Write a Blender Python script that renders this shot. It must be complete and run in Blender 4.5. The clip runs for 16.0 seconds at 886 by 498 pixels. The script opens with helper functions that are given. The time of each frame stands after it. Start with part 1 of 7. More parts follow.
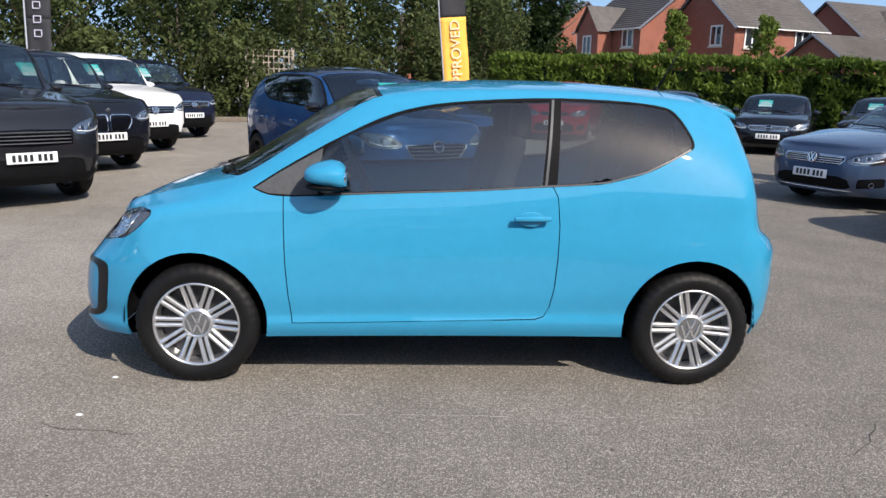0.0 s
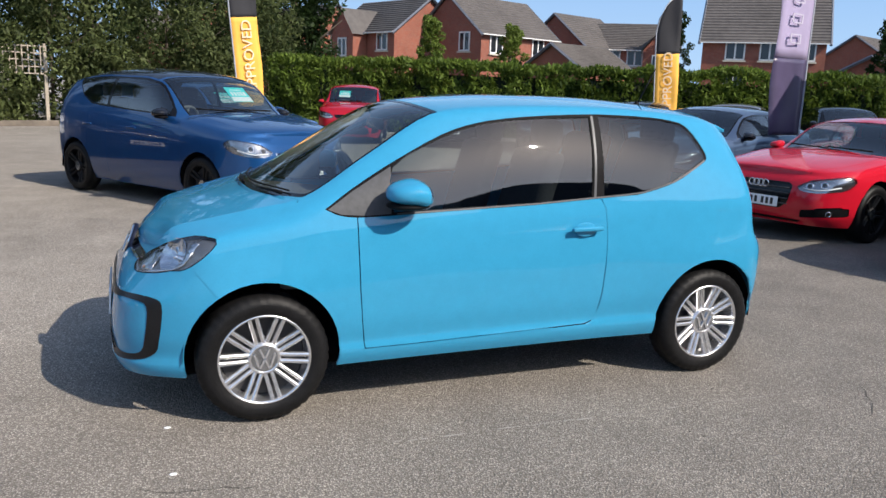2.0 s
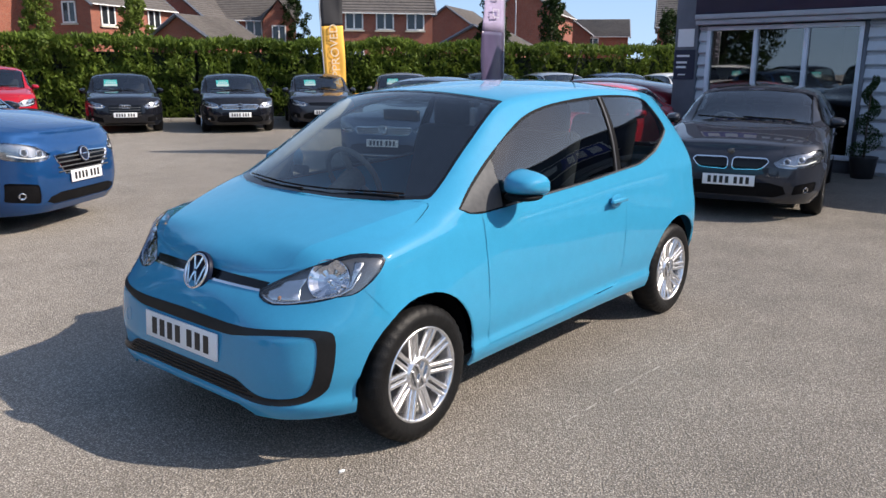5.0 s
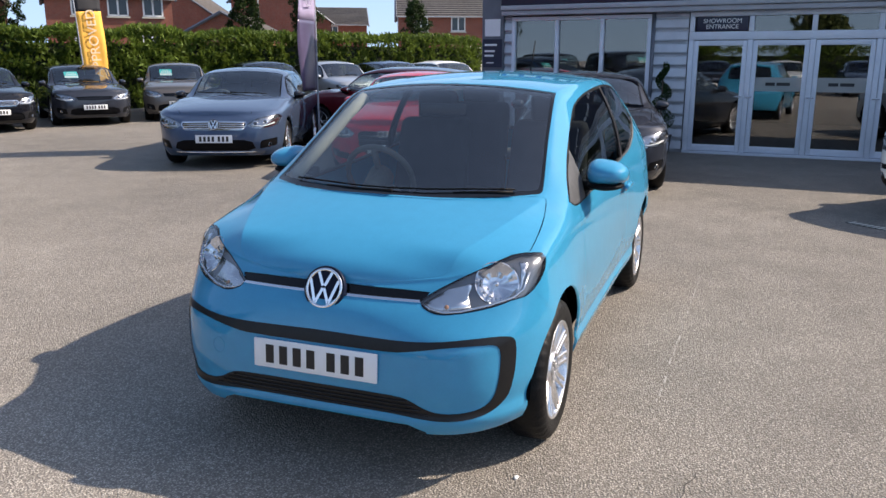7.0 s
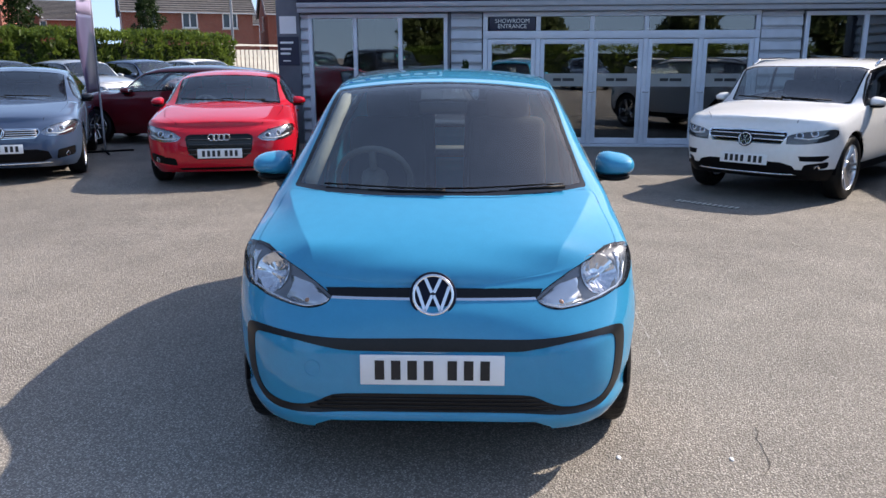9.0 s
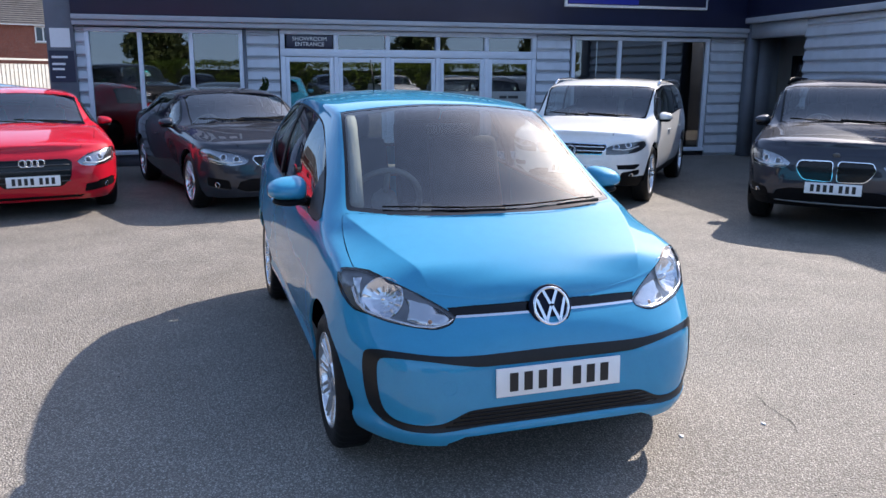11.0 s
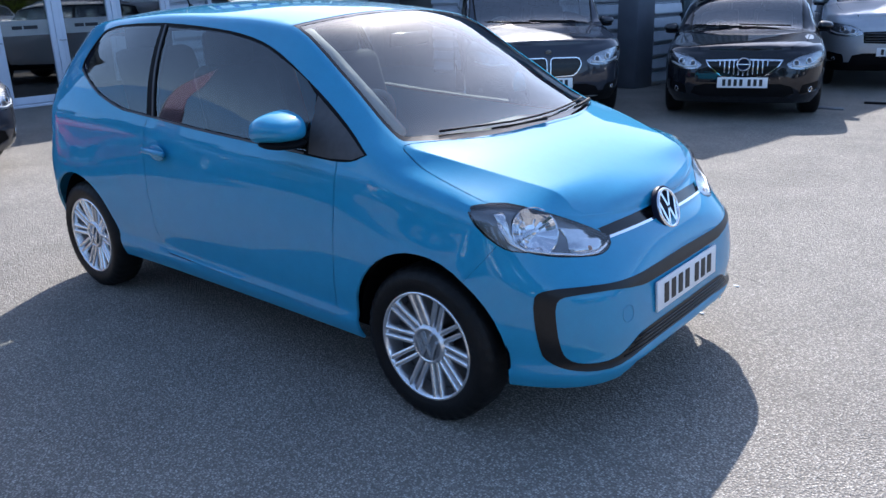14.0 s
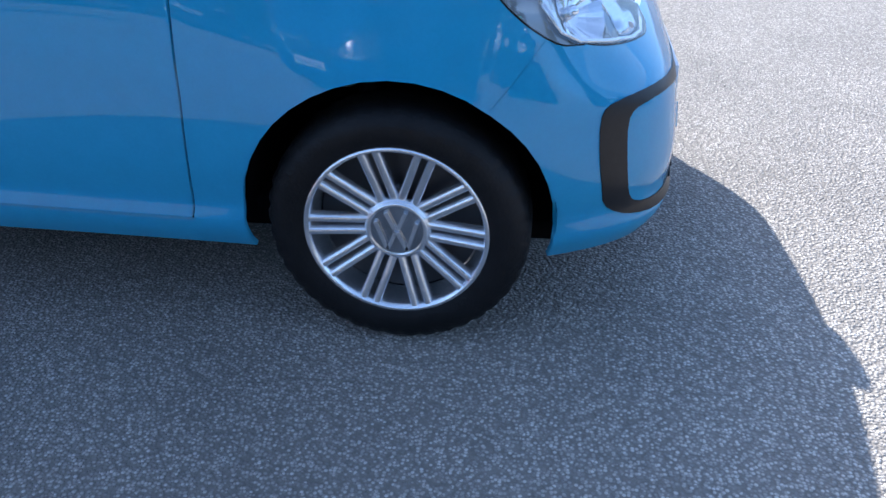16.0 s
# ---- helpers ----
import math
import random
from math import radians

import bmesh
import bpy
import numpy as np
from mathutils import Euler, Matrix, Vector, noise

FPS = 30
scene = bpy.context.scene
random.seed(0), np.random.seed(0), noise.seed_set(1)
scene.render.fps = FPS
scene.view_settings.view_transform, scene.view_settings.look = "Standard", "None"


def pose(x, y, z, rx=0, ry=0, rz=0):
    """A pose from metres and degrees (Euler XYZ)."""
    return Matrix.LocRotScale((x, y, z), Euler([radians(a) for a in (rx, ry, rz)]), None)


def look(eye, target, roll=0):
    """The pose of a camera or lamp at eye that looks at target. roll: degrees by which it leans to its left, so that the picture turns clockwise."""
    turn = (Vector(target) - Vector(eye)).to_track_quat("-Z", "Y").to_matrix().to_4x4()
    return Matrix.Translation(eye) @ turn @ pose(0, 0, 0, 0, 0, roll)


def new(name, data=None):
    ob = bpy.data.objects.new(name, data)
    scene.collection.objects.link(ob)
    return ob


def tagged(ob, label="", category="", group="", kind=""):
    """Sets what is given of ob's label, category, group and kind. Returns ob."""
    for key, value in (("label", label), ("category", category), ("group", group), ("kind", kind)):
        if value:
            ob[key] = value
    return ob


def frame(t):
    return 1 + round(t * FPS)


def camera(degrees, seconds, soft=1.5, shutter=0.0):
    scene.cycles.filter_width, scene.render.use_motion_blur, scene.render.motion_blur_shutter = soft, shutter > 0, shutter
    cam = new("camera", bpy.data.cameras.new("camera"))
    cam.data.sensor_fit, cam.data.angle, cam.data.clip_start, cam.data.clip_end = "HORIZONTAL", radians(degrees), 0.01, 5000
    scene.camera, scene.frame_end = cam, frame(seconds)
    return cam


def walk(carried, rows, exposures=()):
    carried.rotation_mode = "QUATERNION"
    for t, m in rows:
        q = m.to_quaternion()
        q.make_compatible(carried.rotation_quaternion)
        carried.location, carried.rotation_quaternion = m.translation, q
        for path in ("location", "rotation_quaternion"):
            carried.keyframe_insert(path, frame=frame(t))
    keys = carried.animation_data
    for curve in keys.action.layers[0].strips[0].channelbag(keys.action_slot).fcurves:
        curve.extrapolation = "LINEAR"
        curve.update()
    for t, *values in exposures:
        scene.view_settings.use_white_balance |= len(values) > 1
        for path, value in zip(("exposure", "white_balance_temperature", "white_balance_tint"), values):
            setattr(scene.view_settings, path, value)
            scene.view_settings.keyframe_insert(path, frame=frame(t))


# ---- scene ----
cam = camera(58.4, 16.0)
PATH = [
    (0, (-0.257, -4.464, 1.46), (-0.14, -2.511, 1.047), 1.7),
    (0.5, (-0.654, -4.457, 1.472), (-0.377, -2.519, 1.062), 2.1),
    (1, (-1.039, -4.426, 1.488), (-0.611, -2.514, 1.084), 2.4),
    (1.5, (-1.387, -4.264, 1.484), (-0.8, -2.395, 1.085), 2.5),
    (2, (-1.752, -4.149, 1.485), (-1.011, -2.332, 1.094), 2.3),
    (2.5, (-2.123, -4.048, 1.516), (-1.231, -2.3, 1.128), 2.0),
    (3, (-2.44, -3.835, 1.518), (-1.408, -2.168, 1.126), 1.5),
    (3.5, (-2.77, -3.634, 1.519), (-1.607, -2.057, 1.118), 1.1),
    (4, (-3.087, -3.429, 1.533), (-1.807, -1.95, 1.119), 0.7),
    (6.5, (-4.053, -1.779, 1.523), (-2.302, -0.93, 1.06), 0.2),
    (7, (-4.258, -1.448, 1.547), (-2.443, -0.75, 1.081), 0.0),
    (7.5, (-4.345, -1.105, 1.534), (-2.476, -0.565, 1.067), -0.1),
    (8, (-4.441, -0.804, 1.534), (-2.536, -0.411, 1.068), -0.3),
    (8.5, (-4.561, -0.463, 1.562), (-2.631, -0.234, 1.092), -0.4),
    (9, (-4.499, -0.122, 1.551), (-2.556, -0.062, 1.079), -0.1),
    (11.5, (-4.342, 1.646, 1.587), (-2.543, 0.882, 1.161), -0.0),
    (12, (-4.143, 1.942, 1.562), (-2.414, 1.032, 1.132), -0.5),
    (12.5, (-3.912, 2.223, 1.553), (-2.272, 1.172, 1.1), -0.6),
    (13, (-3.632, 2.494, 1.55), (-2.1, 1.306, 1.062), -0.8),
    (13.5, (-3.284, 2.647, 1.547), (-1.896, 1.32, 0.987), -1.4),
    (14, (-2.937, 2.706, 1.506), (-1.707, 1.258, 0.883), -1.9),
    (14.5, (-2.57, 2.754, 1.441), (-1.537, 1.195, 0.732), -2.3),
    (15, (-2.231, 2.607, 1.34), (-1.442, 0.964, 0.516), -2.5),
    (15.5, (-1.865, 2.423, 1.255), (-1.368, 0.729, 0.316), -2.1),
    (16, (-1.511, 2.236, 1.178), (-1.275, 0.557, 0.117), -1.0),
]
walk(cam, [(t, look(eye, target, roll)) for t, eye, target, roll in PATH],
     exposures=((0, 0.89, 6880, 11), (4, 0.96, 7000, 12), (6.5, 1.19, 7400, 14), (9, 1.32, 7050, 14), (11.5, 1.52, 6600, 14), (12.5, 1.5, 6400, 13), (14, 1.56, 6100, 12), (15, 1.68, 5950, 12), (16, 1.98, 5950, 11)))

# ---- light and sky ----
SUN = Vector((0.68, -1.03, 1.0)).normalized()
sun = new("sun", bpy.data.lights.new("sun", "SUN"))
sun.matrix_world = look(SUN * 60, (0, 0, 0))
sun.data.energy, sun.data.angle, sun.data.color = 3.1, radians(0.55), (1.0, 0.95, 0.88)
world = bpy.data.worlds.new("world")
scene.world = world
world.use_nodes = True
wn = world.node_tree
sky = wn.nodes.new("ShaderNodeTexSky")
sky.sky_type, sky.sun_disc = "NISHITA", False
sky.sun_elevation = math.asin(SUN.z)
sky.sun_rotation = math.atan2(SUN.x, SUN.y)
sky.air_density, sky.dust_density, sky.ozone_density = 0.9, 0.7, 1.1
wn.links.new(sky.outputs[0], wn.nodes["Background"].inputs[0])
wn.nodes["Background"].inputs[1].default_value = 0.122


# ---- materials ----
def mat(name, base, rough=0.5, metal=0.0, vary=0.0, scale=8.0, bump=0.0, bscale=60.0, spec=0.5, coat=0.0, second=None, island=0.0, per=0.0):
    """Principled surface with two scales of variation, relief, and a shift by piece or by object."""
    m = bpy.data.materials.new(name)
    m.use_nodes = True
    t = m.node_tree
    b = t.nodes["Principled BSDF"]
    b.inputs["Roughness"].default_value, b.inputs["Metallic"].default_value = rough, metal
    b.inputs["Specular IOR Level"].default_value = spec
    b.inputs["Coat Weight"].default_value, b.inputs["Coat Roughness"].default_value = coat, 0.018
    b.inputs["Base Color"].default_value = (*base, 1)
    if vary or second:
        co = t.nodes.new("ShaderNodeTexCoord")
        n1 = t.nodes.new("ShaderNodeTexNoise"); n1.inputs["Scale"].default_value = scale; n1.inputs["Detail"].default_value = 8
        n2 = t.nodes.new("ShaderNodeTexNoise"); n2.inputs["Scale"].default_value = scale * 0.13; n2.inputs["Detail"].default_value = 3
        mx = t.nodes.new("ShaderNodeMix"); mx.data_type = "RGBA"
        add = t.nodes.new("ShaderNodeMath"); add.operation = "ADD"
        ramp = t.nodes.new("ShaderNodeMapRange"); ramp.inputs[1].default_value, ramp.inputs[2].default_value = 0.7, 1.3
        other = second or tuple(max(0.0, c * (1 - vary)) for c in base)
        light = base if second else tuple(min(1.0, c * (1 + vary)) for c in base)
        mx.inputs[6].default_value, mx.inputs[7].default_value = (*other, 1), (*light, 1)
        for n in (n1, n2):
            t.links.new(co.outputs["Object"], n.inputs["Vector"])
        t.links.new(n1.outputs[0], add.inputs[0]); t.links.new(n2.outputs[0], add.inputs[1])
        t.links.new(add.outputs[0], ramp.inputs[0]); t.links.new(ramp.outputs[0], mx.inputs[0])
        out = mx.outputs[2]
        if island or per:
            hsv = t.nodes.new("ShaderNodeHueSaturation")
            mr = t.nodes.new("ShaderNodeMapRange")
            k = island or per
            mr.inputs[3].default_value, mr.inputs[4].default_value = 1 - k, 1 + k
            src = t.nodes.new("ShaderNodeNewGeometry").outputs["Random Per Island"] if island else t.nodes.new("ShaderNodeObjectInfo").outputs["Random"]
            t.links.new(src, mr.inputs[0]); t.links.new(mr.outputs[0], hsv.inputs["Value"])
            t.links.new(out, hsv.inputs["Color"]); out = hsv.outputs[0]
        t.links.new(out, b.inputs["Base Color"])
    if bump:
        co = t.nodes.new("ShaderNodeTexCoord")
        n3 = t.nodes.new("ShaderNodeTexNoise"); n3.inputs["Scale"].default_value = bscale; n3.inputs["Detail"].default_value = 5
        bp = t.nodes.new("ShaderNodeBump"); bp.inputs["Strength"].default_value = bump; bp.inputs["Distance"].default_value = 0.01
        t.links.new(co.outputs["Object"], n3.inputs["Vector"])
        t.links.new(n3.outputs[0], bp.inputs["Height"]); t.links.new(bp.outputs[0], b.inputs["Normal"])
    return m


def paint(name, base, metal=0.0, rough=0.42):
    """Car paint: pigment under a clear coat, with faint flake and orange peel."""
    m = mat(name, base, rough, metal, vary=0.04, scale=140, coat=1.0, spec=0.02)
    m.node_tree.nodes["Principled BSDF"].inputs["Coat IOR"].default_value = 1.5
    return m


def glass(name, tint, gloss=1.0, ior=1.6, dust=0.0):
    """Thin pane: tinted see-through with a mirror share that grows at grazing angles, and a thin film of dust."""
    m = bpy.data.materials.new(name)
    m.use_nodes = True
    t = m.node_tree
    t.nodes.remove(t.nodes["Principled BSDF"])
    tr = t.nodes.new("ShaderNodeBsdfTransparent"); tr.inputs[0].default_value = (*tint, 1)
    gl = t.nodes.new("ShaderNodeBsdfGlossy"); gl.inputs["Roughness"].default_value = 0.01
    gl.inputs["Color"].default_value = (gloss, gloss, gloss, 1)
    # mirror share: f0 + (1 - f0) * (1 - cos) ** 5
    f0 = 1.6 * ((ior - 1) / (ior + 1)) ** 2
    lw = t.nodes.new("ShaderNodeLayerWeight"); lw.inputs[0].default_value = 0.5
    pw = t.nodes.new("ShaderNodeMath"); pw.operation = "POWER"; pw.inputs[1].default_value = 5.0
    ml = t.nodes.new("ShaderNodeMath"); ml.operation = "MULTIPLY_ADD"; ml.inputs[1].default_value, ml.inputs[2].default_value = 1 - f0, f0
    mx = t.nodes.new("ShaderNodeMixShader")
    t.links.new(lw.outputs["Facing"], pw.inputs[0]); t.links.new(pw.outputs[0], ml.inputs[0])
    t.links.new(ml.outputs[0], mx.inputs[0]); t.links.new(tr.outputs[0], mx.inputs[1]); t.links.new(gl.outputs[0], mx.inputs[2])
    out = mx.outputs[0]
    if dust:
        film = t.nodes.new("ShaderNodeBsdfGlossy"); film.inputs["Roughness"].default_value = 0.3
        film.inputs["Color"].default_value = (0.9, 0.9, 0.86, 1)
        co = t.nodes.new("ShaderNodeTexCoord")
        nz = t.nodes.new("ShaderNodeTexNoise"); nz.inputs["Scale"].default_value = 7.0; nz.inputs["Detail"].default_value = 6
        mr = t.nodes.new("ShaderNodeMapRange"); mr.inputs[1].default_value, mr.inputs[2].default_value = 0.3, 0.7
        mr.inputs[3].default_value, mr.inputs[4].default_value = dust * 0.8, dust * 1.2
        mx2 = t.nodes.new("ShaderNodeMixShader")
        t.links.new(co.outputs["Object"], nz.inputs["Vector"]); t.links.new(nz.outputs[0], mr.inputs[0])
        t.links.new(mr.outputs[0], mx2.inputs[0]); t.links.new(out, mx2.inputs[1]); t.links.new(film.outputs[0], mx2.inputs[2])
        out = mx2.outputs[0]
    t.links.new(out, t.nodes["Material Output"].inputs[0])
    return m


def tarmac():
    m = bpy.data.materials.new("tarmac")
    m.use_nodes = True
    t = m.node_tree
    b = t.nodes["Principled BSDF"]
    b.inputs["Roughness"].default_value = 0.78
    b.inputs["Specular IOR Level"].default_value = 0.45
    b.inputs["Diffuse Roughness"].default_value = 0.15
    co = t.nodes.new("ShaderNodeTexCoord")
    def node(kind, **kw):
        n = t.nodes.new(kind)
        for k, v in kw.items():
            n.inputs[k].default_value = v
        t.links.new(co.outputs["Object"], n.inputs["Vector"])
        return n
    vor = node("ShaderNodeTexVoronoi", Scale=125.0)
    fine = node("ShaderNodeTexNoise", Scale=45.0, Detail=7.0)
    big = node("ShaderNodeTexNoise", Scale=0.35, Detail=6.0)
    mid = node("ShaderNodeTexNoise", Scale=2.2, Detail=8.0)
    # stones: pale, dark and tan grains, each cell its own tone
    ramp = t.nodes.new("ShaderNodeValToRGB")
    ramp.color_ramp.interpolation = "CONSTANT"
    e = ramp.color_ramp.elements
    e[0].color = (0.16, 0.145, 0.126, 1)
    e[1].position, e[1].color = 0.28, (0.216, 0.196, 0.171, 1)
    for p, c in ((0.55, (0.272, 0.245, 0.212, 1)), (0.78, (0.325, 0.295, 0.257, 1)), (0.92, (0.365, 0.335, 0.297, 1))):
        x = e.new(p); x.color = c
    sep = t.nodes.new("ShaderNodeSeparateColor")
    t.links.new(vor.outputs["Color"], sep.inputs[0]); t.links.new(sep.outputs[0], ramp.inputs[0])
    # dark binder between the stones
    edge = t.nodes.new("ShaderNodeMapRange"); edge.inputs[1].default_value, edge.inputs[2].default_value = 0.35, 0.62
    t.links.new(vor.outputs["Distance"], edge.inputs[0])
    binder = t.nodes.new("ShaderNodeMix"); binder.data_type = "RGBA"
    binder.inputs[7].default_value = (0.126, 0.112, 0.096, 1)
    t.links.new(edge.outputs[0], binder.inputs[0]); t.links.new(ramp.outputs[0], binder.inputs[6])
    wear = t.nodes.new("ShaderNodeMath"); wear.operation = "ADD"
    t.links.new(big.outputs[0], wear.inputs[0]); t.links.new(mid.outputs[0], wear.inputs[1])
    rng = t.nodes.new("ShaderNodeMapRange"); rng.inputs[1].default_value, rng.inputs[2].default_value = 0.7, 1.35
    rng.inputs[3].default_value, rng.inputs[4].default_value = 0.9, 1.38
    t.links.new(wear.outputs[0], rng.inputs[0])
    # up to 1.3 times paler towards one side of the yard, with an uneven border
    pos = t.nodes.new("ShaderNodeSeparateXYZ")
    t.links.new(co.outputs["Object"], pos.inputs[0])
    edge2 = t.nodes.new("ShaderNodeMath"); edge2.operation = "MULTIPLY_ADD"; edge2.inputs[1].default_value = 2.4
    skew = t.nodes.new("ShaderNodeMath"); skew.operation = "MULTIPLY_ADD"; skew.inputs[1].default_value = -0.55
    t.links.new(pos.outputs[1], skew.inputs[0]); t.links.new(pos.outputs[0], skew.inputs[2])
    t.links.new(mid.outputs[0], edge2.inputs[0]); t.links.new(skew.outputs[0], edge2.inputs[2])
    pale_side = t.nodes.new("ShaderNodeMapRange"); pale_side.inputs[1].default_value, pale_side.inputs[2].default_value = 1.4, -1.8
    pale_side.inputs[3].default_value, pale_side.inputs[4].default_value = 1.0, 1.3
    t.links.new(edge2.outputs[0], pale_side.inputs[0])
    mott = t.nodes.new("ShaderNodeMapRange"); mott.inputs[1].default_value, mott.inputs[2].default_value = 0.35, 0.65
    mott.inputs[3].default_value, mott.inputs[4].default_value = 0.88, 1.12
    t.links.new(fine.outputs[0], mott.inputs[0])
    mixd = t.nodes.new("ShaderNodeMath"); mixd.operation = "MULTIPLY"
    t.links.new(rng.outputs[0], mixd.inputs[0]); t.links.new(mott.outputs[0], mixd.inputs[1])
    tone = t.nodes.new("ShaderNodeMath"); tone.operation = "MULTIPLY"
    t.links.new(mixd.outputs[0], tone.inputs[0]); t.links.new(pale_side.outputs[0], tone.inputs[1])
    hsv = t.nodes.new("ShaderNodeHueSaturation")
    t.links.new(tone.outputs[0], hsv.inputs["Value"]); t.links.new(binder.outputs[2], hsv.inputs["Color"])
    t.links.new(hsv.outputs[0], b.inputs["Base Color"])
    bp = t.nodes.new("ShaderNodeBump"); bp.inputs["Strength"].default_value, bp.inputs["Distance"].default_value = 0.8, 0.008
    inv = t.nodes.new("ShaderNodeMath"); inv.operation = "SUBTRACT"; inv.inputs[0].default_value = 1.0
    t.links.new(vor.outputs["Distance"], inv.inputs[1]); t.links.new(inv.outputs[0], bp.inputs["Height"])
    t.links.new(bp.outputs[0], b.inputs["Normal"])
    return m


M_TARMAC = tarmac()
M_BLUE = paint("teal_blue_paint", (0.027, 0.262, 0.448), rough=0.45)
M_BLACK = mat("black_plastic", (0.008, 0.008, 0.009), 0.5, vary=0.2, scale=60, spec=0.05)
M_GRILLE = mat("grille_plastic", (0.010, 0.010, 0.011), 0.34, vary=0.25, scale=70, spec=0.3)
M_GLOSSBLACK = mat("gloss_black", (0.004, 0.004, 0.005), 0.15, spec=0.35)
M_RUBBER = mat("rubber", (0.0075, 0.0075, 0.008), 0.5, spec=0.2, vary=0.3, scale=30, bump=0.2, bscale=120)
M_ALLOY = mat("silver_alloy", (0.78, 0.785, 0.80), 0.26, 0.92, vary=0.06, scale=40)
M_CHROME = mat("chrome", (0.82, 0.83, 0.85), 0.08, 1.0)
M_DARKWELL = mat("dark_liner", (0.006, 0.006, 0.007), 0.9, spec=0.0)
M_GLASS = glass("window_glass", (0.57, 0.63, 0.62), ior=1.6)
M_TINT = glass("tinted_glass", (0.40, 0.44, 0.44), ior=1.6)
M_SCREEN = glass("windscreen_glass", (0.76, 0.81, 0.79), ior=1.72, dust=0.004)
M_LENS = glass("lamp_lens", (0.95, 0.96, 0.97), 0.8)
M_REFLECT = mat("lamp_reflector", (0.68, 0.69, 0.72), 0.1, 1.0)
M_LAMPDARK = mat("lamp_bezel", (0.035, 0.035, 0.038), 0.3, vary=0.2, scale=20)
M_LAMPGREY = mat("lamp_grey", (0.16, 0.165, 0.175), 0.25, 0.6, vary=0.25, scale=20)
M_LAMPSILVER = mat("lamp_silver", (0.34, 0.35, 0.37), 0.16, 0.9, vary=0.35, scale=18)
M_STRIP = mat("dark_satin_strip", (0.052, 0.055, 0.062), 0.45, 0.1, vary=0.1, scale=30)
M_SATIN = mat("satin_trim", (0.16, 0.165, 0.17), 0.45, 0.4, vary=0.1, scale=30)
M_SAIL = mat("satin_grey_plastic", (0.075, 0.077, 0.082), 0.5, vary=0.15, scale=40, spec=0.15)
M_FACET = mat("lamp_facet", (0.62, 0.63, 0.65), 0.22, 0.95, vary=0.1, scale=60)
M_AMBER = mat("amber_lens", (0.42, 0.2, 0.1), 0.3)
M_CLOTH = mat("seat_cloth", (0.018, 0.018, 0.021), 0.9, vary=0.35, scale=90)
M_DASH = mat("dash_plastic", (0.11, 0.11, 0.105), 0.65, vary=0.2, scale=60)
M_PALE = mat("pale_trim", (0.33, 0.32, 0.29), 0.8, vary=0.1, scale=30)
M_PLATE = mat("plate_white", (0.78, 0.79, 0.8), 0.3, vary=0.03, scale=20)
M_INK = mat("ink_black", (0.01, 0.01, 0.012), 0.5)
M_NAVY = mat("badge_navy", (0.008, 0.012, 0.028), 0.4, spec=0.1)
M_TEALCARD = mat("price_card", (0.04, 0.62, 0.62), 0.5, vary=0.05, scale=20)


# ---- mesh helpers ----
def link(name, bm, material, parent=None, smooth=True, normals=None):
    me = bpy.data.meshes.new(name)
    bm.to_mesh(me)
    for m in material if isinstance(material, (list, tuple)) else [material]:
        me.materials.append(m)
    if smooth:
        me.polygons.foreach_set("use_smooth", [True] * len(me.polygons))
    if normals:
        me.normals_split_custom_set_from_vertices(normals)
    bm.free()
    ob = new(name, me)
    ob.parent = parent
    return ob


def part(name, bm, material, parent, label="", smooth=True, normals=None):
    """One mesh under a thing or under a part."""
    ob = link(name, bm, material, parent, smooth, normals)
    if label:
        ob["label"] = label
    return ob


def pieces(name, bm, material, parent, smooth=True):
    """Each unconnected piece of a bmesh as a part of its own."""
    left = set(bm.verts)
    while left:
        isle, stack = [], [left.pop()]
        while stack:
            v = stack.pop()
            isle.append(v)
            for e in v.link_edges:
                w = e.other_vert(v)
                if w in left:
                    left.discard(w); stack.append(w)
        keep = set(isle)
        out = bmesh.new()
        vm = {v: out.verts.new(v.co) for v in isle}
        for f in {f for v in isle for f in v.link_faces}:
            out.faces.new([vm[v] for v in f.verts])
        part(name, out, material, parent, smooth=smooth)
    bm.free()


def thing(name, m, label, category, group="", kind=""):
    ob = new(name)
    ob.matrix_world = m
    ob.empty_display_size = 0.1
    return tagged(ob, label, category, group, kind)


def box(bm, x0, x1, y0, y1, z0, z1, bevel=0.0):
    vs = bmesh.ops.create_cube(bm, size=1.0)["verts"]
    for v in vs:
        v.co = Vector(((x0 + x1) / 2 + v.co.x * (x1 - x0), (y0 + y1) / 2 + v.co.y * (y1 - y0), (z0 + z1) / 2 + v.co.z * (z1 - z0)))
    if bevel:
        es = list({e for v in vs for e in v.link_edges})
        bmesh.ops.bevel(bm, geom=es, offset=bevel, segments=2, affect="EDGES", profile=0.5)
    return vs


def boxm(*a, **k):
    bm = bmesh.new()
    box(bm, *a, **k)
    return bm


def lathe(bm, profile, n=48, axis="y", centre=(0, 0, 0), closed=False):
    """Revolve (radius, along) points about an axis through centre."""
    rings = []
    c = Vector(centre)
    for r, h in profile:
        ring = []
        for i in range(n):
            a = 2 * math.pi * i / n
            if axis == "y":
                p = Vector((r * math.cos(a), h, r * math.sin(a)))
            elif axis == "x":
                p = Vector((h, r * math.cos(a), r * math.sin(a)))
            else:
                p = Vector((r * math.cos(a), r * math.sin(a), h))
            ring.append(bm.verts.new(c + p))
        rings.append(ring)
    pairs = list(zip(rings, rings[1:])) + ([(rings[-1], rings[0])] if closed else [])
    for a, b in pairs:
        for i in range(n):
            bm.faces.new((a[i], a[(i + 1) % n], b[(i + 1) % n], b[i]))
    return rings


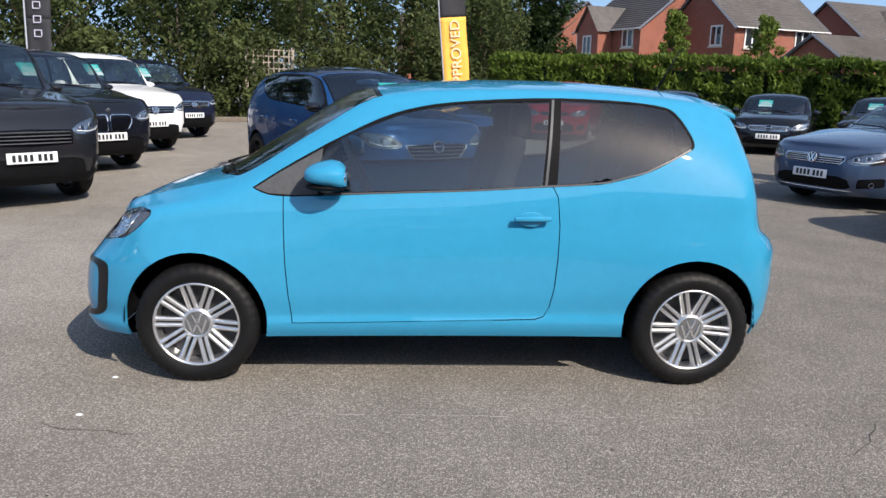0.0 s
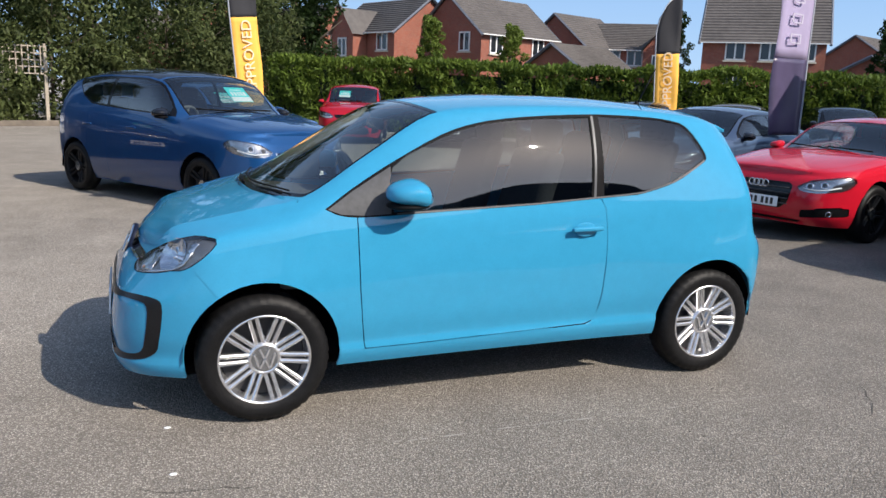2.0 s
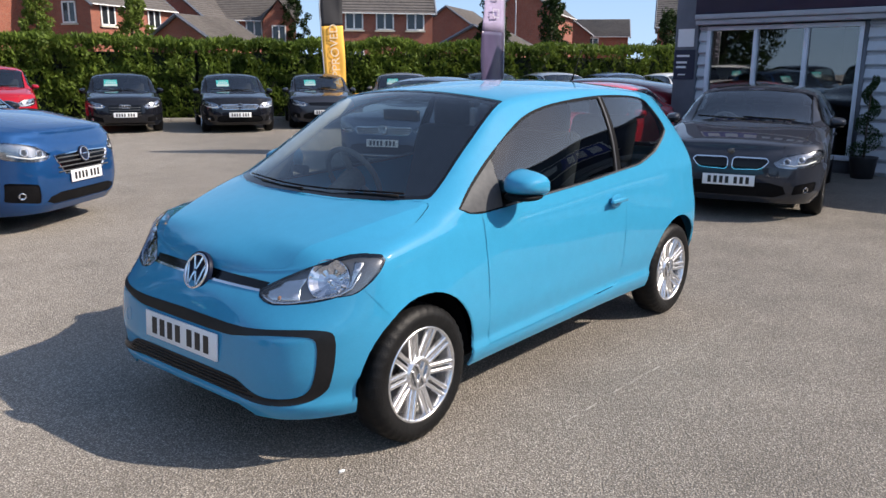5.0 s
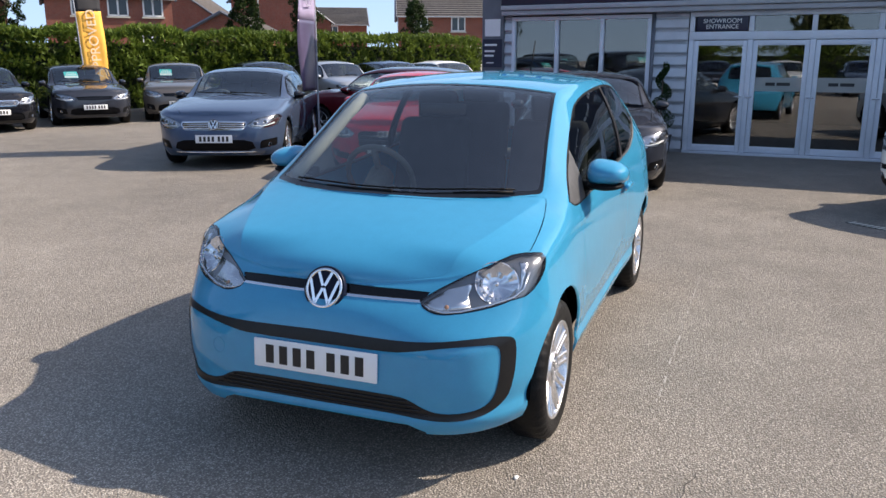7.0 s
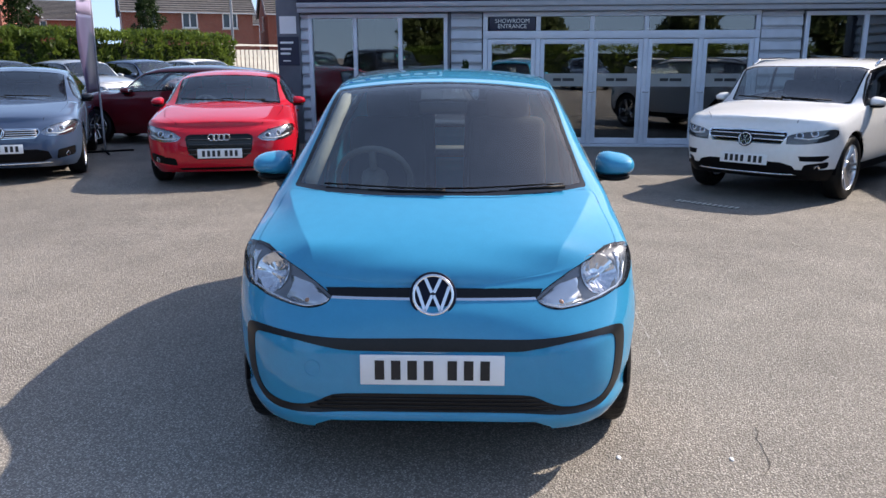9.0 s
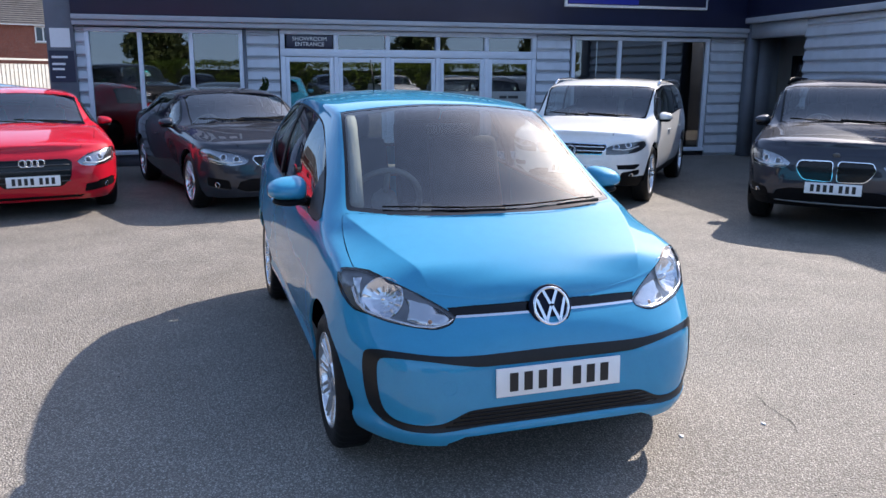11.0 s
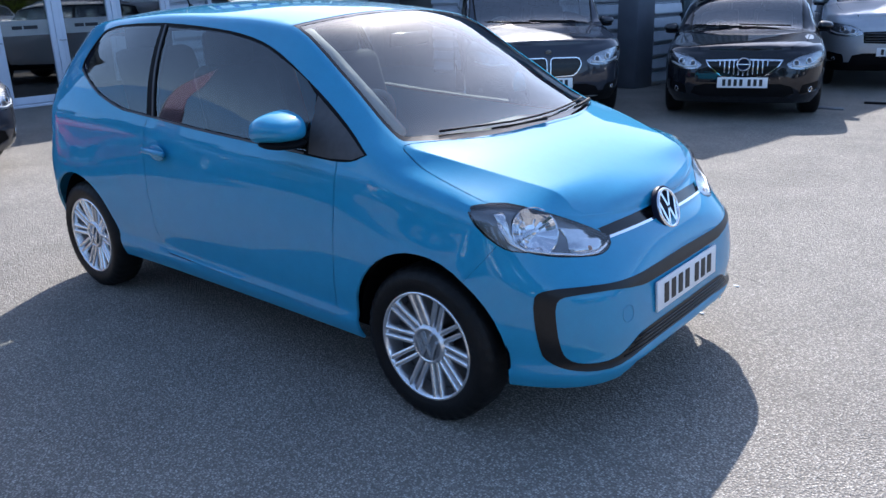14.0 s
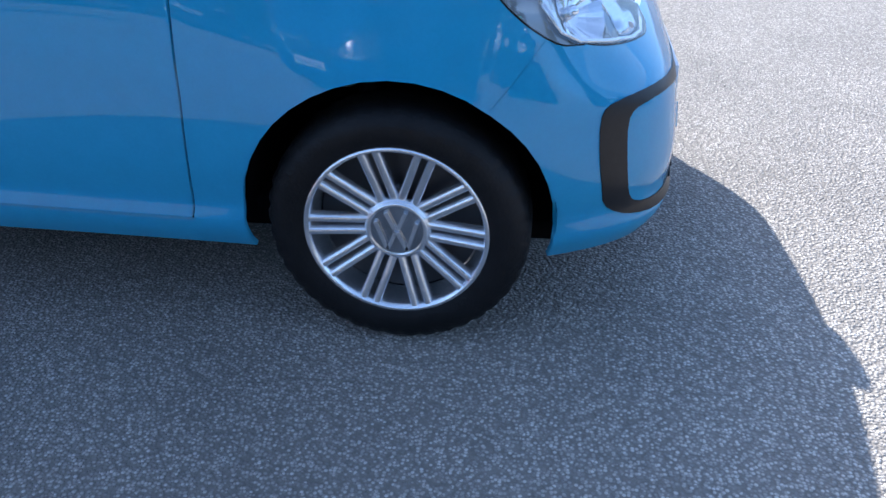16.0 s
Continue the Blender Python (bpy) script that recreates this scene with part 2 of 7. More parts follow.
def tube(bm, pts, r, n=8, taper=None):
    """A round bar along points; r may be a list."""
    rings = []
    pts = [Vector(p) for p in pts]
    for i, p in enumerate(pts):
        d = (pts[min(i + 1, len(pts) - 1)] - pts[max(i - 1, 0)]).normalized()
        u = d.orthogonal().normalized()
        if abs(d.z) < 0.9:
            u = d.cross(Vector((0, 0, 1))).normalized()
        w = d.cross(u)
        rr = r[i] if isinstance(r, (list, tuple)) else r
        rings.append([bm.verts.new(p + (u * math.cos(2 * math.pi * k / n) + w * math.sin(2 * math.pi * k / n)) * rr) for k in range(n)])
    for a, b in zip(rings, rings[1:]):
        for k in range(n):
            bm.faces.new((a[k], a[(k + 1) % n], b[(k + 1) % n], b[k]))
    bm.faces.new(rings[0][::-1]); bm.faces.new(rings[-1])


def curve(xs, vs):
    """Smooth interpolation through points, flat slopes at extremes, held past the ends."""
    xs, vs = np.array(xs, float), np.array(vs, float)
    d = np.diff(vs) / np.diff(xs)
    m = np.zeros(len(xs))
    for i in range(1, len(xs) - 1):
        if d[i - 1] * d[i] > 0:
            w1, w2 = 2 * (xs[i + 1] - xs[i]) + xs[i] - xs[i - 1], xs[i + 1] - xs[i] + 2 * (xs[i] - xs[i - 1])
            m[i] = (w1 + w2) / (w1 / d[i - 1] + w2 / d[i])
    m[0], m[-1] = d[0], d[-1]
    def f(x):
        if x <= xs[0]:
            return float(vs[0])
        if x >= xs[-1]:
            return float(vs[-1])
        i = int(np.searchsorted(xs, x) - 1)
        h = xs[i + 1] - xs[i]
        t = (x - xs[i]) / h
        return float((2 * t**3 - 3 * t**2 + 1) * vs[i] + (t**3 - 2 * t**2 + t) * h * m[i] + (-2 * t**3 + 3 * t**2) * vs[i + 1] + (t**3 - t**2) * h * m[i + 1])
    return f


def pairs(flat):
    return [(flat[i], flat[i + 1]) for i in range(0, len(flat), 2)]


def rounded(poly, r, n=4):
    """A polygon with rounded corners."""
    out = []
    k = len(poly)
    for i in range(k):
        p, a, b = Vector(poly[i]), Vector(poly[i - 1]), Vector(poly[(i + 1) % k])
        rr = min(r, (a - p).length * 0.45, (b - p).length * 0.45)
        p0, p1 = p + (a - p).normalized() * rr, p + (b - p).normalized() * rr
        for j in range(n + 1):
            t = j / n
            out.append(tuple(p0 * (1 - t) ** 2 + p * 2 * t * (1 - t) + p1 * t * t))
    return out


def inset(poly, d):
    """The polygon moved inward by d."""
    area = sum(p[0] * q[1] - q[0] * p[1] for p, q in zip(poly, poly[1:] + poly[:1]))
    s = 1 if area > 0 else -1
    out = []
    k = len(poly)
    for i in range(k):
        a, p, b = Vector(poly[i - 1]), Vector(poly[i]), Vector(poly[(i + 1) % k])
        n1, n2 = Vector((-(p - a).y, (p - a).x)) * s, Vector((-(b - p).y, (b - p).x)) * s
        if n1.length < 1e-9 or n2.length < 1e-9:
            n = (n1 + n2).normalized()
            out.append(tuple(p + n * d)); continue
        n1.normalize(); n2.normalize()
        n = (n1 + n2).normalized()
        out.append(tuple(p + n * (d / max(0.5, n.dot(n1)))))
    return out


def flowing(poly, n=3, corners=()):
    """A closed outline drawn smoothly through its points, but for the corners named."""
    out = []
    k = len(poly)
    for i in range(k):
        p0, p1, p2, p3 = [Vector(poly[j % k]) for j in (i - 1, i, i + 1, i + 2)]
        m1 = (p2 - p1) if i % k in corners else (p2 - p0) * 0.5
        m2 = (p2 - p1) if (i + 1) % k in corners else (p3 - p1) * 0.5
        L = (p2 - p1).length
        for m in (m1, m2):
            if m.length > 1.3 * L:
                m *= 1.3 * L / m.length
        for j in range(n):
            t = j / n
            out.append(tuple(p1 * (2 * t**3 - 3 * t**2 + 1) + m1 * (t**3 - 2 * t**2 + t) + p2 * (3 * t**2 - 2 * t**3) + m2 * (t**3 - t**2)))
    return out


def inside(poly, x, y):
    c = False
    j = len(poly) - 1
    for i in range(len(poly)):
        xi, yi = poly[i]; xj, yj = poly[j]
        if (yi > y) != (yj > y) and x < (xj - xi) * (y - yi) / (yj - yi) + xi:
            c = not c
        j = i
    return c


from mathutils.bvhtree import BVHTree


# ---- car bodies: half a skin lofted between contour lines, panels cut into it ----
def lamp_pose(p, n, s):
    """A pose at p whose z looks along n; mirrored to the side s."""
    p, n = Vector((p.x, p.y * s, p.z)), Vector((n.x, n.y * s, n.z))
    return Matrix.Translation(p) @ n.to_track_quat("Z", "Y").to_matrix().to_4x4()


class Skin:
    """Half a car's skin on the side y > 0; x runs from the nose (negative) to the tail."""

    def __init__(self, P, nf=12, nm=30, nr=8, nl=14, ns=7, nt=9):
        self.P = P
        xa, xb = P["xa"], P["xb"]
        zs, ys, zc, yr, zr, zb = P["zs"], P["ys"], P["zc"], P["yr"], P["zr"], P["zb"]
        F, Wd, XF, XR = P["f"], P["w"], P["xf"], P["xr"]
        n = P.get("n", 2.3)
        tumble = P["tumble"] if callable(P["tumble"]) else lambda x: P["tumble"]
        st = [("f", 1 - math.cos(math.pi / 2 * j / nf)) for j in range(nf)]
        st += [("m", xa + (xb - xa) * j / nm) for j in range(nm + 1)]
        st += [("r", math.sin(math.pi / 2 * j / nr)) for j in range(1, nr + 1)]
        wf, xff, xrf = curve(F, Wd), curve(F, XF), curve(F, XR)
        sides = [i / ns for i in range(1, ns + 1)]
        tops = [i / nt for i in range(1, nt + 1)]
        if "fade" in P:
            # close rows on both sides of the bonnet's edge line keep it sharp
            sides[-1:] = [0.965, 1.0]
            tops[:0] = [0.012]
        ns, nt = len(sides), len(tops)
        bm = bmesh.new()
        grid = []
        for kind, u in st:
            def plan(f):
                if kind == "m":
                    return u, 1.0
                if kind == "f":
                    x0 = xff(f)
                    k = max(0.0, 1 - (1 - u) ** n) ** (1 / P.get("q", 2.1))
                    if "square" in P:
                        # blunt below, rounder towards the bonnet
                        g = min(1.0, max(0.0, (f - 0.60) / 0.34))
                        g = g * g * (3 - 2 * g)
                        k = k * g + max(0.0, 1 - (1 - u) ** 1.2) ** (1 / P["square"]) * (1 - g)
                    return x0 + (xa - x0) * u, k
                x1 = xrf(f)
                return xb + (x1 - xb) * u, max(0.0, 1 - u ** P.get("rn", 2.6)) ** (1 / 2.2)
            xs, k1 = plan(1.0)
            col = []
            top = zs(xs)
            for i in range(nl + 1):
                f = i / nl
                x, k = plan(f)
                side = ys(x) / P["ymax"]
                bulge = P["bulge"](x) if "bulge" in P else 0.0
                y = (wf(f) * side + bulge * math.sin(math.pi * min(1, f * 1.15)) ** 2) * k
                col.append(Vector((x, y, zb(x) + f * (top - zb(x)))))
            y0, z0 = col[-1].y, col[-1].z
            yrr = min(yr(xs), y0 * 0.93)
            zrr, zcc = zr(xs), zc(xs)
            zrr = max(zrr, z0 + 0.004) if y0 > 0.02 else z0
            zcc = max(zcc, zrr)
            if "fade" in P:
                w = min(1.0, max(0.0, (y0 - yr(xs)) / P["fade"])) if xs < xa else 1.0
                w = w * w * (3 - 2 * w)
                zrr = z0 + 0.004 + (max(zrr, z0 + 0.004) - z0 - 0.004) * w
            for t in sides:
                b = tumble(xs) * math.sin(math.pi * t)
                col.append(Vector((xs, y0 + (yrr - y0) * t + b * k1, z0 + (zrr - z0) * t)))
            for t in tops:
                col.append(Vector((xs, yrr * (1 - t), zrr + (zcc - zrr) * (1 - (1 - t) ** P.get("crown", 2.2)))))
            # soften the section's corners
            for _ in range(P.get("soft", 2)):
                cc = [p.copy() for p in col]
                for i in range(1, len(col) - 1):
                    if "crisp" in P and P["crisp"](col[i].x) and (abs(i - nl - ns) <= 2):
                        continue
                    if "sill" in P and P["sill"](col[i].x) and i <= nl * 0.2:
                        continue
                    col[i].y = cc[i].y * 0.5 + (cc[i - 1].y + cc[i + 1].y) * 0.25
                    col[i].z = cc[i].z * 0.5 + (cc[i - 1].z + cc[i + 1].z) * 0.25
            col[-1].y = 0
            grid.append(col)
        rows = [[bm.verts.new(p) for p in col] for col in grid]
        for a, b in zip(rows, rows[1:]):
            for i in range(len(a) - 1):
                bm.faces.new((a[i], b[i], b[i + 1], a[i + 1]))
        bmesh.ops.remove_doubles(bm, verts=bm.verts, dist=1e-4)
        for v in bm.verts:
            if abs(v.co.y) < 1e-4:
                v.co.y = 0
        bmesh.ops.recalc_face_normals(bm, faces=bm.faces)
        if sum(f.normal.y * f.calc_area() for f in bm.faces) < 0:
            bmesh.ops.reverse_faces(bm, faces=bm.faces)
        self.bm = bm
        self.tag = bm.faces.layers.int.new("tag")
        self.names = ["body"]

    def cut(self, name, poly, axis, where=lambda c, n: True, only=None):
        """Cut a polygon's outline through the skin along an axis, and give the faces inside it to the panel."""
        bm, tag = self.bm, self.tag
        i, j = {"x": (1, 2), "y": (0, 2), "z": (0, 1)}[axis]
        lo = [min(p[k] for p in poly) - 0.03 for k in (0, 1)]
        hi = [max(p[k] for p in poly) + 0.03 for k in (0, 1)]
        allow = None if only is None else {self.index(o) for o in only}

        def near():
            out = []
            for f in bm.faces:
                c = f.calc_center_median()
                if lo[0] - 0.15 < c[i] < hi[0] + 0.15 and lo[1] - 0.15 < c[j] < hi[1] + 0.15 and where(c, f.normal):
                    out.append(f)
            return out
        faces = near()
        for p, q in zip(poly, poly[1:] + poly[:1]):
            d = Vector((q[0] - p[0], q[1] - p[1]))
            if d.length < 1e-6:
                continue
            x0, x1 = min(p[0], q[0]) - 1e-4, max(p[0], q[0]) + 1e-4
            y0, y1 = min(p[1], q[1]) - 1e-4, max(p[1], q[1]) + 1e-4
            sel = []
            for f in faces:
                if not f.is_valid:
                    continue
                a = [v.co[i] for v in f.verts]; b = [v.co[j] for v in f.verts]
                if max(a) >= x0 and min(a) <= x1 and max(b) >= y0 and min(b) <= y1:
                    sel.append(f)
            if not sel:
                continue
            no, co = Vector((0, 0, 0)), Vector((0, 0, 0))
            no[i], no[j] = -d.y, d.x
            co[i], co[j] = p[0], p[1]
            geom = list({v for f in sel for v in f.verts}) + list({e for f in sel for e in f.edges}) + sel
            res = bmesh.ops.bisect_plane(bm, geom=geom, dist=1e-5, plane_co=co, plane_no=no)
            faces = [f for f in faces if f.is_valid]
            known = set(faces)
            faces += [g for g in res["geom"] if isinstance(g, bmesh.types.BMFace) and g not in known]
        k = self.index(name)
        for f in near():
            if allow is not None and f[tag] not in allow:
                continue
            c = f.calc_center_median()
            if inside(poly, c[i], c[j]):
                f[tag] = k

    def index(self, name):
        if name not in self.names:
            self.names.append(name)
        return self.names.index(name)

    def panel(self, name, poly, axis, where, gap=0.005, only=("body",)):
        """A panel with a dark joint round it."""
        self.cut("seam", poly, axis, where, only)
        self.cut(name, inset(poly, gap), axis, where, only=("seam",))

    def finish(self):
        """Normals of the whole skin, so that the panels shade as one surface; sink the joints."""
        bm = self.bm
        bmesh.ops.remove_doubles(bm, verts=bm.verts, dist=2e-5)
        lay = bm.verts.layers.float_vector.new("n")
        bm.normal_update()
        for v in bm.verts:
            n = v.normal.copy()
            if v.co.y == 0:
                n.y = 0
                n.normalize()
            v[lay] = n

    def at(self, y, z):
        """The skin's point and outward way met from ahead at that width and height."""
        if not hasattr(self, "tree"):
            self.tree = BVHTree.FromBMesh(self.bm)
        p, n, _, _ = self.tree.ray_cast(Vector((-9, y, z)), Vector((1, 0, 0)))
        return (p, n) if p is not None else (Vector((-1.5, y, z)), Vector((-1, 0, 0)))

    def over(self, x, y, up=0.0):
        """A point on the skin below (x, y), raised by up."""
        if not hasattr(self, "tree"):
            self.tree = BVHTree.FromBMesh(self.bm)
        p, n, _, _ = self.tree.ray_cast(Vector((x, max(abs(y), 1e-3), 5)), Vector((0, 0, -1)))
        p = p + n * up
        return Vector((p.x, math.copysign(p.y, y), p.z))

    def take(self, names, side=0, depth=0.0, push=0.0, scale_in=0.0):
        """A mesh of the named panels. side 0: both halves joined; 1 or -1: one side. depth: turned-in edges; push: moved along the normal."""
        bm, tag = self.bm, self.tag
        lay = bm.verts.layers.float_vector.get("n")
        ks = {self.index(n) for n in names}
        out = bmesh.new()
        nl = out.verts.layers.float_vector.new("n")
        faces = [f for f in bm.faces if f[tag] in ks]
        for s in ((1, -1) if side == 0 else (side,)):
            vm = {}
            for f in faces:
                vs = []
                for v in f.verts:
                    if v not in vm:
                        n = Vector(v[lay])
                        p = v.co + n * push
                        q = out.verts.new((p.x, p.y * s, p.z))
                        q[nl] = (n.x, n.y * s, n.z)
                        vm[v] = q
                    vs.append(vm[v])
                if s < 0:
                    vs = vs[::-1]
                try:
                    out.faces.new(vs)
                except ValueError:
                    pass
        if side == 0:
            bmesh.ops.remove_doubles(out, verts=out.verts, dist=2e-5)
        if depth:
            edges = [e for e in out.edges if e.is_boundary and not (side != 0 and abs(e.verts[0].co.y) < 1e-5 and abs(e.verts[1].co.y) < 1e-5)]
            res = bmesh.ops.extrude_edge_only(out, edges=edges)
            for g in res["geom"]:
                if isinstance(g, bmesh.types.BMVert):
                    n = Vector(g[nl])
                    g.co -= n * depth
        nor = [Vector(v[nl]) if Vector(v[nl]).length > 0.1 else v.normal.copy() for v in out.verts]
        return out, nor


# ---- wheels ----
def wheel(parent, x, y, r, rim, width, s, style="twin", alloy=None, lugs=True):
    """A road wheel whose outer face looks to s * y: tyre, rim, spokes, hub cap."""
    root = new("wheel")
    root.parent = parent
    root.matrix_local = pose(x, y, r, 0, 0, 0 if s < 0 else 180)
    alloy = alloy or M_ALLOY
    w = width / 2
    bm = bmesh.new()
    prof = [(rim - 0.004, -w * 0.86), (rim + 0.012, -w * 0.98), ((r + rim) / 2, -w * 1.06), (r - 0.028, -w * 1.0), (r - 0.008, -w * 0.84),
            (r, -w * 0.62), (r + 0.001, -w * 0.3), (r + 0.001, w * 0.3), (r, w * 0.62), (r - 0.012, w * 0.86), ((r + rim) / 2, w * 1.05), (rim, w * 0.86)]
    rings = lathe(bm, prof, 120 if lugs else 48)
    if lugs:
        # grooves notched into the tread's shoulders
        for k, ring in enumerate(rings):
            if k in (3, 4, 5, 8, 9):
                for i, v in enumerate(ring):
                    if i % 3 == 0:
                        v.co.x *= 0.984; v.co.z *= 0.984
    part("tyre", bm, M_RUBBER, root, "black rubber tyre")
    bm = bmesh.new()
    lathe(bm, [(rim + 0.005, -w * 0.9), (rim + 0.003, -w * 0.97), (rim - 0.005, -w * 0.96), (rim - 0.009, -w * 0.8), (rim - 0.022, w * 0.2), (rim - 0.02, w * 0.9)], 56)
    part("rim", bm, alloy, root)
    bm = bmesh.new()
    lathe(bm, [(rim - 0.021, -w * 0.05), (0.11, -w * 0.02), (0.05, -w * 0.05), (0.001, -w * 0.05)], 40)
    part("brake_disc", bm, M_LAMPDARK, root)
    bm = bmesh.new()
    if style == "twin":
        n, offs, half = 10, (-0.0158, 0.0158), 0.0088
    elif style == "five":
        n, offs, half = 5, (-0.028, 0.028), 0.013
    elif style == "ten":
        n, offs, half = 10, (0.0,), 0.011
    else:
        n, offs, half = 7, (-0.012, 0.014), 0.009
    for k in range(n):
        m = Matrix.Rotation(2 * math.pi * k / n + 0.05, 4, "Y")
        for o in offs:
            x0, x1 = 0.052, rim - 0.004
            pts = []
            for t in (0, 0.25, 0.6, 1):
                rr = x0 + (x1 - x0) * t
                spread = o * ((0.92 + 0.12 * t) if style == "twin" else (0.62 + 0.5 * t))
                dep = -w * (0.62 + 0.3 * t) if style == "twin" else -w * (0.55 + 0.35 * t)
                pts.append((rr, spread, dep))
            prev = None
            for rr, sp, dep in pts:
                ring = [bm.verts.new(m @ Vector((rr, dep + dy, sp + dz))) for dy, dz in ((0.022, -half * 1.15), (0.004, -half), (0.0, -half * 0.55), (0.0, half * 0.55), (0.004, half), (0.022, half * 1.15))]
                if prev:
                    for i in range(5):
                        bm.faces.new((prev[i], prev[i + 1], ring[i + 1], ring[i]))
                prev = ring
    bmesh.ops.recalc_face_normals(bm, faces=bm.faces)
    part("spokes", bm, alloy, root, "twin-spoke alloy")
    bm = bmesh.new()
    lathe(bm, [(0.076, -w * 0.5), (0.074, -w * 0.66), (0.066, -w * 0.72), (0.056, -w * 0.7)], 40)
    lathe(bm, [(0.07, -w * 0.69), (0.068, -w * 0.76), (0.061, -w * 0.775), (0.058, -w * 0.72), (0.0005, -w * 0.73)], 40)
    # zigzag mark on the cap
    cap = part("hub_cap", bm, alloy, root)
    bm = bmesh.new()
    lathe(bm, [(0.0585, -w * 0.742), (0.0005, -w * 0.752)], 32)
    part("cap_disc", bm, M_LAMPSILVER, cap)
    if style == "twin":
        bm = bmesh.new()
        mark(bm, 0.052, Matrix.Translation((0, -w * 0.765, 0)) @ Matrix.Rotation(radians(90), 4, "X"))
        part("emblem", bm, M_ALLOY, cap, smooth=False)["kind"] = "stuff"
    if lugs:
        for k in range(5):
            a = 2 * math.pi * k / 5 + 0.3
            bm = bmesh.new()
            lathe(bm, [(0.009, 0.0), (0.009, -0.012), (0.0005, -0.013)], 8, centre=(0.09 * math.cos(a), -w * 0.3, 0.09 * math.sin(a)))
            part("wheel_bolt", bm, M_LAMPDARK, root)
    return root


def strip(bm, p, q, half, h, m):
    d = (Vector(q) - Vector(p)).normalized()
    n = Vector((-d.y, d.x)) * half
    lo = [m @ Vector((*(Vector(a) + n * k), z)) for z in (0, h) for a, k in ((p, 1), (p, -1), (q, -1), (q, 1))]
    vs = [bm.verts.new(v) for v in lo]
    for f in ((4, 5, 6, 7), (0, 1, 5, 4), (1, 2, 6, 5), (2, 3, 7, 6), (3, 0, 4, 7)):
        bm.faces.new([vs[i] for i in f])


def mark(bm, r, m):
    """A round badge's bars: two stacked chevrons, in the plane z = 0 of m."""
    a = r * 0.085
    for s in (-1, 1):
        strip(bm, (s * r * 0.42, r * 0.9), (s * r * 0.06, r * 0.12), a, r * 0.12, m)
        strip(bm, (s * r * 0.88, r * 0.45), (s * r * 0.42, -r * 0.88), a, r * 0.12, m)
        strip(bm, (s * r * 0.42, -r * 0.88), (s * r * 0.04, -r * 0.02), a, r * 0.12, m)


def badge(parent, x, y, z, r, tilt, base=None, chevrons=True):
    """Chrome ring badge on a nose that faces -x."""
    m = pose(x, y, z, 90, 0, -90) @ pose(0, 0, 0, -tilt)
    root = new("badge")
    root.parent, root.matrix_local = parent, m
    bm = bmesh.new()
    lathe(bm, [(r, 0.0), (r, 0.016), (r * 0.95, 0.022), (r * 0.86, 0.022), (r * 0.83, 0.014), (r * 0.83, 0.0)], 40, axis="z")
    part("ring", bm, M_CHROME, root)
    bm = bmesh.new()
    lathe(bm, [(r * 1.1, -0.004), (r * 1.1, 0.012), (r * 1.06, 0.016), (r * 0.99, 0.014)], 40, axis="z")
    part("rim", bm, M_NAVY, root)
    bm = bmesh.new()
    lathe(bm, [(r * 0.85, 0.009), (r * 0.4, 0.011), (0.0005, 0.0115)], 32, axis="z")
    part("disc", bm, base or M_NAVY, root)
    if chevrons:
        bm = bmesh.new()
        mark(bm, r * 0.86, Matrix.Translation((0, 0, 0.012)))
        pieces("chevron_bar", bm, M_CHROME, root, smooth=False)
    else:
        part("cross_bar", boxm(-r * 0.8, r * 0.8, -r * 0.09, r * 0.09, 0.010, 0.018, bevel=0.002), M_CHROME, root)
    return root


def number_plate(parent, x, z, tilt=4, y=0.0, w=0.52, h=0.111):
    """White plate with seven plain bars where the characters stand."""
    root = new("number_plate")
    root.parent, root.matrix_local = parent, pose(x, y, z, 0, 0, 0) @ pose(0, 0, 0, 0, tilt, 0)
    part("plate", boxm(-0.005, 0.004, -w / 2, w / 2, -h / 2, h / 2, bevel=0.0015), M_PLATE, root)
    for k, c in enumerate((-2.85, -1.95, -1.05, -0.15, 1.15, 2.05, 2.95)):
        cx = c * 0.0655 - 0.003
        part("bar", boxm(-0.0075, -0.004, -cx - 0.017, -cx + 0.017, -0.036, 0.036), M_INK, root, smooth=False)
    return root


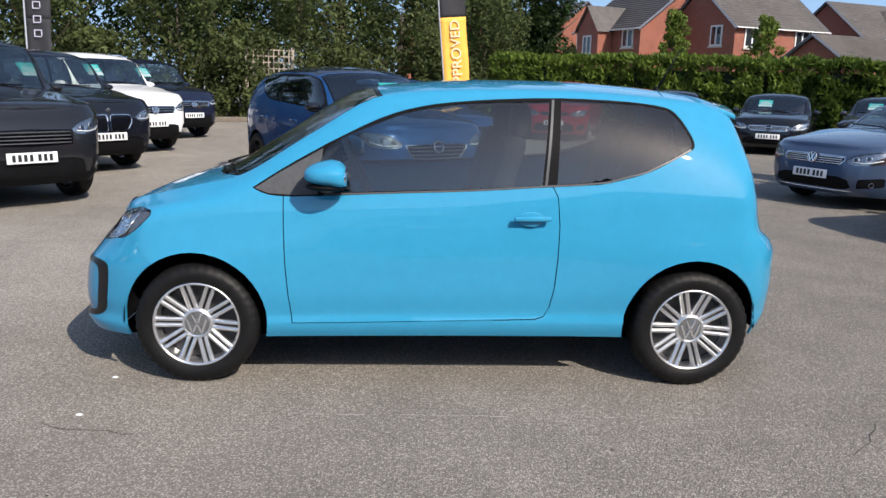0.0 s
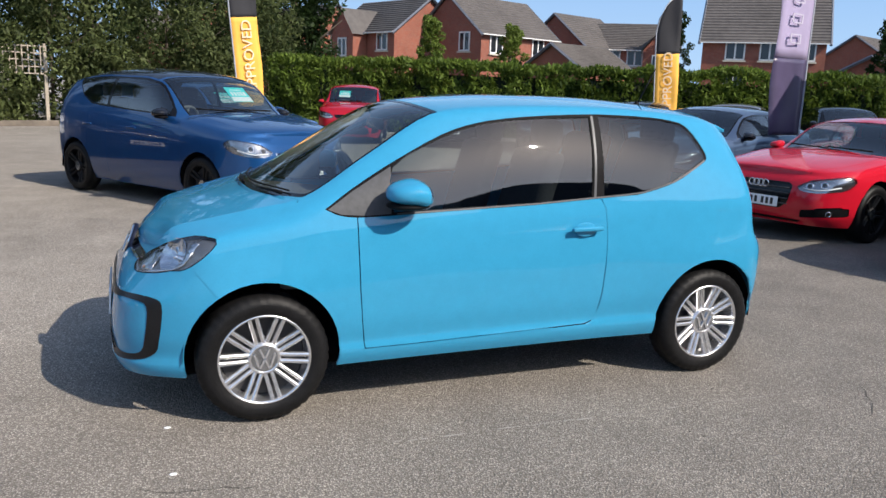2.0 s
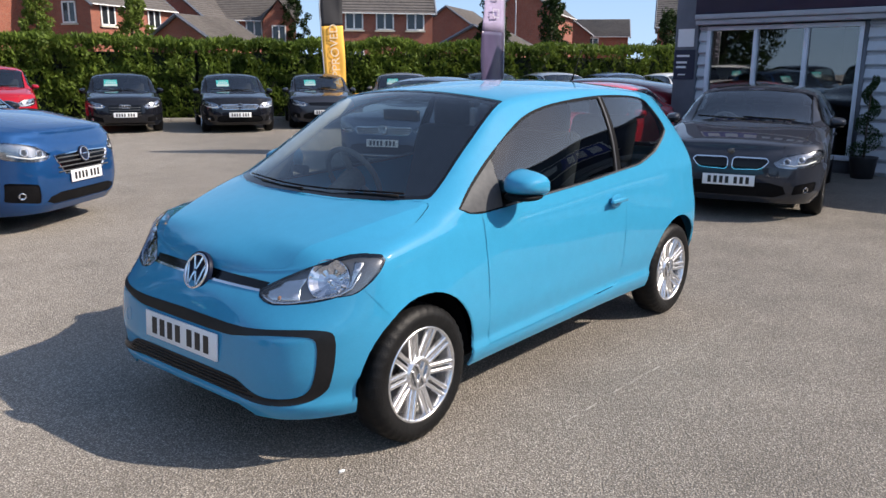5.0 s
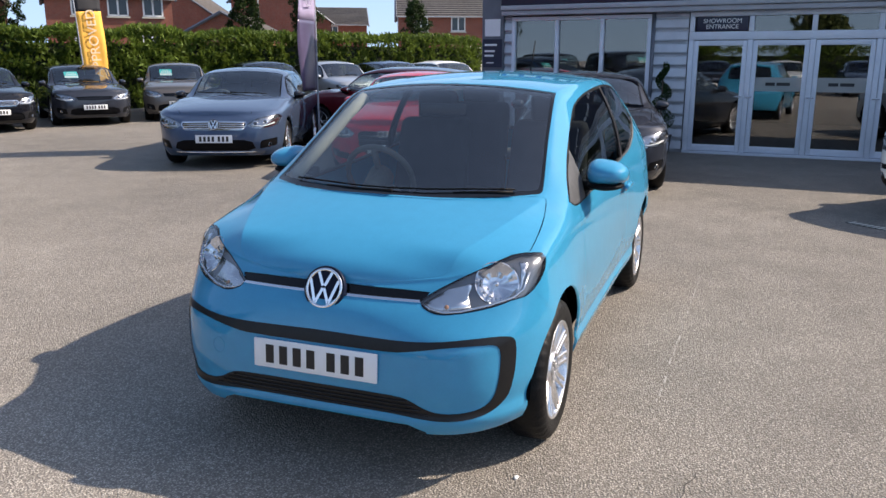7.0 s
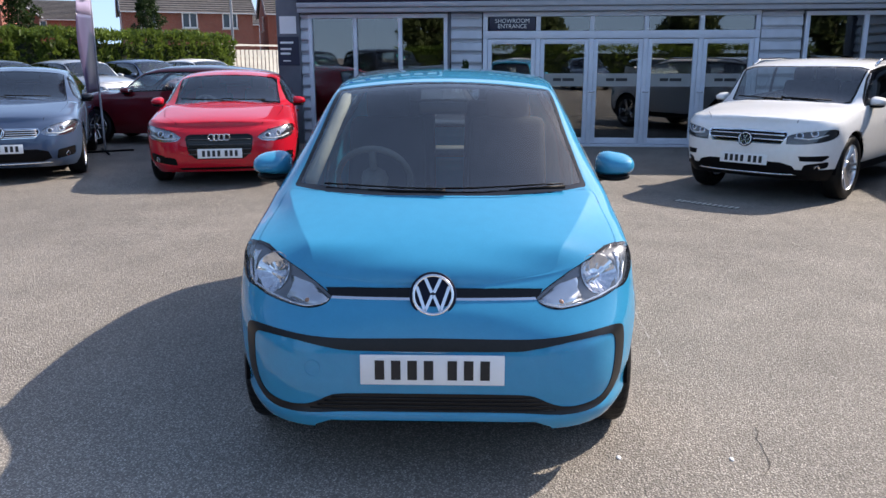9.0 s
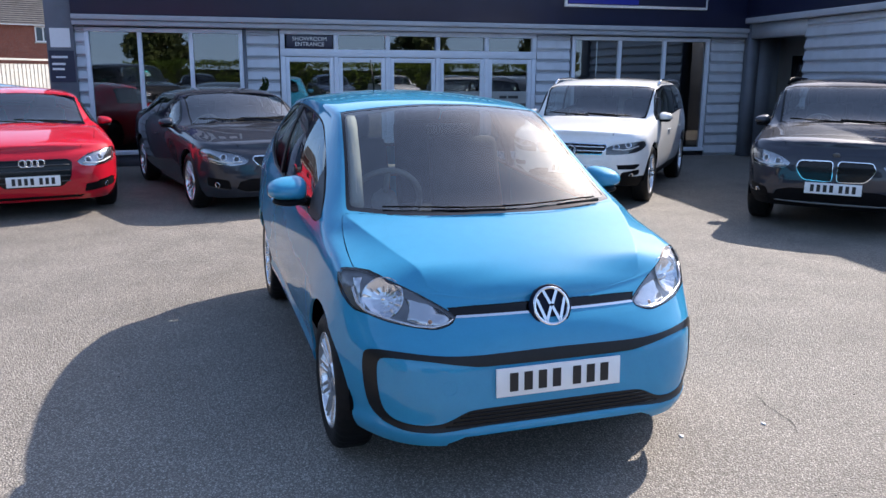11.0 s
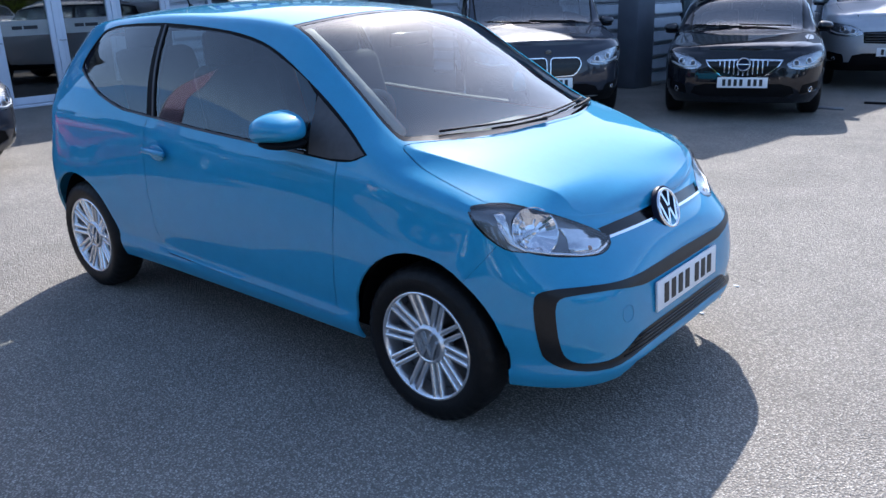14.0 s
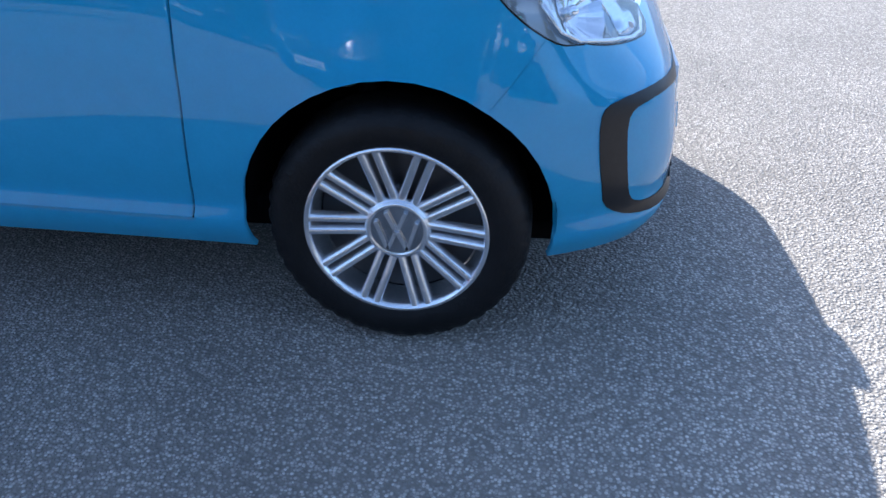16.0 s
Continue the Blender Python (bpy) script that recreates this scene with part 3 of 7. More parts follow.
def mirror_pod(parent, x, y, z, s, paint_m, k=1.0):
    """Door mirror: painted shell, black foot, glass."""
    root = new("door_mirror")
    root.parent, root.matrix_local = parent, pose(x, y * s, z)
    bm = bmesh.new()
    bmesh.ops.create_uvsphere(bm, u_segments=24, v_segments=14, radius=1.0)
    for v in bm.verts:
        p = v.co
        q = Vector((p.x, p.y, p.z))
        q.x = math.copysign(abs(p.x) ** (0.9 if p.x < 0 else 0.55), p.x)
        q.y = math.copysign(abs(p.y) ** 0.72, p.y)
        q.z = math.copysign(abs(p.z) ** 0.68, p.z)
        taper = (1 - 0.2 * q.y) * (1 - 0.22 * max(0.0, -q.x)) * (0.8 if q.z < 0 else 1.0)
        v.co = Vector((q.x * 0.122 * k if q.x < 0 else q.x * 0.074 * k, (q.y * 0.094 - 0.012) * k * s, (q.z * 0.066 * taper + 0.008 - 0.012 * q.x * (q.x > 0)) * k))
    if s < 0:
        bmesh.ops.reverse_faces(bm, faces=bm.faces)
    part("shell", bm, paint_m, root)
    bm = bmesh.new()
    bmesh.ops.create_uvsphere(bm, u_segments=20, v_segments=10, radius=1.0)
    for v in bm.verts:
        p = v.co
        v.co = Vector((p.x * 0.10 * k - 0.02, (p.y * 0.085 - 0.022) * k * s, (p.z * 0.022 - 0.043) * k))
    part("lower_shell", bm, M_BLACK, root)
    bm = bmesh.new()
    tube(bm, [(0, -0.055 * s * k, -0.04 * k), (0.01, -0.11 * s * k, -0.055 * k), (0.015, -0.16 * s * k, -0.06 * k)], [0.028 * k, 0.024 * k, 0.03 * k], 10)
    part("foot", bm, M_BLACK, root)
    bm = bmesh.new()
    lathe(bm, [(0.9, 0.05 * k), (0.86, 0.0715 * k), (0.0005, 0.0725 * k)], 28, axis="x")
    for v in bm.verts:
        v.co.y = v.co.y * 0.078 * k - 0.012 * k * s
        v.co.z = v.co.z * 0.047 * k
    part("mirror_glass", bm, M_CHROME, root)
    return root


def seat(parent, x, y, z, cloth):
    root = new("seat")
    root.parent, root.matrix_local = parent, pose(x, y, z)
    part("cushion", boxm(-0.25, 0.25, -0.24, 0.24, 0.0, 0.16, bevel=0.05), cloth, root)
    bm = boxm(-0.055, 0.055, -0.24, 0.24, 0.0, 0.62, bevel=0.045)
    for v in bm.verts:
        v.co.x += 0.2 + v.co.z * 0.28
        v.co.y *= 1 - 0.25 * max(0.0, v.co.z - 0.3)
        v.co.z += 0.1
    part("backrest", bm, cloth, root)
    bm = boxm(-0.045, 0.045, -0.13, 0.13, 0.0, 0.18, bevel=0.04)
    for v in bm.verts:
        v.co += Vector((0.405, 0, 0.7))
    part("headrest", bm, cloth, root)
    return root


def cabin(parent, xf, xr, zfloor, zbelt, half, rear=0.06, right_wheel=True):
    """Dark interior: floor pan, dashboard, wheel, seats, inner mirror."""
    part("floor_pan", boxm(xf - 0.25, xr, -half, half, zfloor - 0.06, zfloor), M_DARKWELL, parent)
    bm = boxm(xf - 0.12, xf + 0.42, -half + 0.01, half - 0.01, zbelt - 0.4, zbelt - 0.045, bevel=0.05)
    for v in bm.verts:
        if v.co.z > zbelt - 0.2:
            v.co.z += -0.05 * (v.co.x - xf) / 0.5
    part("dashboard", bm, M_DASH, parent)
    part("cowl", boxm(xf - 0.32, xf + 0.02, -half + 0.08, half - 0.08, zbelt - 0.13, zbelt - 0.09), M_DARKWELL, parent)
    part("bulkhead", boxm(xf - 0.14, xf - 0.10, -half + 0.02, half - 0.02, zfloor, zbelt - 0.14), M_DARKWELL, parent)
    part("parcel_shelf", boxm(xr - 0.5, xr - 0.04, -half * 0.8, half * 0.8, zbelt - 0.09, zbelt - 0.06), M_DASH, parent)
    sy = 0.35 * (1 if right_wheel else -1)
    bm = bmesh.new()
    ring = [(0.185 * math.cos(a), 0.185 * math.sin(a)) for a in [2 * math.pi * i / 28 for i in range(29)]]
    m = pose(xf + 0.52, sy, zbelt - 0.03, 0, 65, 0)
    tube(bm, [m @ Vector((u, v, 0)) for u, v in ring], 0.016, 8)
    for a in (0, 2.4, -2.4):
        tube(bm, [m @ Vector((0, 0, 0.0)), m @ Vector((0.18 * math.cos(a + math.pi), 0.18 * math.sin(a + math.pi), 0))], 0.018, 6)
    tube(bm, [m @ Vector((0, 0, 0.02)), m @ Vector((0, 0, -0.25))], [0.07, 0.04], 10)
    part("steering_wheel", bm, M_DASH, parent)
    zseat = zfloor + 0.16
    for y in (-0.36, 0.36):
        seat(parent, xf + 0.98, y, zseat, M_CLOTH)
    for y in (-0.33, 0.33):
        seat(parent, xf + 1.72, y, zseat + rear, M_CLOTH)


def wheel_well(parent, x, half, r, z, s):
    """Dark liner over a wheel."""
    bm = bmesh.new()
    n = 20
    a = []
    for y in (half - 0.012, half - 0.3):
        arc = [-0.05 + (math.pi + 0.1) * i / n for i in range(n + 1)]
        a.append([bm.verts.new((x + (r + 0.004) * math.cos(t), y * s, z + (r + 0.004) * math.sin(t))) for t in arc])
    for i in range(n):
        bm.faces.new((a[0][i], a[0][i + 1], a[1][i + 1], a[1][i]))
    bm.faces.new(a[1])
    part("wheel_liner", bm, M_DARKWELL, parent)


def circle(x, z, r, n=40):
    return [(x + r * math.cos(2 * math.pi * i / n), z + r * math.sin(2 * math.pi * i / n)) for i in range(n)]


# ---- the small blue hatchback ----
def small_hatchback():
    P = dict(xa=-1.40, xb=1.40, ymax=0.785, n=2.1, q=1.75, square=6.0, fade=0.17, rn=2.4, soft=2, crown=2.1, tumble=lambda x: -0.012 if x < -1.14 else 0.03 if x > -0.98 else -0.012 + 0.042 * (x + 1.14) / 0.16)
    P["f"] = (0.0, 0.06, 0.115, 0.15, 0.31, 0.55, 0.64, 0.72, 0.82, 0.93, 1.0)
    P["w"] = (0.785, 0.806, 0.813, 0.803, 0.817, 0.819, 0.817, 0.813, 0.806, 0.795, 0.778)
    P["xf"] = (-1.815, -1.83, -1.836, -1.826, -1.832, -1.82, -1.81, -1.797, -1.775, -1.727, -1.697)
    P["xr"] = (1.70, 1.73, 1.755, 1.765, 1.775, 1.772, 1.735, 1.655, 1.62, 1.605, 1.59)
    P["sill"] = lambda x: abs(x) < 0.86
    P["zs"] = curve((-1.697, -1.58, -1.4, -1.2, -1.0, -0.75, 0.0, 0.5, 1.0, 1.4, 1.62), (0.732, 0.785, 0.838, 0.878, 0.905, 0.918, 0.955, 0.985, 1.005, 1.0, 0.96))
    P["ys"] = curve((-1.85, -1.4, -1.1, -0.8, -0.4, 0.4, 0.75, 1.1, 1.4, 1.74), (0.755, 0.765, 0.772, 0.768, 0.766, 0.766, 0.77, 0.777, 0.77, 0.74))
    P["zc"] = curve((-1.697, -1.655, -1.585, -1.45, -1.3, -1.17, -0.9, -0.42, -0.2, 0.15, 0.55, 1.0, 1.2, 1.34, 1.43, 1.50, 1.55, 1.59),
                    (0.755, 0.80, 0.84, 0.896, 0.945, 0.985, 1.152, 1.42, 1.45, 1.475, 1.48, 1.462, 1.442, 1.42, 1.385, 1.28, 1.13, 0.98))
    P["yr"] = curve((-1.697, -1.59, -1.4, -1.15, -1.05, -0.7, -0.33, 0.1, 0.6, 1.0, 1.35, 1.62), (0.425, 0.468, 0.548, 0.635, 0.66, 0.612, 0.556, 0.575, 0.578, 0.562, 0.52, 0.44))
    P["zr"] = curve((-1.697, -1.655, -1.59, -1.4, -1.2, -1.03, -0.7, -0.33, 0.0, 0.5, 1.0, 1.24, 1.38, 1.46, 1.53, 1.59),
                    (0.75, 0.794, 0.834, 0.893, 0.945, 0.985, 1.178, 1.385, 1.418, 1.43, 1.41, 1.388, 1.345, 1.25, 1.10, 0.975))
    P["zb"] = curve((-1.85, -1.6, -1.3, -0.8, 0.85, 1.3, 1.7), (0.215, 0.22, 0.222, 0.235, 0.25, 0.245, 0.265))
    P["bulge"] = lambda x: 0.018 * math.exp(-((abs(x) - 1.22) / 0.42) ** 2)
    P["crisp"] = lambda x: -1.66 < x < -1.08
    S = Skin(P, nf=16, nm=44, nr=10, nl=34, ns=9, nt=12)
    side = lambda c, n: c.y > 0.35 and n.y > 0.15
    low = lambda c, n: c.y > 0.6 and c.z < 0.9
    front = lambda c, n: c.x < -1.25 and n.x < 0.0
    top = lambda c, n: n.z > 0.15 and c.z > 0.72 and c.x < -0.1
    S.cut("arch", circle(-1.207, 0.31, 0.339), "y", low)
    S.cut("arch", circle(1.193, 0.312, 0.34), "y", low)
    # side windows: black surround, then the panes
    dlo = [(-0.935, 0.952), (-0.86, 0.922), (-0.745, 0.915), (-0.3, 0.937), (0.1, 0.957), (0.46, 0.984), (0.62, 0.995), (0.74, 1.008), (0.93, 1.06), (1.06, 1.122), (1.155, 1.17),
           (1.172, 1.198), (1.155, 1.25), (1.10, 1.335), (1.04, 1.368), (0.86, 1.39), (0.5, 1.398), (0.1, 1.376), (-0.15, 1.342), (-0.35, 1.28), (-0.6, 1.155), (-0.8, 1.04)]
    S.cut("window_trim", flowing(dlo, 3, (0,)), "y", side)
    pane = [(-0.615, 0.936), (0.1, 0.969), (0.43, 0.992), (0.47, 1.383), (0.1, 1.366), (-0.13, 1.335), (-0.32, 1.279), (-0.6, 1.138)]
    S.cut("door_glass", flowing(pane, 3, (0, 2, 3)), "y", side, only=("window_trim",))
    quarter = [(0.50, 0.998), (0.62, 1.007), (0.735, 1.02), (0.925, 1.071), (1.052, 1.132), (1.146, 1.18), (1.16, 1.199), (1.145, 1.248), (1.092, 1.328), (1.035, 1.36), (0.86, 1.382), (0.525, 1.389)]
    S.cut("quarter_glass", flowing(quarter, 3, (0, 11)), "y", side, only=("window_trim",))
    S.cut("pillar_strip", [(0.44, 0.985), (0.452, 0.985), (0.492, 1.39), (0.48, 1.39)], "y", side, only=("window_trim",))
    foot = [(-0.6, 0.924), (-0.3, 0.938), (0.1, 0.958), (0.46, 0.985), (0.62, 0.996), (0.74, 1.009), (0.93, 1.061), (1.06, 1.123), (1.15, 1.169)]
    S.cut("waist_strip", foot + [(x - 0.002, z + 0.0075) for x, z in foot[::-1]], "y", side, only=("window_trim",))
    S.cut("sail", [(-0.92, 0.951), (-0.86, 0.928), (-0.745, 0.922), (-0.63, 0.928), (-0.612, 1.135), (-0.8, 1.028)], "y", side, only=("window_trim",))
    door = [(-0.792, 0.93), (-0.79, 0.80), (-0.783, 0.60), (-0.77, 0.45), (-0.752, 0.306), (-0.5, 0.31), (0.42, 0.338), (0.465, 0.352), (0.49, 0.40), (0.508, 0.5), (0.518, 0.65), (0.52, 0.8), (0.508, 0.94), (0.475, 1.0), (0.3, 1.0), (-0.4, 0.95)]
    S.panel("door", door, "y", side, gap=0.0055)
    # windscreen
    ws = [(-1.19, -0.05), (-1.178, 0.25), (-1.12, 0.48), (-1.03, 0.632), (-0.985, 0.646), (-0.7, 0.594), (-0.335, 0.538), (-0.365, 0.3), (-0.385, -0.05)]
    S.cut("screen_band", flowing(ws, 3, (0, 6, 8)), "z", top)
    wi = [(-1.155, -0.05), (-1.142, 0.25), (-1.087, 0.46), (-1.01, 0.607), (-0.965, 0.626), (-0.7, 0.579), (-0.36, 0.524), (-0.39, 0.3), (-0.41, -0.05)]
    S.cut("windscreen", flowing(wi, 3, (0, 6, 8)), "z", top, only=("screen_band",))
    # lamps, slot and bonnet
    hl = [(0.374, 0.69), (0.43, 0.726), (0.52, 0.774), (0.60, 0.81), (0.66, 0.83), (0.703, 0.839), (0.73, 0.826), (0.738, 0.79), (0.737, 0.745), (0.718, 0.706), (0.64, 0.674), (0.52, 0.653), (0.45, 0.650), (0.395, 0.667)]
    hl = flowing(hl, 3, (0,))
    S.cut("headlight_rim", hl, "x", front)
    S.cut("headlight", inset(hl, 0.0025), "x", front, only=("headlight_rim",))
    # the lens wraps round into the wing
    wrap = flowing([(-1.58, 0.69), (-1.525, 0.705), (-1.455, 0.757), (-1.402, 0.812), (-1.397, 0.83), (-1.415, 0.837), (-1.48, 0.834), (-1.58, 0.80)], 3, (0, 7))
    wing = lambda c, n: c.y > 0.6 and n.y > 0.15 and c.x < -1.38
    S.cut("headlight_rim", wrap, "y", wing, only=("body",))
    S.cut("headlight", inset(wrap, 0.003), "y", wing, only=("headlight_rim",))
    bowl = [(0.634 + 0.071 * math.cos(a), 0.752 + 0.066 * math.sin(a)) for a in [2 * math.pi * i / 28 for i in range(28)]]
    S.cut("lamp_bowl", bowl, "x", front, only=("headlight",))
    S.cut("lamp_facet", [(0.388, 0.687), (0.43, 0.713), (0.468, 0.732), (0.50, 0.738), (0.552, 0.752), (0.54, 0.715), (0.56, 0.677), (0.47, 0.659), (0.402, 0.672)], "x", front, only=("headlight",))
    S.cut("lamp_facet", [(0.69, 0.82), (0.722, 0.818), (0.731, 0.785), (0.73, 0.748), (0.714, 0.715), (0.70, 0.703), (0.712, 0.755), (0.706, 0.795)], "x", front, only=("headlight",))
    S.cut("slot", [(-0.05, 0.694), (0.385, 0.69), (0.405, 0.718), (0.3, 0.722), (-0.05, 0.728)], "x", front, only=("body",))
    S.cut("slot_trim", [(-0.05, 0.687), (0.385, 0.683), (0.385, 0.69), (-0.05, 0.694)], "x", front, only=("body",))
    bonnet = [(-1.75, -0.05), (-1.75, 0.45), (-1.60, 0.62), (-1.46, 0.70), (-1.395, 0.712), (-1.22, 0.704), (-1.07, 0.684), (-1.035, 0.66), (-1.085, 0.56), (-1.15, 0.4), (-1.19, 0.25), (-1.202, -0.05)]
    S.panel("bonnet", flowing(bonnet, 3, (0, 1, 11)), "z", lambda c, n: n.z > 0.1 and c.z > 0.728 and c.x < -0.9, gap=0.0045)
    # lower grille: black surround with the painted middle panel
    go = [(-0.05, 0.566), (0.3, 0.562), (0.45, 0.566), (0.6, 0.578), (0.685, 0.577), (0.716, 0.553), (0.718, 0.45), (0.70, 0.355), (0.66, 0.305), (0.6, 0.284), (0.5, 0.278), (0.4, 0.283), (0.3, 0.288), (-0.05, 0.288)]
    S.cut("grille", flowing(go, 3, (0, 13)), "x", front, only=("body",))
    gi = [(-0.05, 0.518), (0.3, 0.52), (0.4, 0.533), (0.52, 0.551), (0.64, 0.555), (0.675, 0.535), (0.678, 0.45), (0.665, 0.37), (0.635, 0.325), (0.58, 0.308), (0.5, 0.305), (0.44, 0.318), (0.37, 0.352), (0.3, 0.36), (-0.05, 0.362)]
    S.cut("grille_panel", flowing(gi, 3, (0, 14)), "x", front, only=("grille",))
    S.cut("chin", [(-0.05, 0.1), (0.448, 0.1), (0.438, 0.226), (0.375, 0.254), (-0.05, 0.256)], "x", front, only=("body",))
    rear = lambda c, n: c.x > 1.1 and n.x > 0.05 and c.z > 0.9
    S.cut("rear_band", [(-0.05, 1.03), (0.46, 1.03), (0.54, 1.08), (0.49, 1.31), (0.4, 1.335), (-0.05, 1.345)], "x", rear, only=("body",))
    S.cut("rear_glass", [(-0.05, 1.055), (0.43, 1.055), (0.505, 1.095), (0.46, 1.29), (0.38, 1.31), (-0.05, 1.32)], "x", rear, only=("rear_band",))
    # wing to bumper joint
    S.cut("seam", [(-1.505, 0.716), (-1.455, 0.65), (-1.40, 0.585), (-1.3985, 0.586), (-1.4535, 0.651), (-1.5035, 0.716)], "y", side, only=("body",))
    S.finish()

    car = thing("hatchback_car", pose(0, 0, 0), "bright sky-blue three-door city hatchback parked on the tarmac", "car")
    bm, nor = S.take(["body"], depth=0.012)
    part("body_shell", bm, M_BLUE, car, "sky-blue painted shell", normals=nor)
    bm, nor = S.take(["seam"], push=-0.009)
    pieces("panel_joint", bm, M_DARKWELL, car)
    bm, nor = S.take(["bonnet"], depth=0.01)
    part("bonnet", bm, M_BLUE, car, normals=nor)
    for s in (1, -1):
        bm, nor = S.take(["door"], side=s, depth=0.01)
        d = part("door", bm, M_BLUE, car, normals=nor)
        bm, nor = S.take(["window_trim"], side=s, depth=0.02, push=-0.002)
        part("window_surround", bm, M_BLACK, car, "black window surround", normals=nor)
        bm, nor = S.take(["door_glass"], side=s, push=-0.006)
        part("door_window", bm, M_GLASS, car, normals=nor)
        bm, nor = S.take(["quarter_glass"], side=s, push=-0.005)
        part("quarter_window", bm, M_TINT, car, normals=nor)
        # satin strips at the foot of the panes and on the pillar, and the grey corner before the mirror
        bm, nor = S.take(["waist_strip"], side=s, depth=0.01, push=0.003)
        part("waist_strip", bm, M_STRIP, car, normals=nor)
        bm, nor = S.take(["pillar_strip"], side=s, depth=0.01, push=0.001)
        part("pillar_strip", bm, M_STRIP, car, normals=nor)
        bm, nor = S.take(["sail"], side=s, depth=0.01, push=0.001)
        part("corner_panel", bm, M_SAIL, car, "satin grey corner panel", normals=nor)
        # recessed grip
        bm = bmesh.new()
        bmesh.ops.create_uvsphere(bm, u_segments=24, v_segments=12, radius=1.0)
        for v in bm.verts:
            v.co = Vector((0.375 + v.co.x * 0.062, s * (0.806 + v.co.y * 0.005), 0.836 + v.co.z * 0.036))
        part("handle_cup", bm, M_BLUE, d)
        bm = boxm(0.292, 0.468, -0.011, 0.011, 0.826, 0.85, bevel=0.008)
        for v in bm.verts:
            v.co.y += s * (0.822 + 0.006 * math.sin(max(0.0, min(1.0, (v.co.x - 0.292) / 0.176)) * math.pi))
            v.co.z += 0.004 * (v.co.x - 0.29) / 0.18
        part("handle", bm, M_BLUE, d)
        # headlamp: lens over reflectors
        bm, nor = S.take(["headlight_rim"], side=s, depth=0.02, push=0.001)
        lamp = part("headlight", bm, M_GLOSSBLACK, car, "clear headlight with chrome reflectors", normals=nor)
        bm, nor = S.take(["headlight", "lamp_facet", "lamp_bowl"], side=s, push=0.002)
        part("lens", bm, M_LENS, lamp, normals=nor)
        bm, nor = S.take(["headlight"], side=s, push=-0.013, depth=0.03)
        part("housing", bm, M_LAMPGREY, lamp, normals=nor)
        bm, nor = S.take(["lamp_facet"], side=s, push=-0.010, depth=0.004)
        pieces("bright_facet", bm, M_FACET, lamp)
        run = [S.at(y, z) for y, z in ((0.388, 0.68), (0.42, 0.667), (0.47, 0.657), (0.53, 0.661), (0.62, 0.680), (0.695, 0.70), (0.722, 0.724), (0.731, 0.78))]
        bm = bmesh.new()
        tube(bm, [((p - n * 0.006).x, (p - n * 0.006).y * s, (p - n * 0.006).z) for p, n in run], 0.0065, 6)
        part("bright_edge", bm, M_FACET, lamp)
        # hollow main reflector, ribbed upright, with its bulb
        p, n = S.at(0.634, 0.752)
        m = lamp_pose(p - n * 0.018, n, s)
        bm = bmesh.new()
        rings = lathe(bm, [(0.012, -0.030), (0.03, -0.027), (0.05, -0.019), (0.066, -0.008), (0.079, 0.002), (0.083, 0.004)], 40, axis="z")
        for k, ring in enumerate(rings[:-1]):
            for i, v in enumerate(ring):
                v.co.z += 0.0035 * (i // 2 % 2) * k / 4
        bm.transform(m)
        part("reflector", bm, M_REFLECT, lamp, "ribbed bright reflector bowl", smooth=False)
        bm = bmesh.new()
        lathe(bm, [(0.014, -0.032), (0.013, -0.012), (0.007, -0.004), (0.0005, -0.002)], 14, axis="z")
        bm.transform(m)
        part("bulb", bm, M_CHROME, lamp)
        p, n = S.at(0.475, 0.676)
        bm = bmesh.new()
        bmesh.ops.create_uvsphere(bm, u_segments=14, v_segments=8, radius=0.011, matrix=Matrix.Translation(((p - n * 0.016).x, (p - n * 0.016).y * s, (p - n * 0.016).z)))
        part("turn_bulb", bm, M_AMBER, lamp)
        mirror_pod(car, -0.56, 0.862, 1.02, s, M_BLUE, 1.0)
        wheel_well(car, -1.207, 0.77, 0.339, 0.31, s)
        wheel_well(car, 1.193, 0.76, 0.34, 0.312, s)
        for x in (-1.2035, 1.2035):
            wheel(car, x, s * 0.709, 0.292, 0.2015, 0.162, s)
    bm, nor = S.take(["screen_band"], depth=0.01, push=-0.002)
    part("screen_surround", bm, M_GLOSSBLACK, car, normals=nor)
    bm, nor = S.take(["windscreen"], push=-0.004)
    part("windscreen", bm, M_SCREEN, car, normals=nor)
    bm, nor = S.take(["rear_band"], push=-0.002)
    part("rear_surround", bm, M_GLOSSBLACK, car, normals=nor)
    bm, nor = S.take(["rear_glass"], push=-0.004)
    part("rear_window", bm, M_GLASS, car, normals=nor)
    bm, nor = S.take(["slot"], depth=0.02, push=-0.006)
    part("bonnet_slot", bm, M_GLOSSBLACK, car, normals=nor)
    bm, nor = S.take(["slot_trim"], depth=0.01, push=0.003)
    part("chrome_strip", bm, M_CHROME, car, normals=nor)
    bm, nor = S.take(["grille"], depth=0.03, push=0.003)
    surround = part("grille_surround", bm, M_GRILLE, car, "black plastic grille surround", normals=nor)
    # fine slats across the lower opening
    for k in range(4):
        z = 0.298 + 0.0155 * k
        w = 0.45 - 0.027 * k
        bm = bmesh.new()
        tube(bm, [(S.at(abs(y), z)[0].x - 0.005, y, z) for y in [w * i / 8 for i in range(-8, 9)]], 0.0032, 6)
        part("slat", bm, M_GLOSSBLACK, surround)
    bm, nor = S.take(["grille_panel"], depth=0.02, push=0.0)
    part("bumper_panel", bm, M_BLUE, car, normals=nor)
    bm, nor = S.take(["chin"], push=-0.03)
    part("undertray", bm, M_DARKWELL, car, normals=nor)
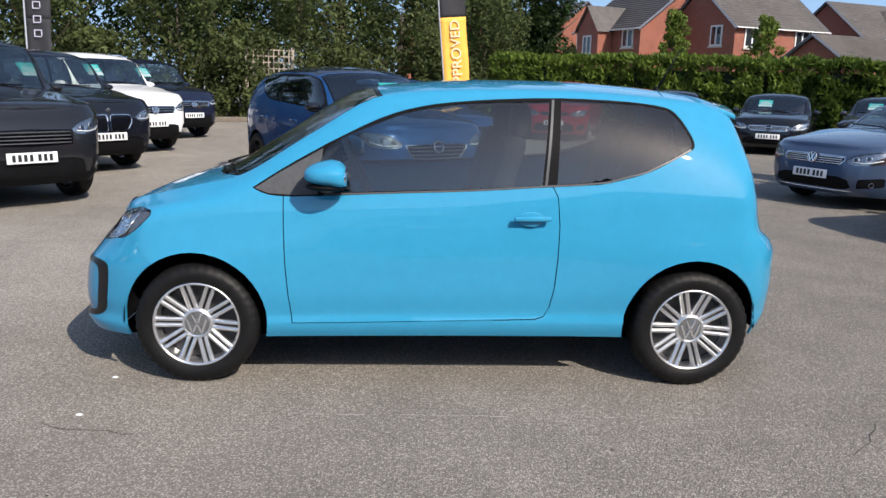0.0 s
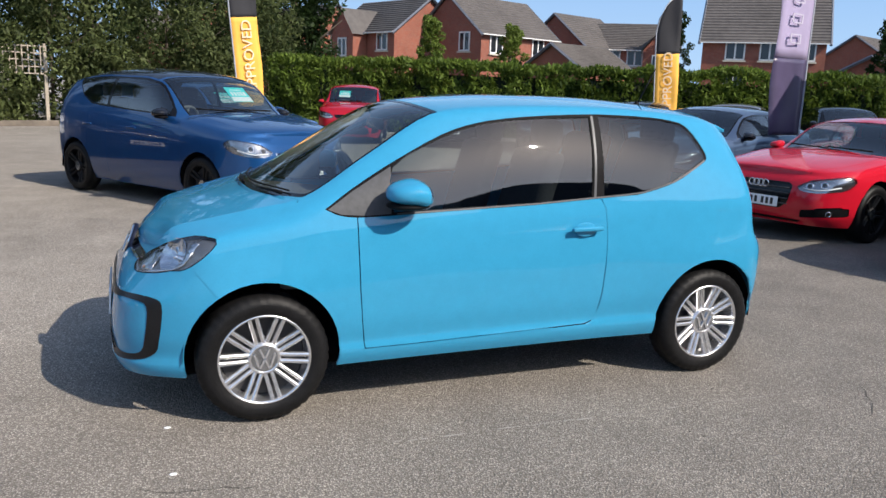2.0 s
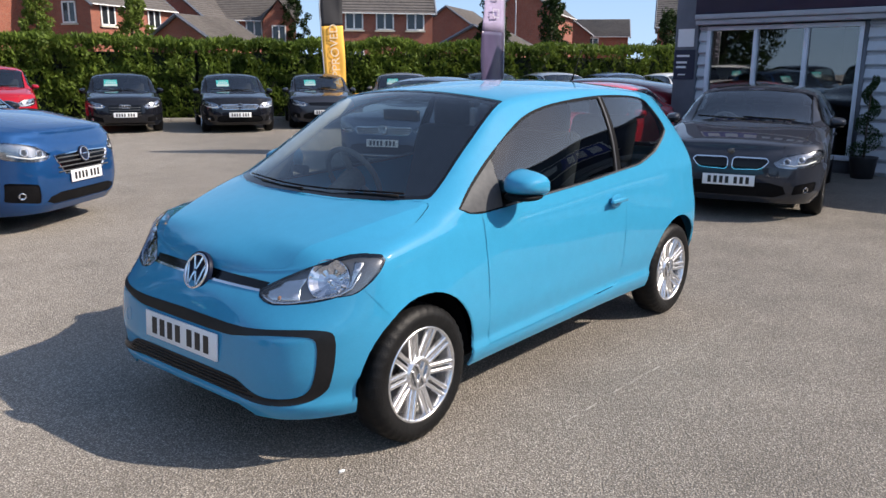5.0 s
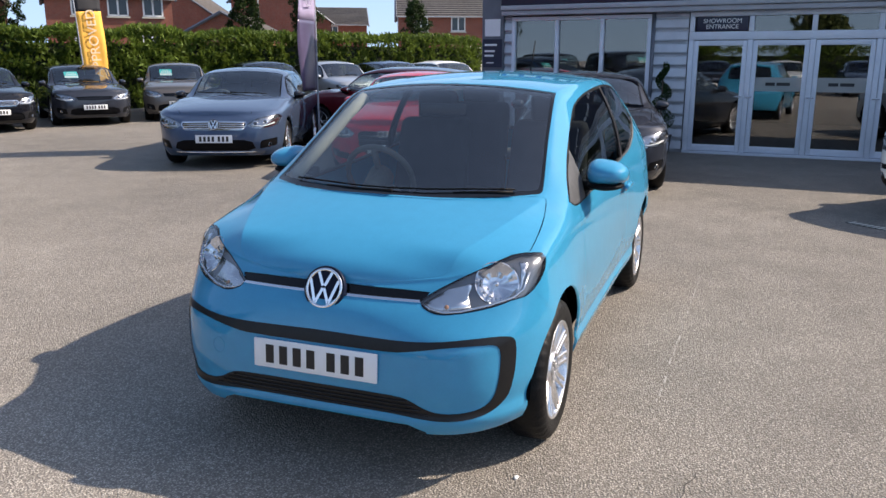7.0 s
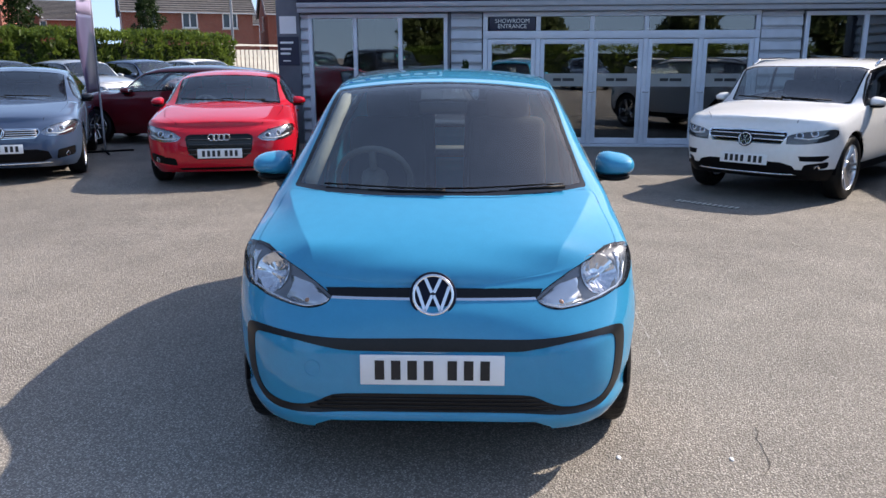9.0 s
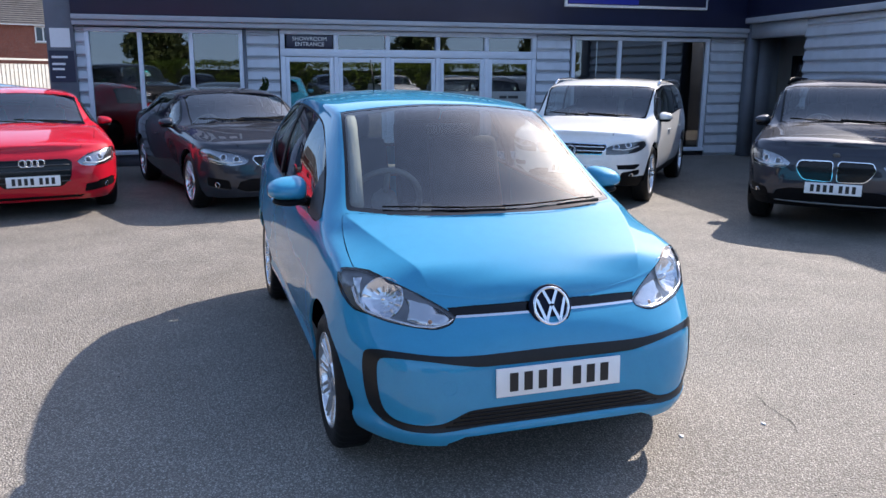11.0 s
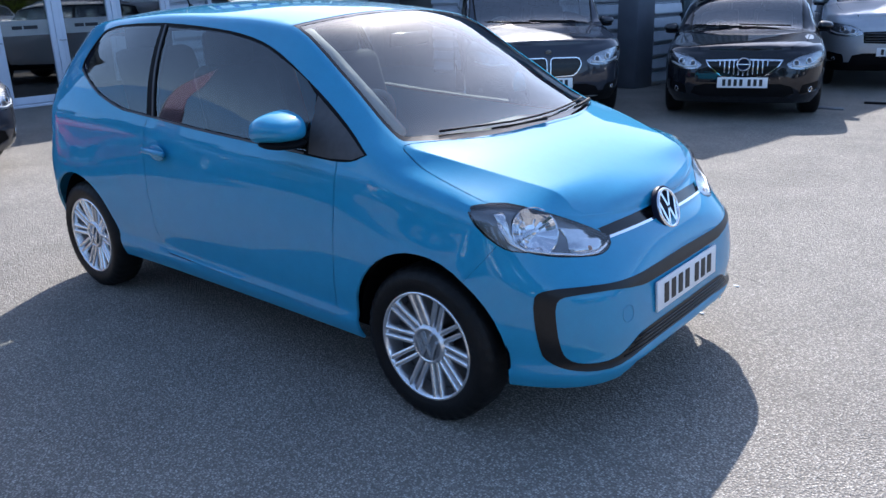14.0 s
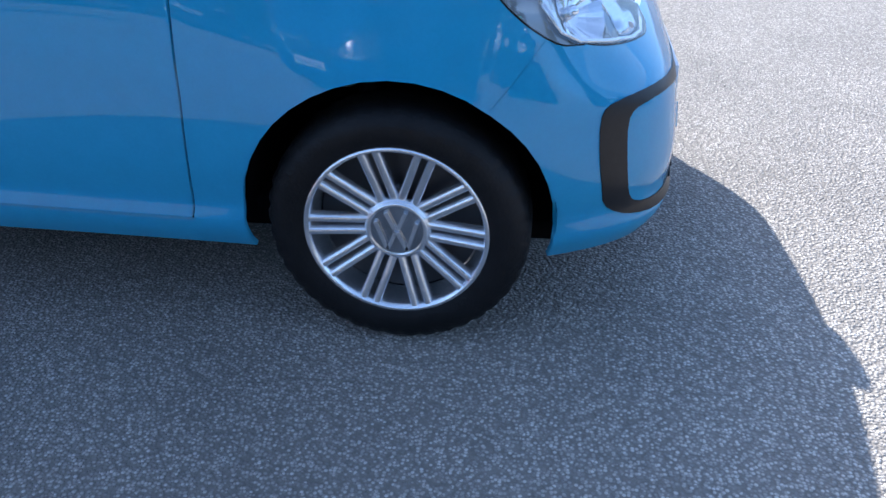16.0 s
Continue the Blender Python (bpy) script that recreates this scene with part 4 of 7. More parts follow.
    part("underside", boxm(-1.6, 1.5, -0.6, 0.6, 0.19, 0.24), M_DARKWELL, car)
    badge(car, S.at(0.001, 0.703)[0].x - 0.006, 0, 0.703, 0.078, 22)
    # round cover of the towing eye
    p, n = S.at(0.437, 0.452)
    bm = bmesh.new()
    lathe(bm, [(0.030, 0.0), (0.030, 0.0012), (0.029, 0.0012), (0.029, 0.0)], 32, axis="z")
    bm.transform(lamp_pose(p + n * 0.001, n, 1))
    part("towing_eye_cover", bm, M_BLUE, car)
    number_plate(car, S.at(0.001, 0.455)[0].x - 0.007, 0.455, 3)
    cabin(car, -1.02, 1.45, 0.32, 0.97, 0.70)
    # wipers, aerial, inner mirror
    for ys in ([0.50, 0.42, 0.3, 0.15, 0.0, -0.03], [0.0, -0.15, -0.3, -0.45, -0.54]):
        wp = new("wiper"); wp.parent = car
        base = lambda y, d: -1.158 + 0.33 * y * y + d
        bm = bmesh.new()
        tube(bm, [S.over(base(y, 0.012), y, 0.008) for y in ys], 0.004, 6)
        part("blade", bm, M_BLACK, wp)
        bm = bmesh.new()
        tube(bm, [S.over(base(y, -0.022), y, 0.014) for y in ys[2:]], [0.004, 0.005, 0.007, 0.010][-len(ys[2:]):], 6)
        part("arm", bm, M_BLACK, wp)
    for s in (1,):
        bm = bmesh.new()
        tube(bm, [S.over(x, s * y, -0.035) for x, y in ((-0.96, 0.595), (-0.75, 0.558), (-0.55, 0.527), (-0.39, 0.50))], 0.03, 8)
        part("pillar_trim", bm, M_PALE, car, "pale inner pillar trim")
    bm = bmesh.new()
    rows = [[bm.verts.new(S.over(x, y, -0.035)) for y in (-0.5, -0.25, 0, 0.25, 0.5)] for x in (-0.33, 0.0, 0.4, 0.8, 1.2)]
    for ra, rb in zip(rows, rows[1:]):
        for i in range(4):
            bm.faces.new((ra[i], ra[i + 1], rb[i + 1], rb[i]))
    part("headlining", bm, M_PALE, car, "pale headlining")
    # roof spoiler lip
    bm = bmesh.new()
    rows = []
    for y in [-0.50 + i / 16 for i in range(17)]:
        e = (y / 0.5) ** 2
        p0, p1 = S.over(1.24, y, 0.003), S.over(1.36, y, 0.005)
        p2 = p1 + Vector((0.135 - 0.06 * e, 0, -0.028))
        rows.append([bm.verts.new(q) for q in (p0, p1, p2, p2 + Vector((-0.004, 0, -0.016)), p1 - Vector((0, 0, 0.03)), p0 - Vector((0, 0, 0.02)))])
    for a, b in zip(rows, rows[1:]):
        for i in range(6):
            bm.faces.new((a[i], b[i], b[(i + 1) % 6], a[(i + 1) % 6]))
    bm.faces.new(rows[0]); bm.faces.new(rows[-1][::-1])
    bmesh.ops.recalc_face_normals(bm, faces=bm.faces)
    part("spoiler", bm, M_BLUE, car)
    bm = bmesh.new()
    tube(bm, [(1.18, 0, 1.443), (1.30, 0, 1.67)], [0.006, 0.003], 6)
    lathe(bm, [(0.02, 0.0), (0.015, 0.02), (0.006, 0.03)], 12, axis="z", centre=(1.18, 0, 1.438))
    part("aerial", bm, M_BLACK, car)
    part("inner_mirror", boxm(-0.50, -0.47, -0.12, 0.12, 1.27, 1.33, bevel=0.01), M_GLOSSBLACK, car)
    return car


small_hatchback()

# ---- ground ----
bm = bmesh.new()
R = 700
for a, b in (((-R, -R), (R, R)),):
    vs = [bm.verts.new(p) for p in ((-R, -R, 0), (R, -R, 0), (R, R, 0), (-R, R, 0))]
    bm.faces.new(vs)
tagged(link("ground", bm, M_TARMAC, smooth=False), "weathered grey tarmac forecourt with pale stones", "tarmac", kind="structure")


# ---- hazy blue distance all round, far beyond the houses ----
def haze():
    m = bpy.data.materials.new("sky_haze")
    m.use_nodes = True
    t = m.node_tree
    t.nodes.remove(t.nodes["Principled BSDF"])
    em = t.nodes.new("ShaderNodeEmission")
    co = t.nodes.new("ShaderNodeTexCoord"); sep = t.nodes.new("ShaderNodeSeparateXYZ")
    ramp = t.nodes.new("ShaderNodeValToRGB")
    e = ramp.color_ramp.elements
    e[0].color, e[1].color = (0.27, 0.40, 0.56, 1), (0.13, 0.27, 0.52, 1)
    mr = t.nodes.new("ShaderNodeMapRange"); mr.inputs[1].default_value, mr.inputs[2].default_value = 0.0, 130.0
    t.links.new(co.outputs["Object"], sep.inputs[0]); t.links.new(sep.outputs[2], mr.inputs[0])
    t.links.new(mr.outputs[0], ramp.inputs[0]); t.links.new(ramp.outputs[0], em.inputs[0])
    t.links.new(em.outputs[0], t.nodes["Material Output"].inputs[0])
    return m


bm = bmesh.new()
lathe(bm, [(640, -3), (640, 130)], 96, axis="z")
tagged(link("backdrop", bm, haze()), "pale blue summer sky low over the horizon", "sky", kind="structure")


# ---- the other parked cars ----
STYLE = {
    "hatch": dict(zc=(0, .50, .02, .575, .10, .635, .2, .675, .27, .695, .42, .955, .5, .99, .62, 1.0, .8, .955, .92, .87, .96, .74, 1, .58), belt=(.535, .635, .66, .69), base=.27, top=.425, end=.90, roof=.775),
    "saloon": dict(zc=(0, .50, .02, .565, .10, .635, .2, .68, .29, .71, .44, .96, .52, .995, .6, 1.0, .72, .945, .84, .83, .95, .78, 1, .62), belt=(.53, .645, .675, .71), base=.29, top=.445, end=.80, roof=.735),
    "suv": dict(zc=(0, .49, .012, .56, .04, .602, .12, .642, .19, .662, .245, .685, .37, .95, .44, .99, .6, 1.0, .86, .98, .945, .90, .97, .72, 1, .55), belt=(.535, .635, .655, .685), base=.245, top=.375, end=.935, roof=.85),
}


def parked_car(name, front, head, size, style, paint_m, label, face="bar", rim_m=None, card=None, rails=False, spoke="five", tint=None, plate_z=None, pod_m=None, roof_m=None, dark_lamp=False, lip=None, doors=5, rise=0.0):
    """A car whose nose's middle stands at front and looks along head. size: length, width, height."""
    L, W, H = size
    a = math.degrees(math.atan2(head[1], head[0]))
    hx, hy = math.cos(radians(a)), math.sin(radians(a))
    car = thing(name, pose(front[0] - hx * L / 2, front[1] - hy * L / 2, 0, 0, 0, a + 180), label, "car", "cars parked on the forecourt")
    st = STYLE[style]
    X = lambda f: -L / 2 + f * L
    zc_x, zc_z = st["zc"][0::2], st["zc"][1::2]
    zc = curve([X(f) for f in zc_x], [H * z for z in zc_z])
    b0, b1, b2, b3 = [H * v for v in st["belt"]]
    base, top, end = st["base"], st["top"], st["end"]
    hw = W / 2
    nose = H * zc_z[0]
    P = dict(xa=X(.12), xb=X(.86), ymax=hw * 0.955, n=2.7, q=3.2, square=6.0, rn=2.6, soft=1, crown=2.3, tumble=lambda x: -0.008 if x < X(base - .03) else 0.022)
    P["f"] = (0, .1, .35, .65, .88, 1)
    P["w"] = tuple(hw * k for k in (.90, .96, .995, 1.0, .985, .955))
    P["xf"] = tuple(X(k) for k in (.022, .008, .0, .002, .012, .028))
    P["xr"] = tuple(X(k) for k in (.985, .995, 1.0, .998, .985, .97))
    P["zs"] = curve([X(f) for f in (0, .03, .12, base, .5, .8, 1)], [nose, zc(X(.03)) - .04, max(b0 + (b1 - b0) * .55, zc(X(.12)) - .08), b1, b2, b3, b3 * .97])
    P["ys"] = curve([X(f) for f in (0, .12, .3, .7, .9, 1)], [hw * k for k in (.93, .945, .955, .955, .94, .9)])
    P["zc"] = zc
    P["yr"] = curve([X(f) for f in (0, .05, .13, base - .02, top, .6, .85, 1)], [hw * k for k in (.4, .6, .74, .80, st["roof"], st["roof"], st["roof"] * .95, .6)])
    P["zr"] = curve([X(f) for f in (0, .03, .13, base - .025, base, top - .01, .5, .65, .85, .93, 1)],
                    [nose + .005, zc(X(.03)) - .02, zc(X(.13)) - .035, zc(X(base - .025)) - .02, b1 + .02, H * (.915 if style != "suv" else .93), H * (.945 if style != "suv" else .965), H * (.945 if style != "suv" else .965), zc(X(.85)) - .05, zc(X(.93)) - .06, zc(X(1)) - .02])
    gz = .2 if style != "suv" else .27
    P["zb"] = curve([X(f) for f in (0, .1, .3, .7, 1)], [gz, gz - .02, gz, gz, gz + .07])
    S = Skin(P, nf=9, nm=26, nr=6, nl=9, ns=5, nt=6)
    r = (.325 if style != "suv" else .355) * (1 if L > 4.1 else .94)
    wx = (X(.19 if style != "saloon" else .185), X(.81 if style != "saloon" else .79))
    low = lambda c, n: c.y > hw * .7 and c.z < b1 * .98
    side = lambda c, n: c.y > hw * .45 and n.y > .15
    nosef = lambda c, n: c.x < X(.16) and n.x < 0.05
    for x in wx:
        S.cut("arch", circle(x, r, r + .055, 24), "y", low)
    # side windows
    if doors == 3:
        end -= .07
    x0, x1 = X(base - .012), X(end)
    zr, zs = P["zr"], P["zs"]
    xp = x0
    while zr(xp) - .03 < zs(xp) + .04 and xp < X(top):
        xp += .01
    n = 9
    xt0, xt1 = X(top + .002), X(end - .045)
    along = lambda p, q, k: [p + (q - p) * i / k for i in range(k + 1)]
    lower = [(x, zs(x) + .028 + rise * max(0, x - X(end - .14)) ** 2) for x in along(xp, x1, n)]
    upper = [(x, zr(x) - .034) for x in along(xt1, xt0, n)] + [(x, zr(x) - .03) for x in along(xt0, xp, 7)[1:-1]]
    S.cut("window_trim", lower + upper, "y", side)
    mid = X((base + end) / 2 + (.03 if doors == 5 else .075))
    xg = xp + .12
    lo1 = [(x, zs(x) + .046) for x in along(xg, mid - .03, 4)]
    up1 = [(x, zr(x) - .056) for x in along(mid - .05, xt0, 4)] + [(x, zr(x) - .052) for x in along(xt0, xg, 5)[1:]]
    S.cut("side_glass", lo1 + up1, "y", side, only=("window_trim",))
    xe, xu = x1 - .1, xt1 - .03
    lo2 = [(x, zs(x) + .046 + rise * max(0, x - X(end - .14)) ** 2) for x in along(mid + .03, xe, 5)]
    up2 = [(x, zr(x) - .056) for x in along(xu, mid + .01, 4)]
    S.cut("side_glass", lo2 + up2, "y", side, only=("window_trim",))
    # windscreen
    topf = lambda c, nn: nn.z > .15 and c.z > b1 * .9 and c.x < X(.6)
    xb, xt = X(base), X(top)
    yr = P["yr"]
    ws = [(xb - .04, -.05), (xb - .02, hw * .4), (xb + .04, hw * .66)] + [(x, yr(x) - .03) for x in (xb + .09, xb + (xt - xb) * .35, xb + (xt - xb) * .7, xt - .03)] + [(xt - .05, hw * .3), (xt - .06, -.05)]
    S.cut("screen_band", ws, "z", topf)
    S.cut("windscreen", inset(ws, .022), "z", topf, only=("screen_band",))
    # nose: lamps, grille, lower grille
    nz = nose
    up = H * .585 if style != "suv" else H * .635
    inner = {"bar": .50, "kidney": .46, "hex": .48, "slim": .46, "shield": .50, "shell": .52}[face]
    lc = nz * (.93 if style != "suv" else 1.0 if dark_lamp else .95)
    if dark_lamp:
        hl = flowing([(hw * .49, lc - .105), (hw * .49, lc - .02), (hw * .60, lc + .018), (hw * .78, lc + .038), (hw * .92, lc + .052), (hw * .955, lc + .03), (hw * .95, lc - .03), (hw * .88, lc - .075), (hw * .7, lc - .1)], 2, (0, 1))
    else:
        hl = flowing([(a, b + .012 * (b > lc)) for a, b in ((hw * inner, lc - .02), (hw * (inner + .13), lc + .045), (hw * .78, lc + .08), (hw * .91, lc + .10), (hw * .955, lc + .075), (hw * .955, lc + .005), (hw * .90, lc - .05), (hw * (inner + .22), lc - .078), (hw * (inner + .05), lc - .062))], 2, (0,))
    S.cut("headlight", hl, "x", nosef)
    if face == "bar":
        lo = lc - (.10 if style != "suv" else .115)
        gr = [(-.05, lo), (hw * inner - .06, lo + .005), (hw * inner - .004, lc - .035), (hw * inner - .004, lc - .005), (hw * inner - .02, lc + .022), (-.05, lc + .03)]
    elif face == "kidney" and style == "suv":
        gr = rounded([(.016, nz * .70), (hw * .32, nz * .715), (hw * .405, nz * .87), (hw * .37, nz * .975), (.018, nz * .98)], .05, 4)
    elif face == "kidney":
        gr = rounded([(.018, nz * .775), (hw * .34, nz * .79), (hw * .42, nz * .91), (hw * .39, nz * .965), (.02, nz * .97)], .05, 4)
    elif face == "hex":
        gr = rounded([(-.08, nz * .52), (hw * .30, nz * .52), (hw * .40, nz * .64), (hw * .43, nz * .90), (hw * .38, nz * .945), (-.08, nz * .945)], .03, 2)
    elif face == "shell":
        gr = [(-.05, nz * .64), (hw * .34, nz * .66), (hw * .47, nz * .83), (hw * .49, nz * .89), (-.05, nz * .905)]
    elif face == "shield":
        gr = [(-.05, nz * .68), (hw * .25, nz * .70), (hw * .42, nz * .88), (hw * .46, nz * .97), (-.05, nz * .985)]
    elif style == "suv":
        gr = [(-.05, nz * .74), (hw * .45, nz * .76), (hw * .47, nz * .93), (-.05, nz * .945)]
    else:
        gr = [(-.05, nz * .84), (hw * .40, nz * .86), (hw * .45, nz * .96), (-.05, nz * .975)]
    S.cut("grille_rim", gr, "x", nosef, only=("body",))
    S.cut("grille", inset(gr, .007 if face == "kidney" else .009), "x", nosef, only=("grille_rim",))
    lt = nz * (.6 if face != "shell" else .46)
    lg = [(-.05, gz + .06), (hw * .5, gz + .06), (hw * .62, gz + .1), (hw * .58, lt - .03), (hw * .45, lt), (-.05, lt)]
    if face != "hex":
        S.cut("lower_grille", lg, "x", nosef, only=("body",))
    if face == "hex":
        S.cut("lower_grille", rounded([(hw * .54, gz + .075), (hw * .93, gz + .11), (hw * .94, nz * .60), (hw * .56, nz * .54)], .02, 2), "x", nosef, only=("body",))
        S.cut("lower_grille", [(-.05, gz + .01), (hw * .5, gz + .01), (hw * .56, gz + .05), (-.05, gz + .055)], "x", nosef, only=("body",))
    S.cut("lower_grille", rounded([(hw * .67, gz + .085), (hw * .90, gz + .12), (hw * .91, nz * .62), (hw * .70, nz * .58)], .025, 2), "x", nosef, only=("body",))
    if dark_lamp:
        S.cut("lower_grille", [(hw * .66, nz * .63), (hw * .86, nz * .62), (hw * .91, nz * .68), (hw * .90, nz * .705), (hw * .64, nz * .70)], "x", nosef, only=("body",))
    if style == "suv":
        S.cut("cladding", [(X(-.03), gz - .15), (X(1.03), gz - .15), (X(1.03), gz + .11), (X(-.03), gz + .11)], "y", only=("body", "lower_grille"))
    # joints round the bonnet and the doors, and the roof panel
    gap = .0035
    bl = [(X(.035), hw * .55), (X(.10), hw * .74), (X(.19), hw * .80), (xb + .06, hw * .795)]
    S.cut("seam", bl + [(x, y - 2 * gap) for x, y in bl[::-1]], "z", lambda c, nn: nn.z > .1 and c.x < xb + .15 and c.z > nz, only=("body",))
    for dx, lean in ((x0 + .05, .02), (mid + .01, .0), (X(.74), -.08)):
        ln = [(dx, gz + .12), (dx + lean * .4, b1 * .62), (dx + lean, b1 + .03)]
        S.cut("seam", ln + [(x + 2 * gap, z) for x, z in ln[::-1]], "y", side, only=("body",))
    if roof_m:
        ry = hw * st["roof"]
        S.cut("roof", [(xt - .045, -.05), (xt - .02, ry * .6), (xt + .02, ry - .02), (X(.6), ry - .012), (X(.86), ry * .95), (X(.90), ry * .7), (X(.905), -.05)], "z", lambda c, nn: nn.z > .2 and c.z > H * .8, only=("body",))
    S.finish()

    bm, nor = S.take(["body"], depth=.015)
    part("body_shell", bm, paint_m, car, normals=nor)
    bm, nor = S.take(["seam"], push=-.006)
    pieces("panel_joint", bm, M_DARKWELL, car)
    if style == "suv":
        bm, nor = S.take(["cladding"], depth=.015, push=.001)
        part("lower_cladding", bm, M_BLACK, car, "black plastic lower cladding", normals=nor)
    if roof_m:
        bm, nor = S.take(["roof"], depth=.01)
        part("roof_panel", bm, roof_m, car, normals=nor)
    bm, nor = S.take(["window_trim"], depth=.01, push=-.002)
    part("window_surround", bm, M_GLOSSBLACK, car, normals=nor)
    for s in (1, -1):
        bm, nor = S.take(["side_glass"], side=s, push=-.003)
        part("side_window", bm, tint or M_CARGLASS, car, normals=nor)
        bm, nor = S.take(["headlight"], side=s, push=.002, depth=.02)
        lamp = part("headlight", bm, M_LENS, car, "clear headlight", normals=nor)
        bm, nor = S.take(["headlight"], side=s, push=-.022)
        part("housing", bm, M_LAMPDARK if dark_lamp else M_LAMPSILVER, lamp, normals=nor)
        yy = hw * (inner + .88) / 2
        for yk, zk in ((yy - .06, lc - .005), (yy + .07, lc + .018)):
            p, nn = S.at(yk, zk)
            bm = bmesh.new()
            lathe(bm, [(.004, -.004), (.026, -.001), (.03, .004), (.038, .003), (.042, -.004)], 18, axis="z")
            bm.transform(lamp_pose(p - nn * .014, nn, s))
            part("reflector", bm, M_REFLECT, lamp)
            bm = bmesh.new()
            lathe(bm, [(.028, .0), (.018, .008), (.0005, .012)], 14, axis="z")
            bm.transform(lamp_pose(p - nn * .016, nn, s))
            part("projector", bm, M_GLOSSBLACK, lamp)
        run = [S.at(hw * f, z) for f, z in ((inner + .07, lc - .035), (inner + .22, lc - .046), (.8, lc - .035), (.89, lc - .005))]
        bm = bmesh.new()
        tube(bm, [(p - nn * .008).to_tuple() if s > 0 else (p.x - nn.x * .008, -(p.y - nn.y * .008), p.z - nn.z * .008) for p, nn in run], .007, 6)
        part("light_strip", bm, M_PLATE, lamp)
        p, nn = S.at(hw * .82, (gz + nz * .54) / 2 + .05)
        bm = bmesh.new()
        lathe(bm, [(.034, -.006), (.034, -.001), (.028, .0), (.024, -.004), (.0005, -.006)], 18, axis="z")
        bm.transform(lamp_pose(p - nn * .008, nn, s))
        part("fog_lamp", bm, M_REFLECT, car)
        if face == "kidney":
            bm, nor = S.take(["grille_rim"], side=s, push=.006, depth=.02)
            g = part("grille", bm, M_CHROME, car, normals=nor)
            bm, nor = S.take(["grille"], side=s, push=-.015)
            part("grille_mesh", bm, M_GLOSSBLACK, g, normals=nor)
        mirror_pod(car, X(base + .075), hw * 1.045, b1 + .065, s, pod_m or paint_m, .9)
        for x in wx:
            wheel_well2(car, x, hw * .985, r + .055, r, s)
            wheel(car, x, s * (hw * .985 - .115), r, r * .70, .21, s, spoke, rim_m, lugs=False)
        for xx in (X(base + .2), X(base + .43)) if style != "saloon" else (X(base + .22),):
            bm = bmesh.new()
            box(bm, xx, xx + .19, s * (hw + .006) - .01, s * (hw + .006) + .012, b1 * .86, b1 * .86 + .026, bevel=.006)
            part("door_handle", bm, paint_m, car)
    if face != "kidney":
        bm, nor = S.take(["grille_rim"], push=.005, depth=.02)
        g = part("grille", bm, M_CHROME if face in ("bar", "shield", "shell") else M_GLOSSBLACK, car, normals=nor)
        bm, nor = S.take(["grille"], push=-.012)
        part("grille_mesh", bm, M_GLOSSBLACK, g, normals=nor)
        gw, g0, g1 = max(p[0] for p in gr) * .93, min(p[1] for p in gr), max(p[1] for p in gr)
        if face in ("bar", "hex", "shell") or style == "suv":
            bars = 2 if style == "suv" and face == "bar" else 4
            for k in range(bars):
                zz = g0 + (g1 - g0) * (k + 1) / (bars + 1)
                bm = bmesh.new()
                tube(bm, [tuple(Vector((S.at(abs(y), zz)[0].x - .004, y, zz))) for y in [gw * i / 5 for i in range(-5, 6)]], .007, 6)
                part("grille_bar", bm, M_CHROME if face == "bar" else M_SAIL, g)
        if face == "shield":
            for k in range(-7, 8):
                y = gw * k / 7.6
                bm = bmesh.new()
                tube(bm, [(X(0) + .01 + .05 * (y / gw) ** 2, y, g0 + .03 + .05 * abs(k / 7)), (X(0) + .025 + .05 * (y / gw) ** 2, y, g1 - .02)], .008, 6)
                part("grille_bar", bm, M_CHROME, g)
    bz = nz * (.9 if face in ("bar", "shield") else .86) if face != "shell" else nz * .86
    if face == "kidney":
        bm = bmesh.new()
        lathe(bm, [(.036, 0), (.035, .004), (.0005, .006)], 20, axis="x")
        bm.transform(pose(X(.008), 0, nz * 1.05, 0, 35, 180))
        part("badge", bm, M_SATIN, car)
    elif face == "hex":
        for k in range(4):
            bm = bmesh.new()
            tube(bm, [(X(0) - .012, (k - 1.5) * .058 + .038 * math.cos(t), nz * .9 + .038 * math.sin(t)) for t in [2 * math.pi * i / 16 for i in range(17)]], .006, 6)
            part("badge_ring", bm, M_CHROME, car)
    elif face != "slim":
        badge(car, S.at(.001, bz)[0].x - .006, 0, bz, .072, 12, M_NAVY, face == "bar" and style != "hatch")
    bm, nor = S.take(["lower_grille"], push=-.012, depth=.0)
    part("lower_grille", bm, M_BLACK, car, normals=nor)
    bm, nor = S.take(["screen_band"], push=-.002)
    part("screen_surround", bm, M_GLOSSBLACK, car, normals=nor)
    bm, nor = S.take(["windscreen"], push=-.004)
    part("windscreen", bm, M_CARGLASS, car, normals=nor)
    number_plate(car, X(0) - .012, plate_z or nz * .62, 3)
    if lip:
        bm = bmesh.new()
        tube(bm, [(S.at(hw * abs(f), gz + .045)[0].x - .004, hw * f, gz + .045 + .05 * abs(f) ** 3) for f in [k / 6 * .86 for k in range(-6, 7)]], .012, 6)
        part("bumper_strip", bm, lip, car)
    cabin(car, X(base + .03), X(.9), .36 - max(0, 1.52 - H), b1, hw * .84, rear=-.1 if style == "saloon" else 0.0)
    part("underside", boxm(X(.08), X(.95), -hw * .72, hw * .72, gz - .01, gz + .05), M_DARKWELL, car)
    sl = math.degrees(math.atan2(zc(xt) - zc(xb), xt - xb))
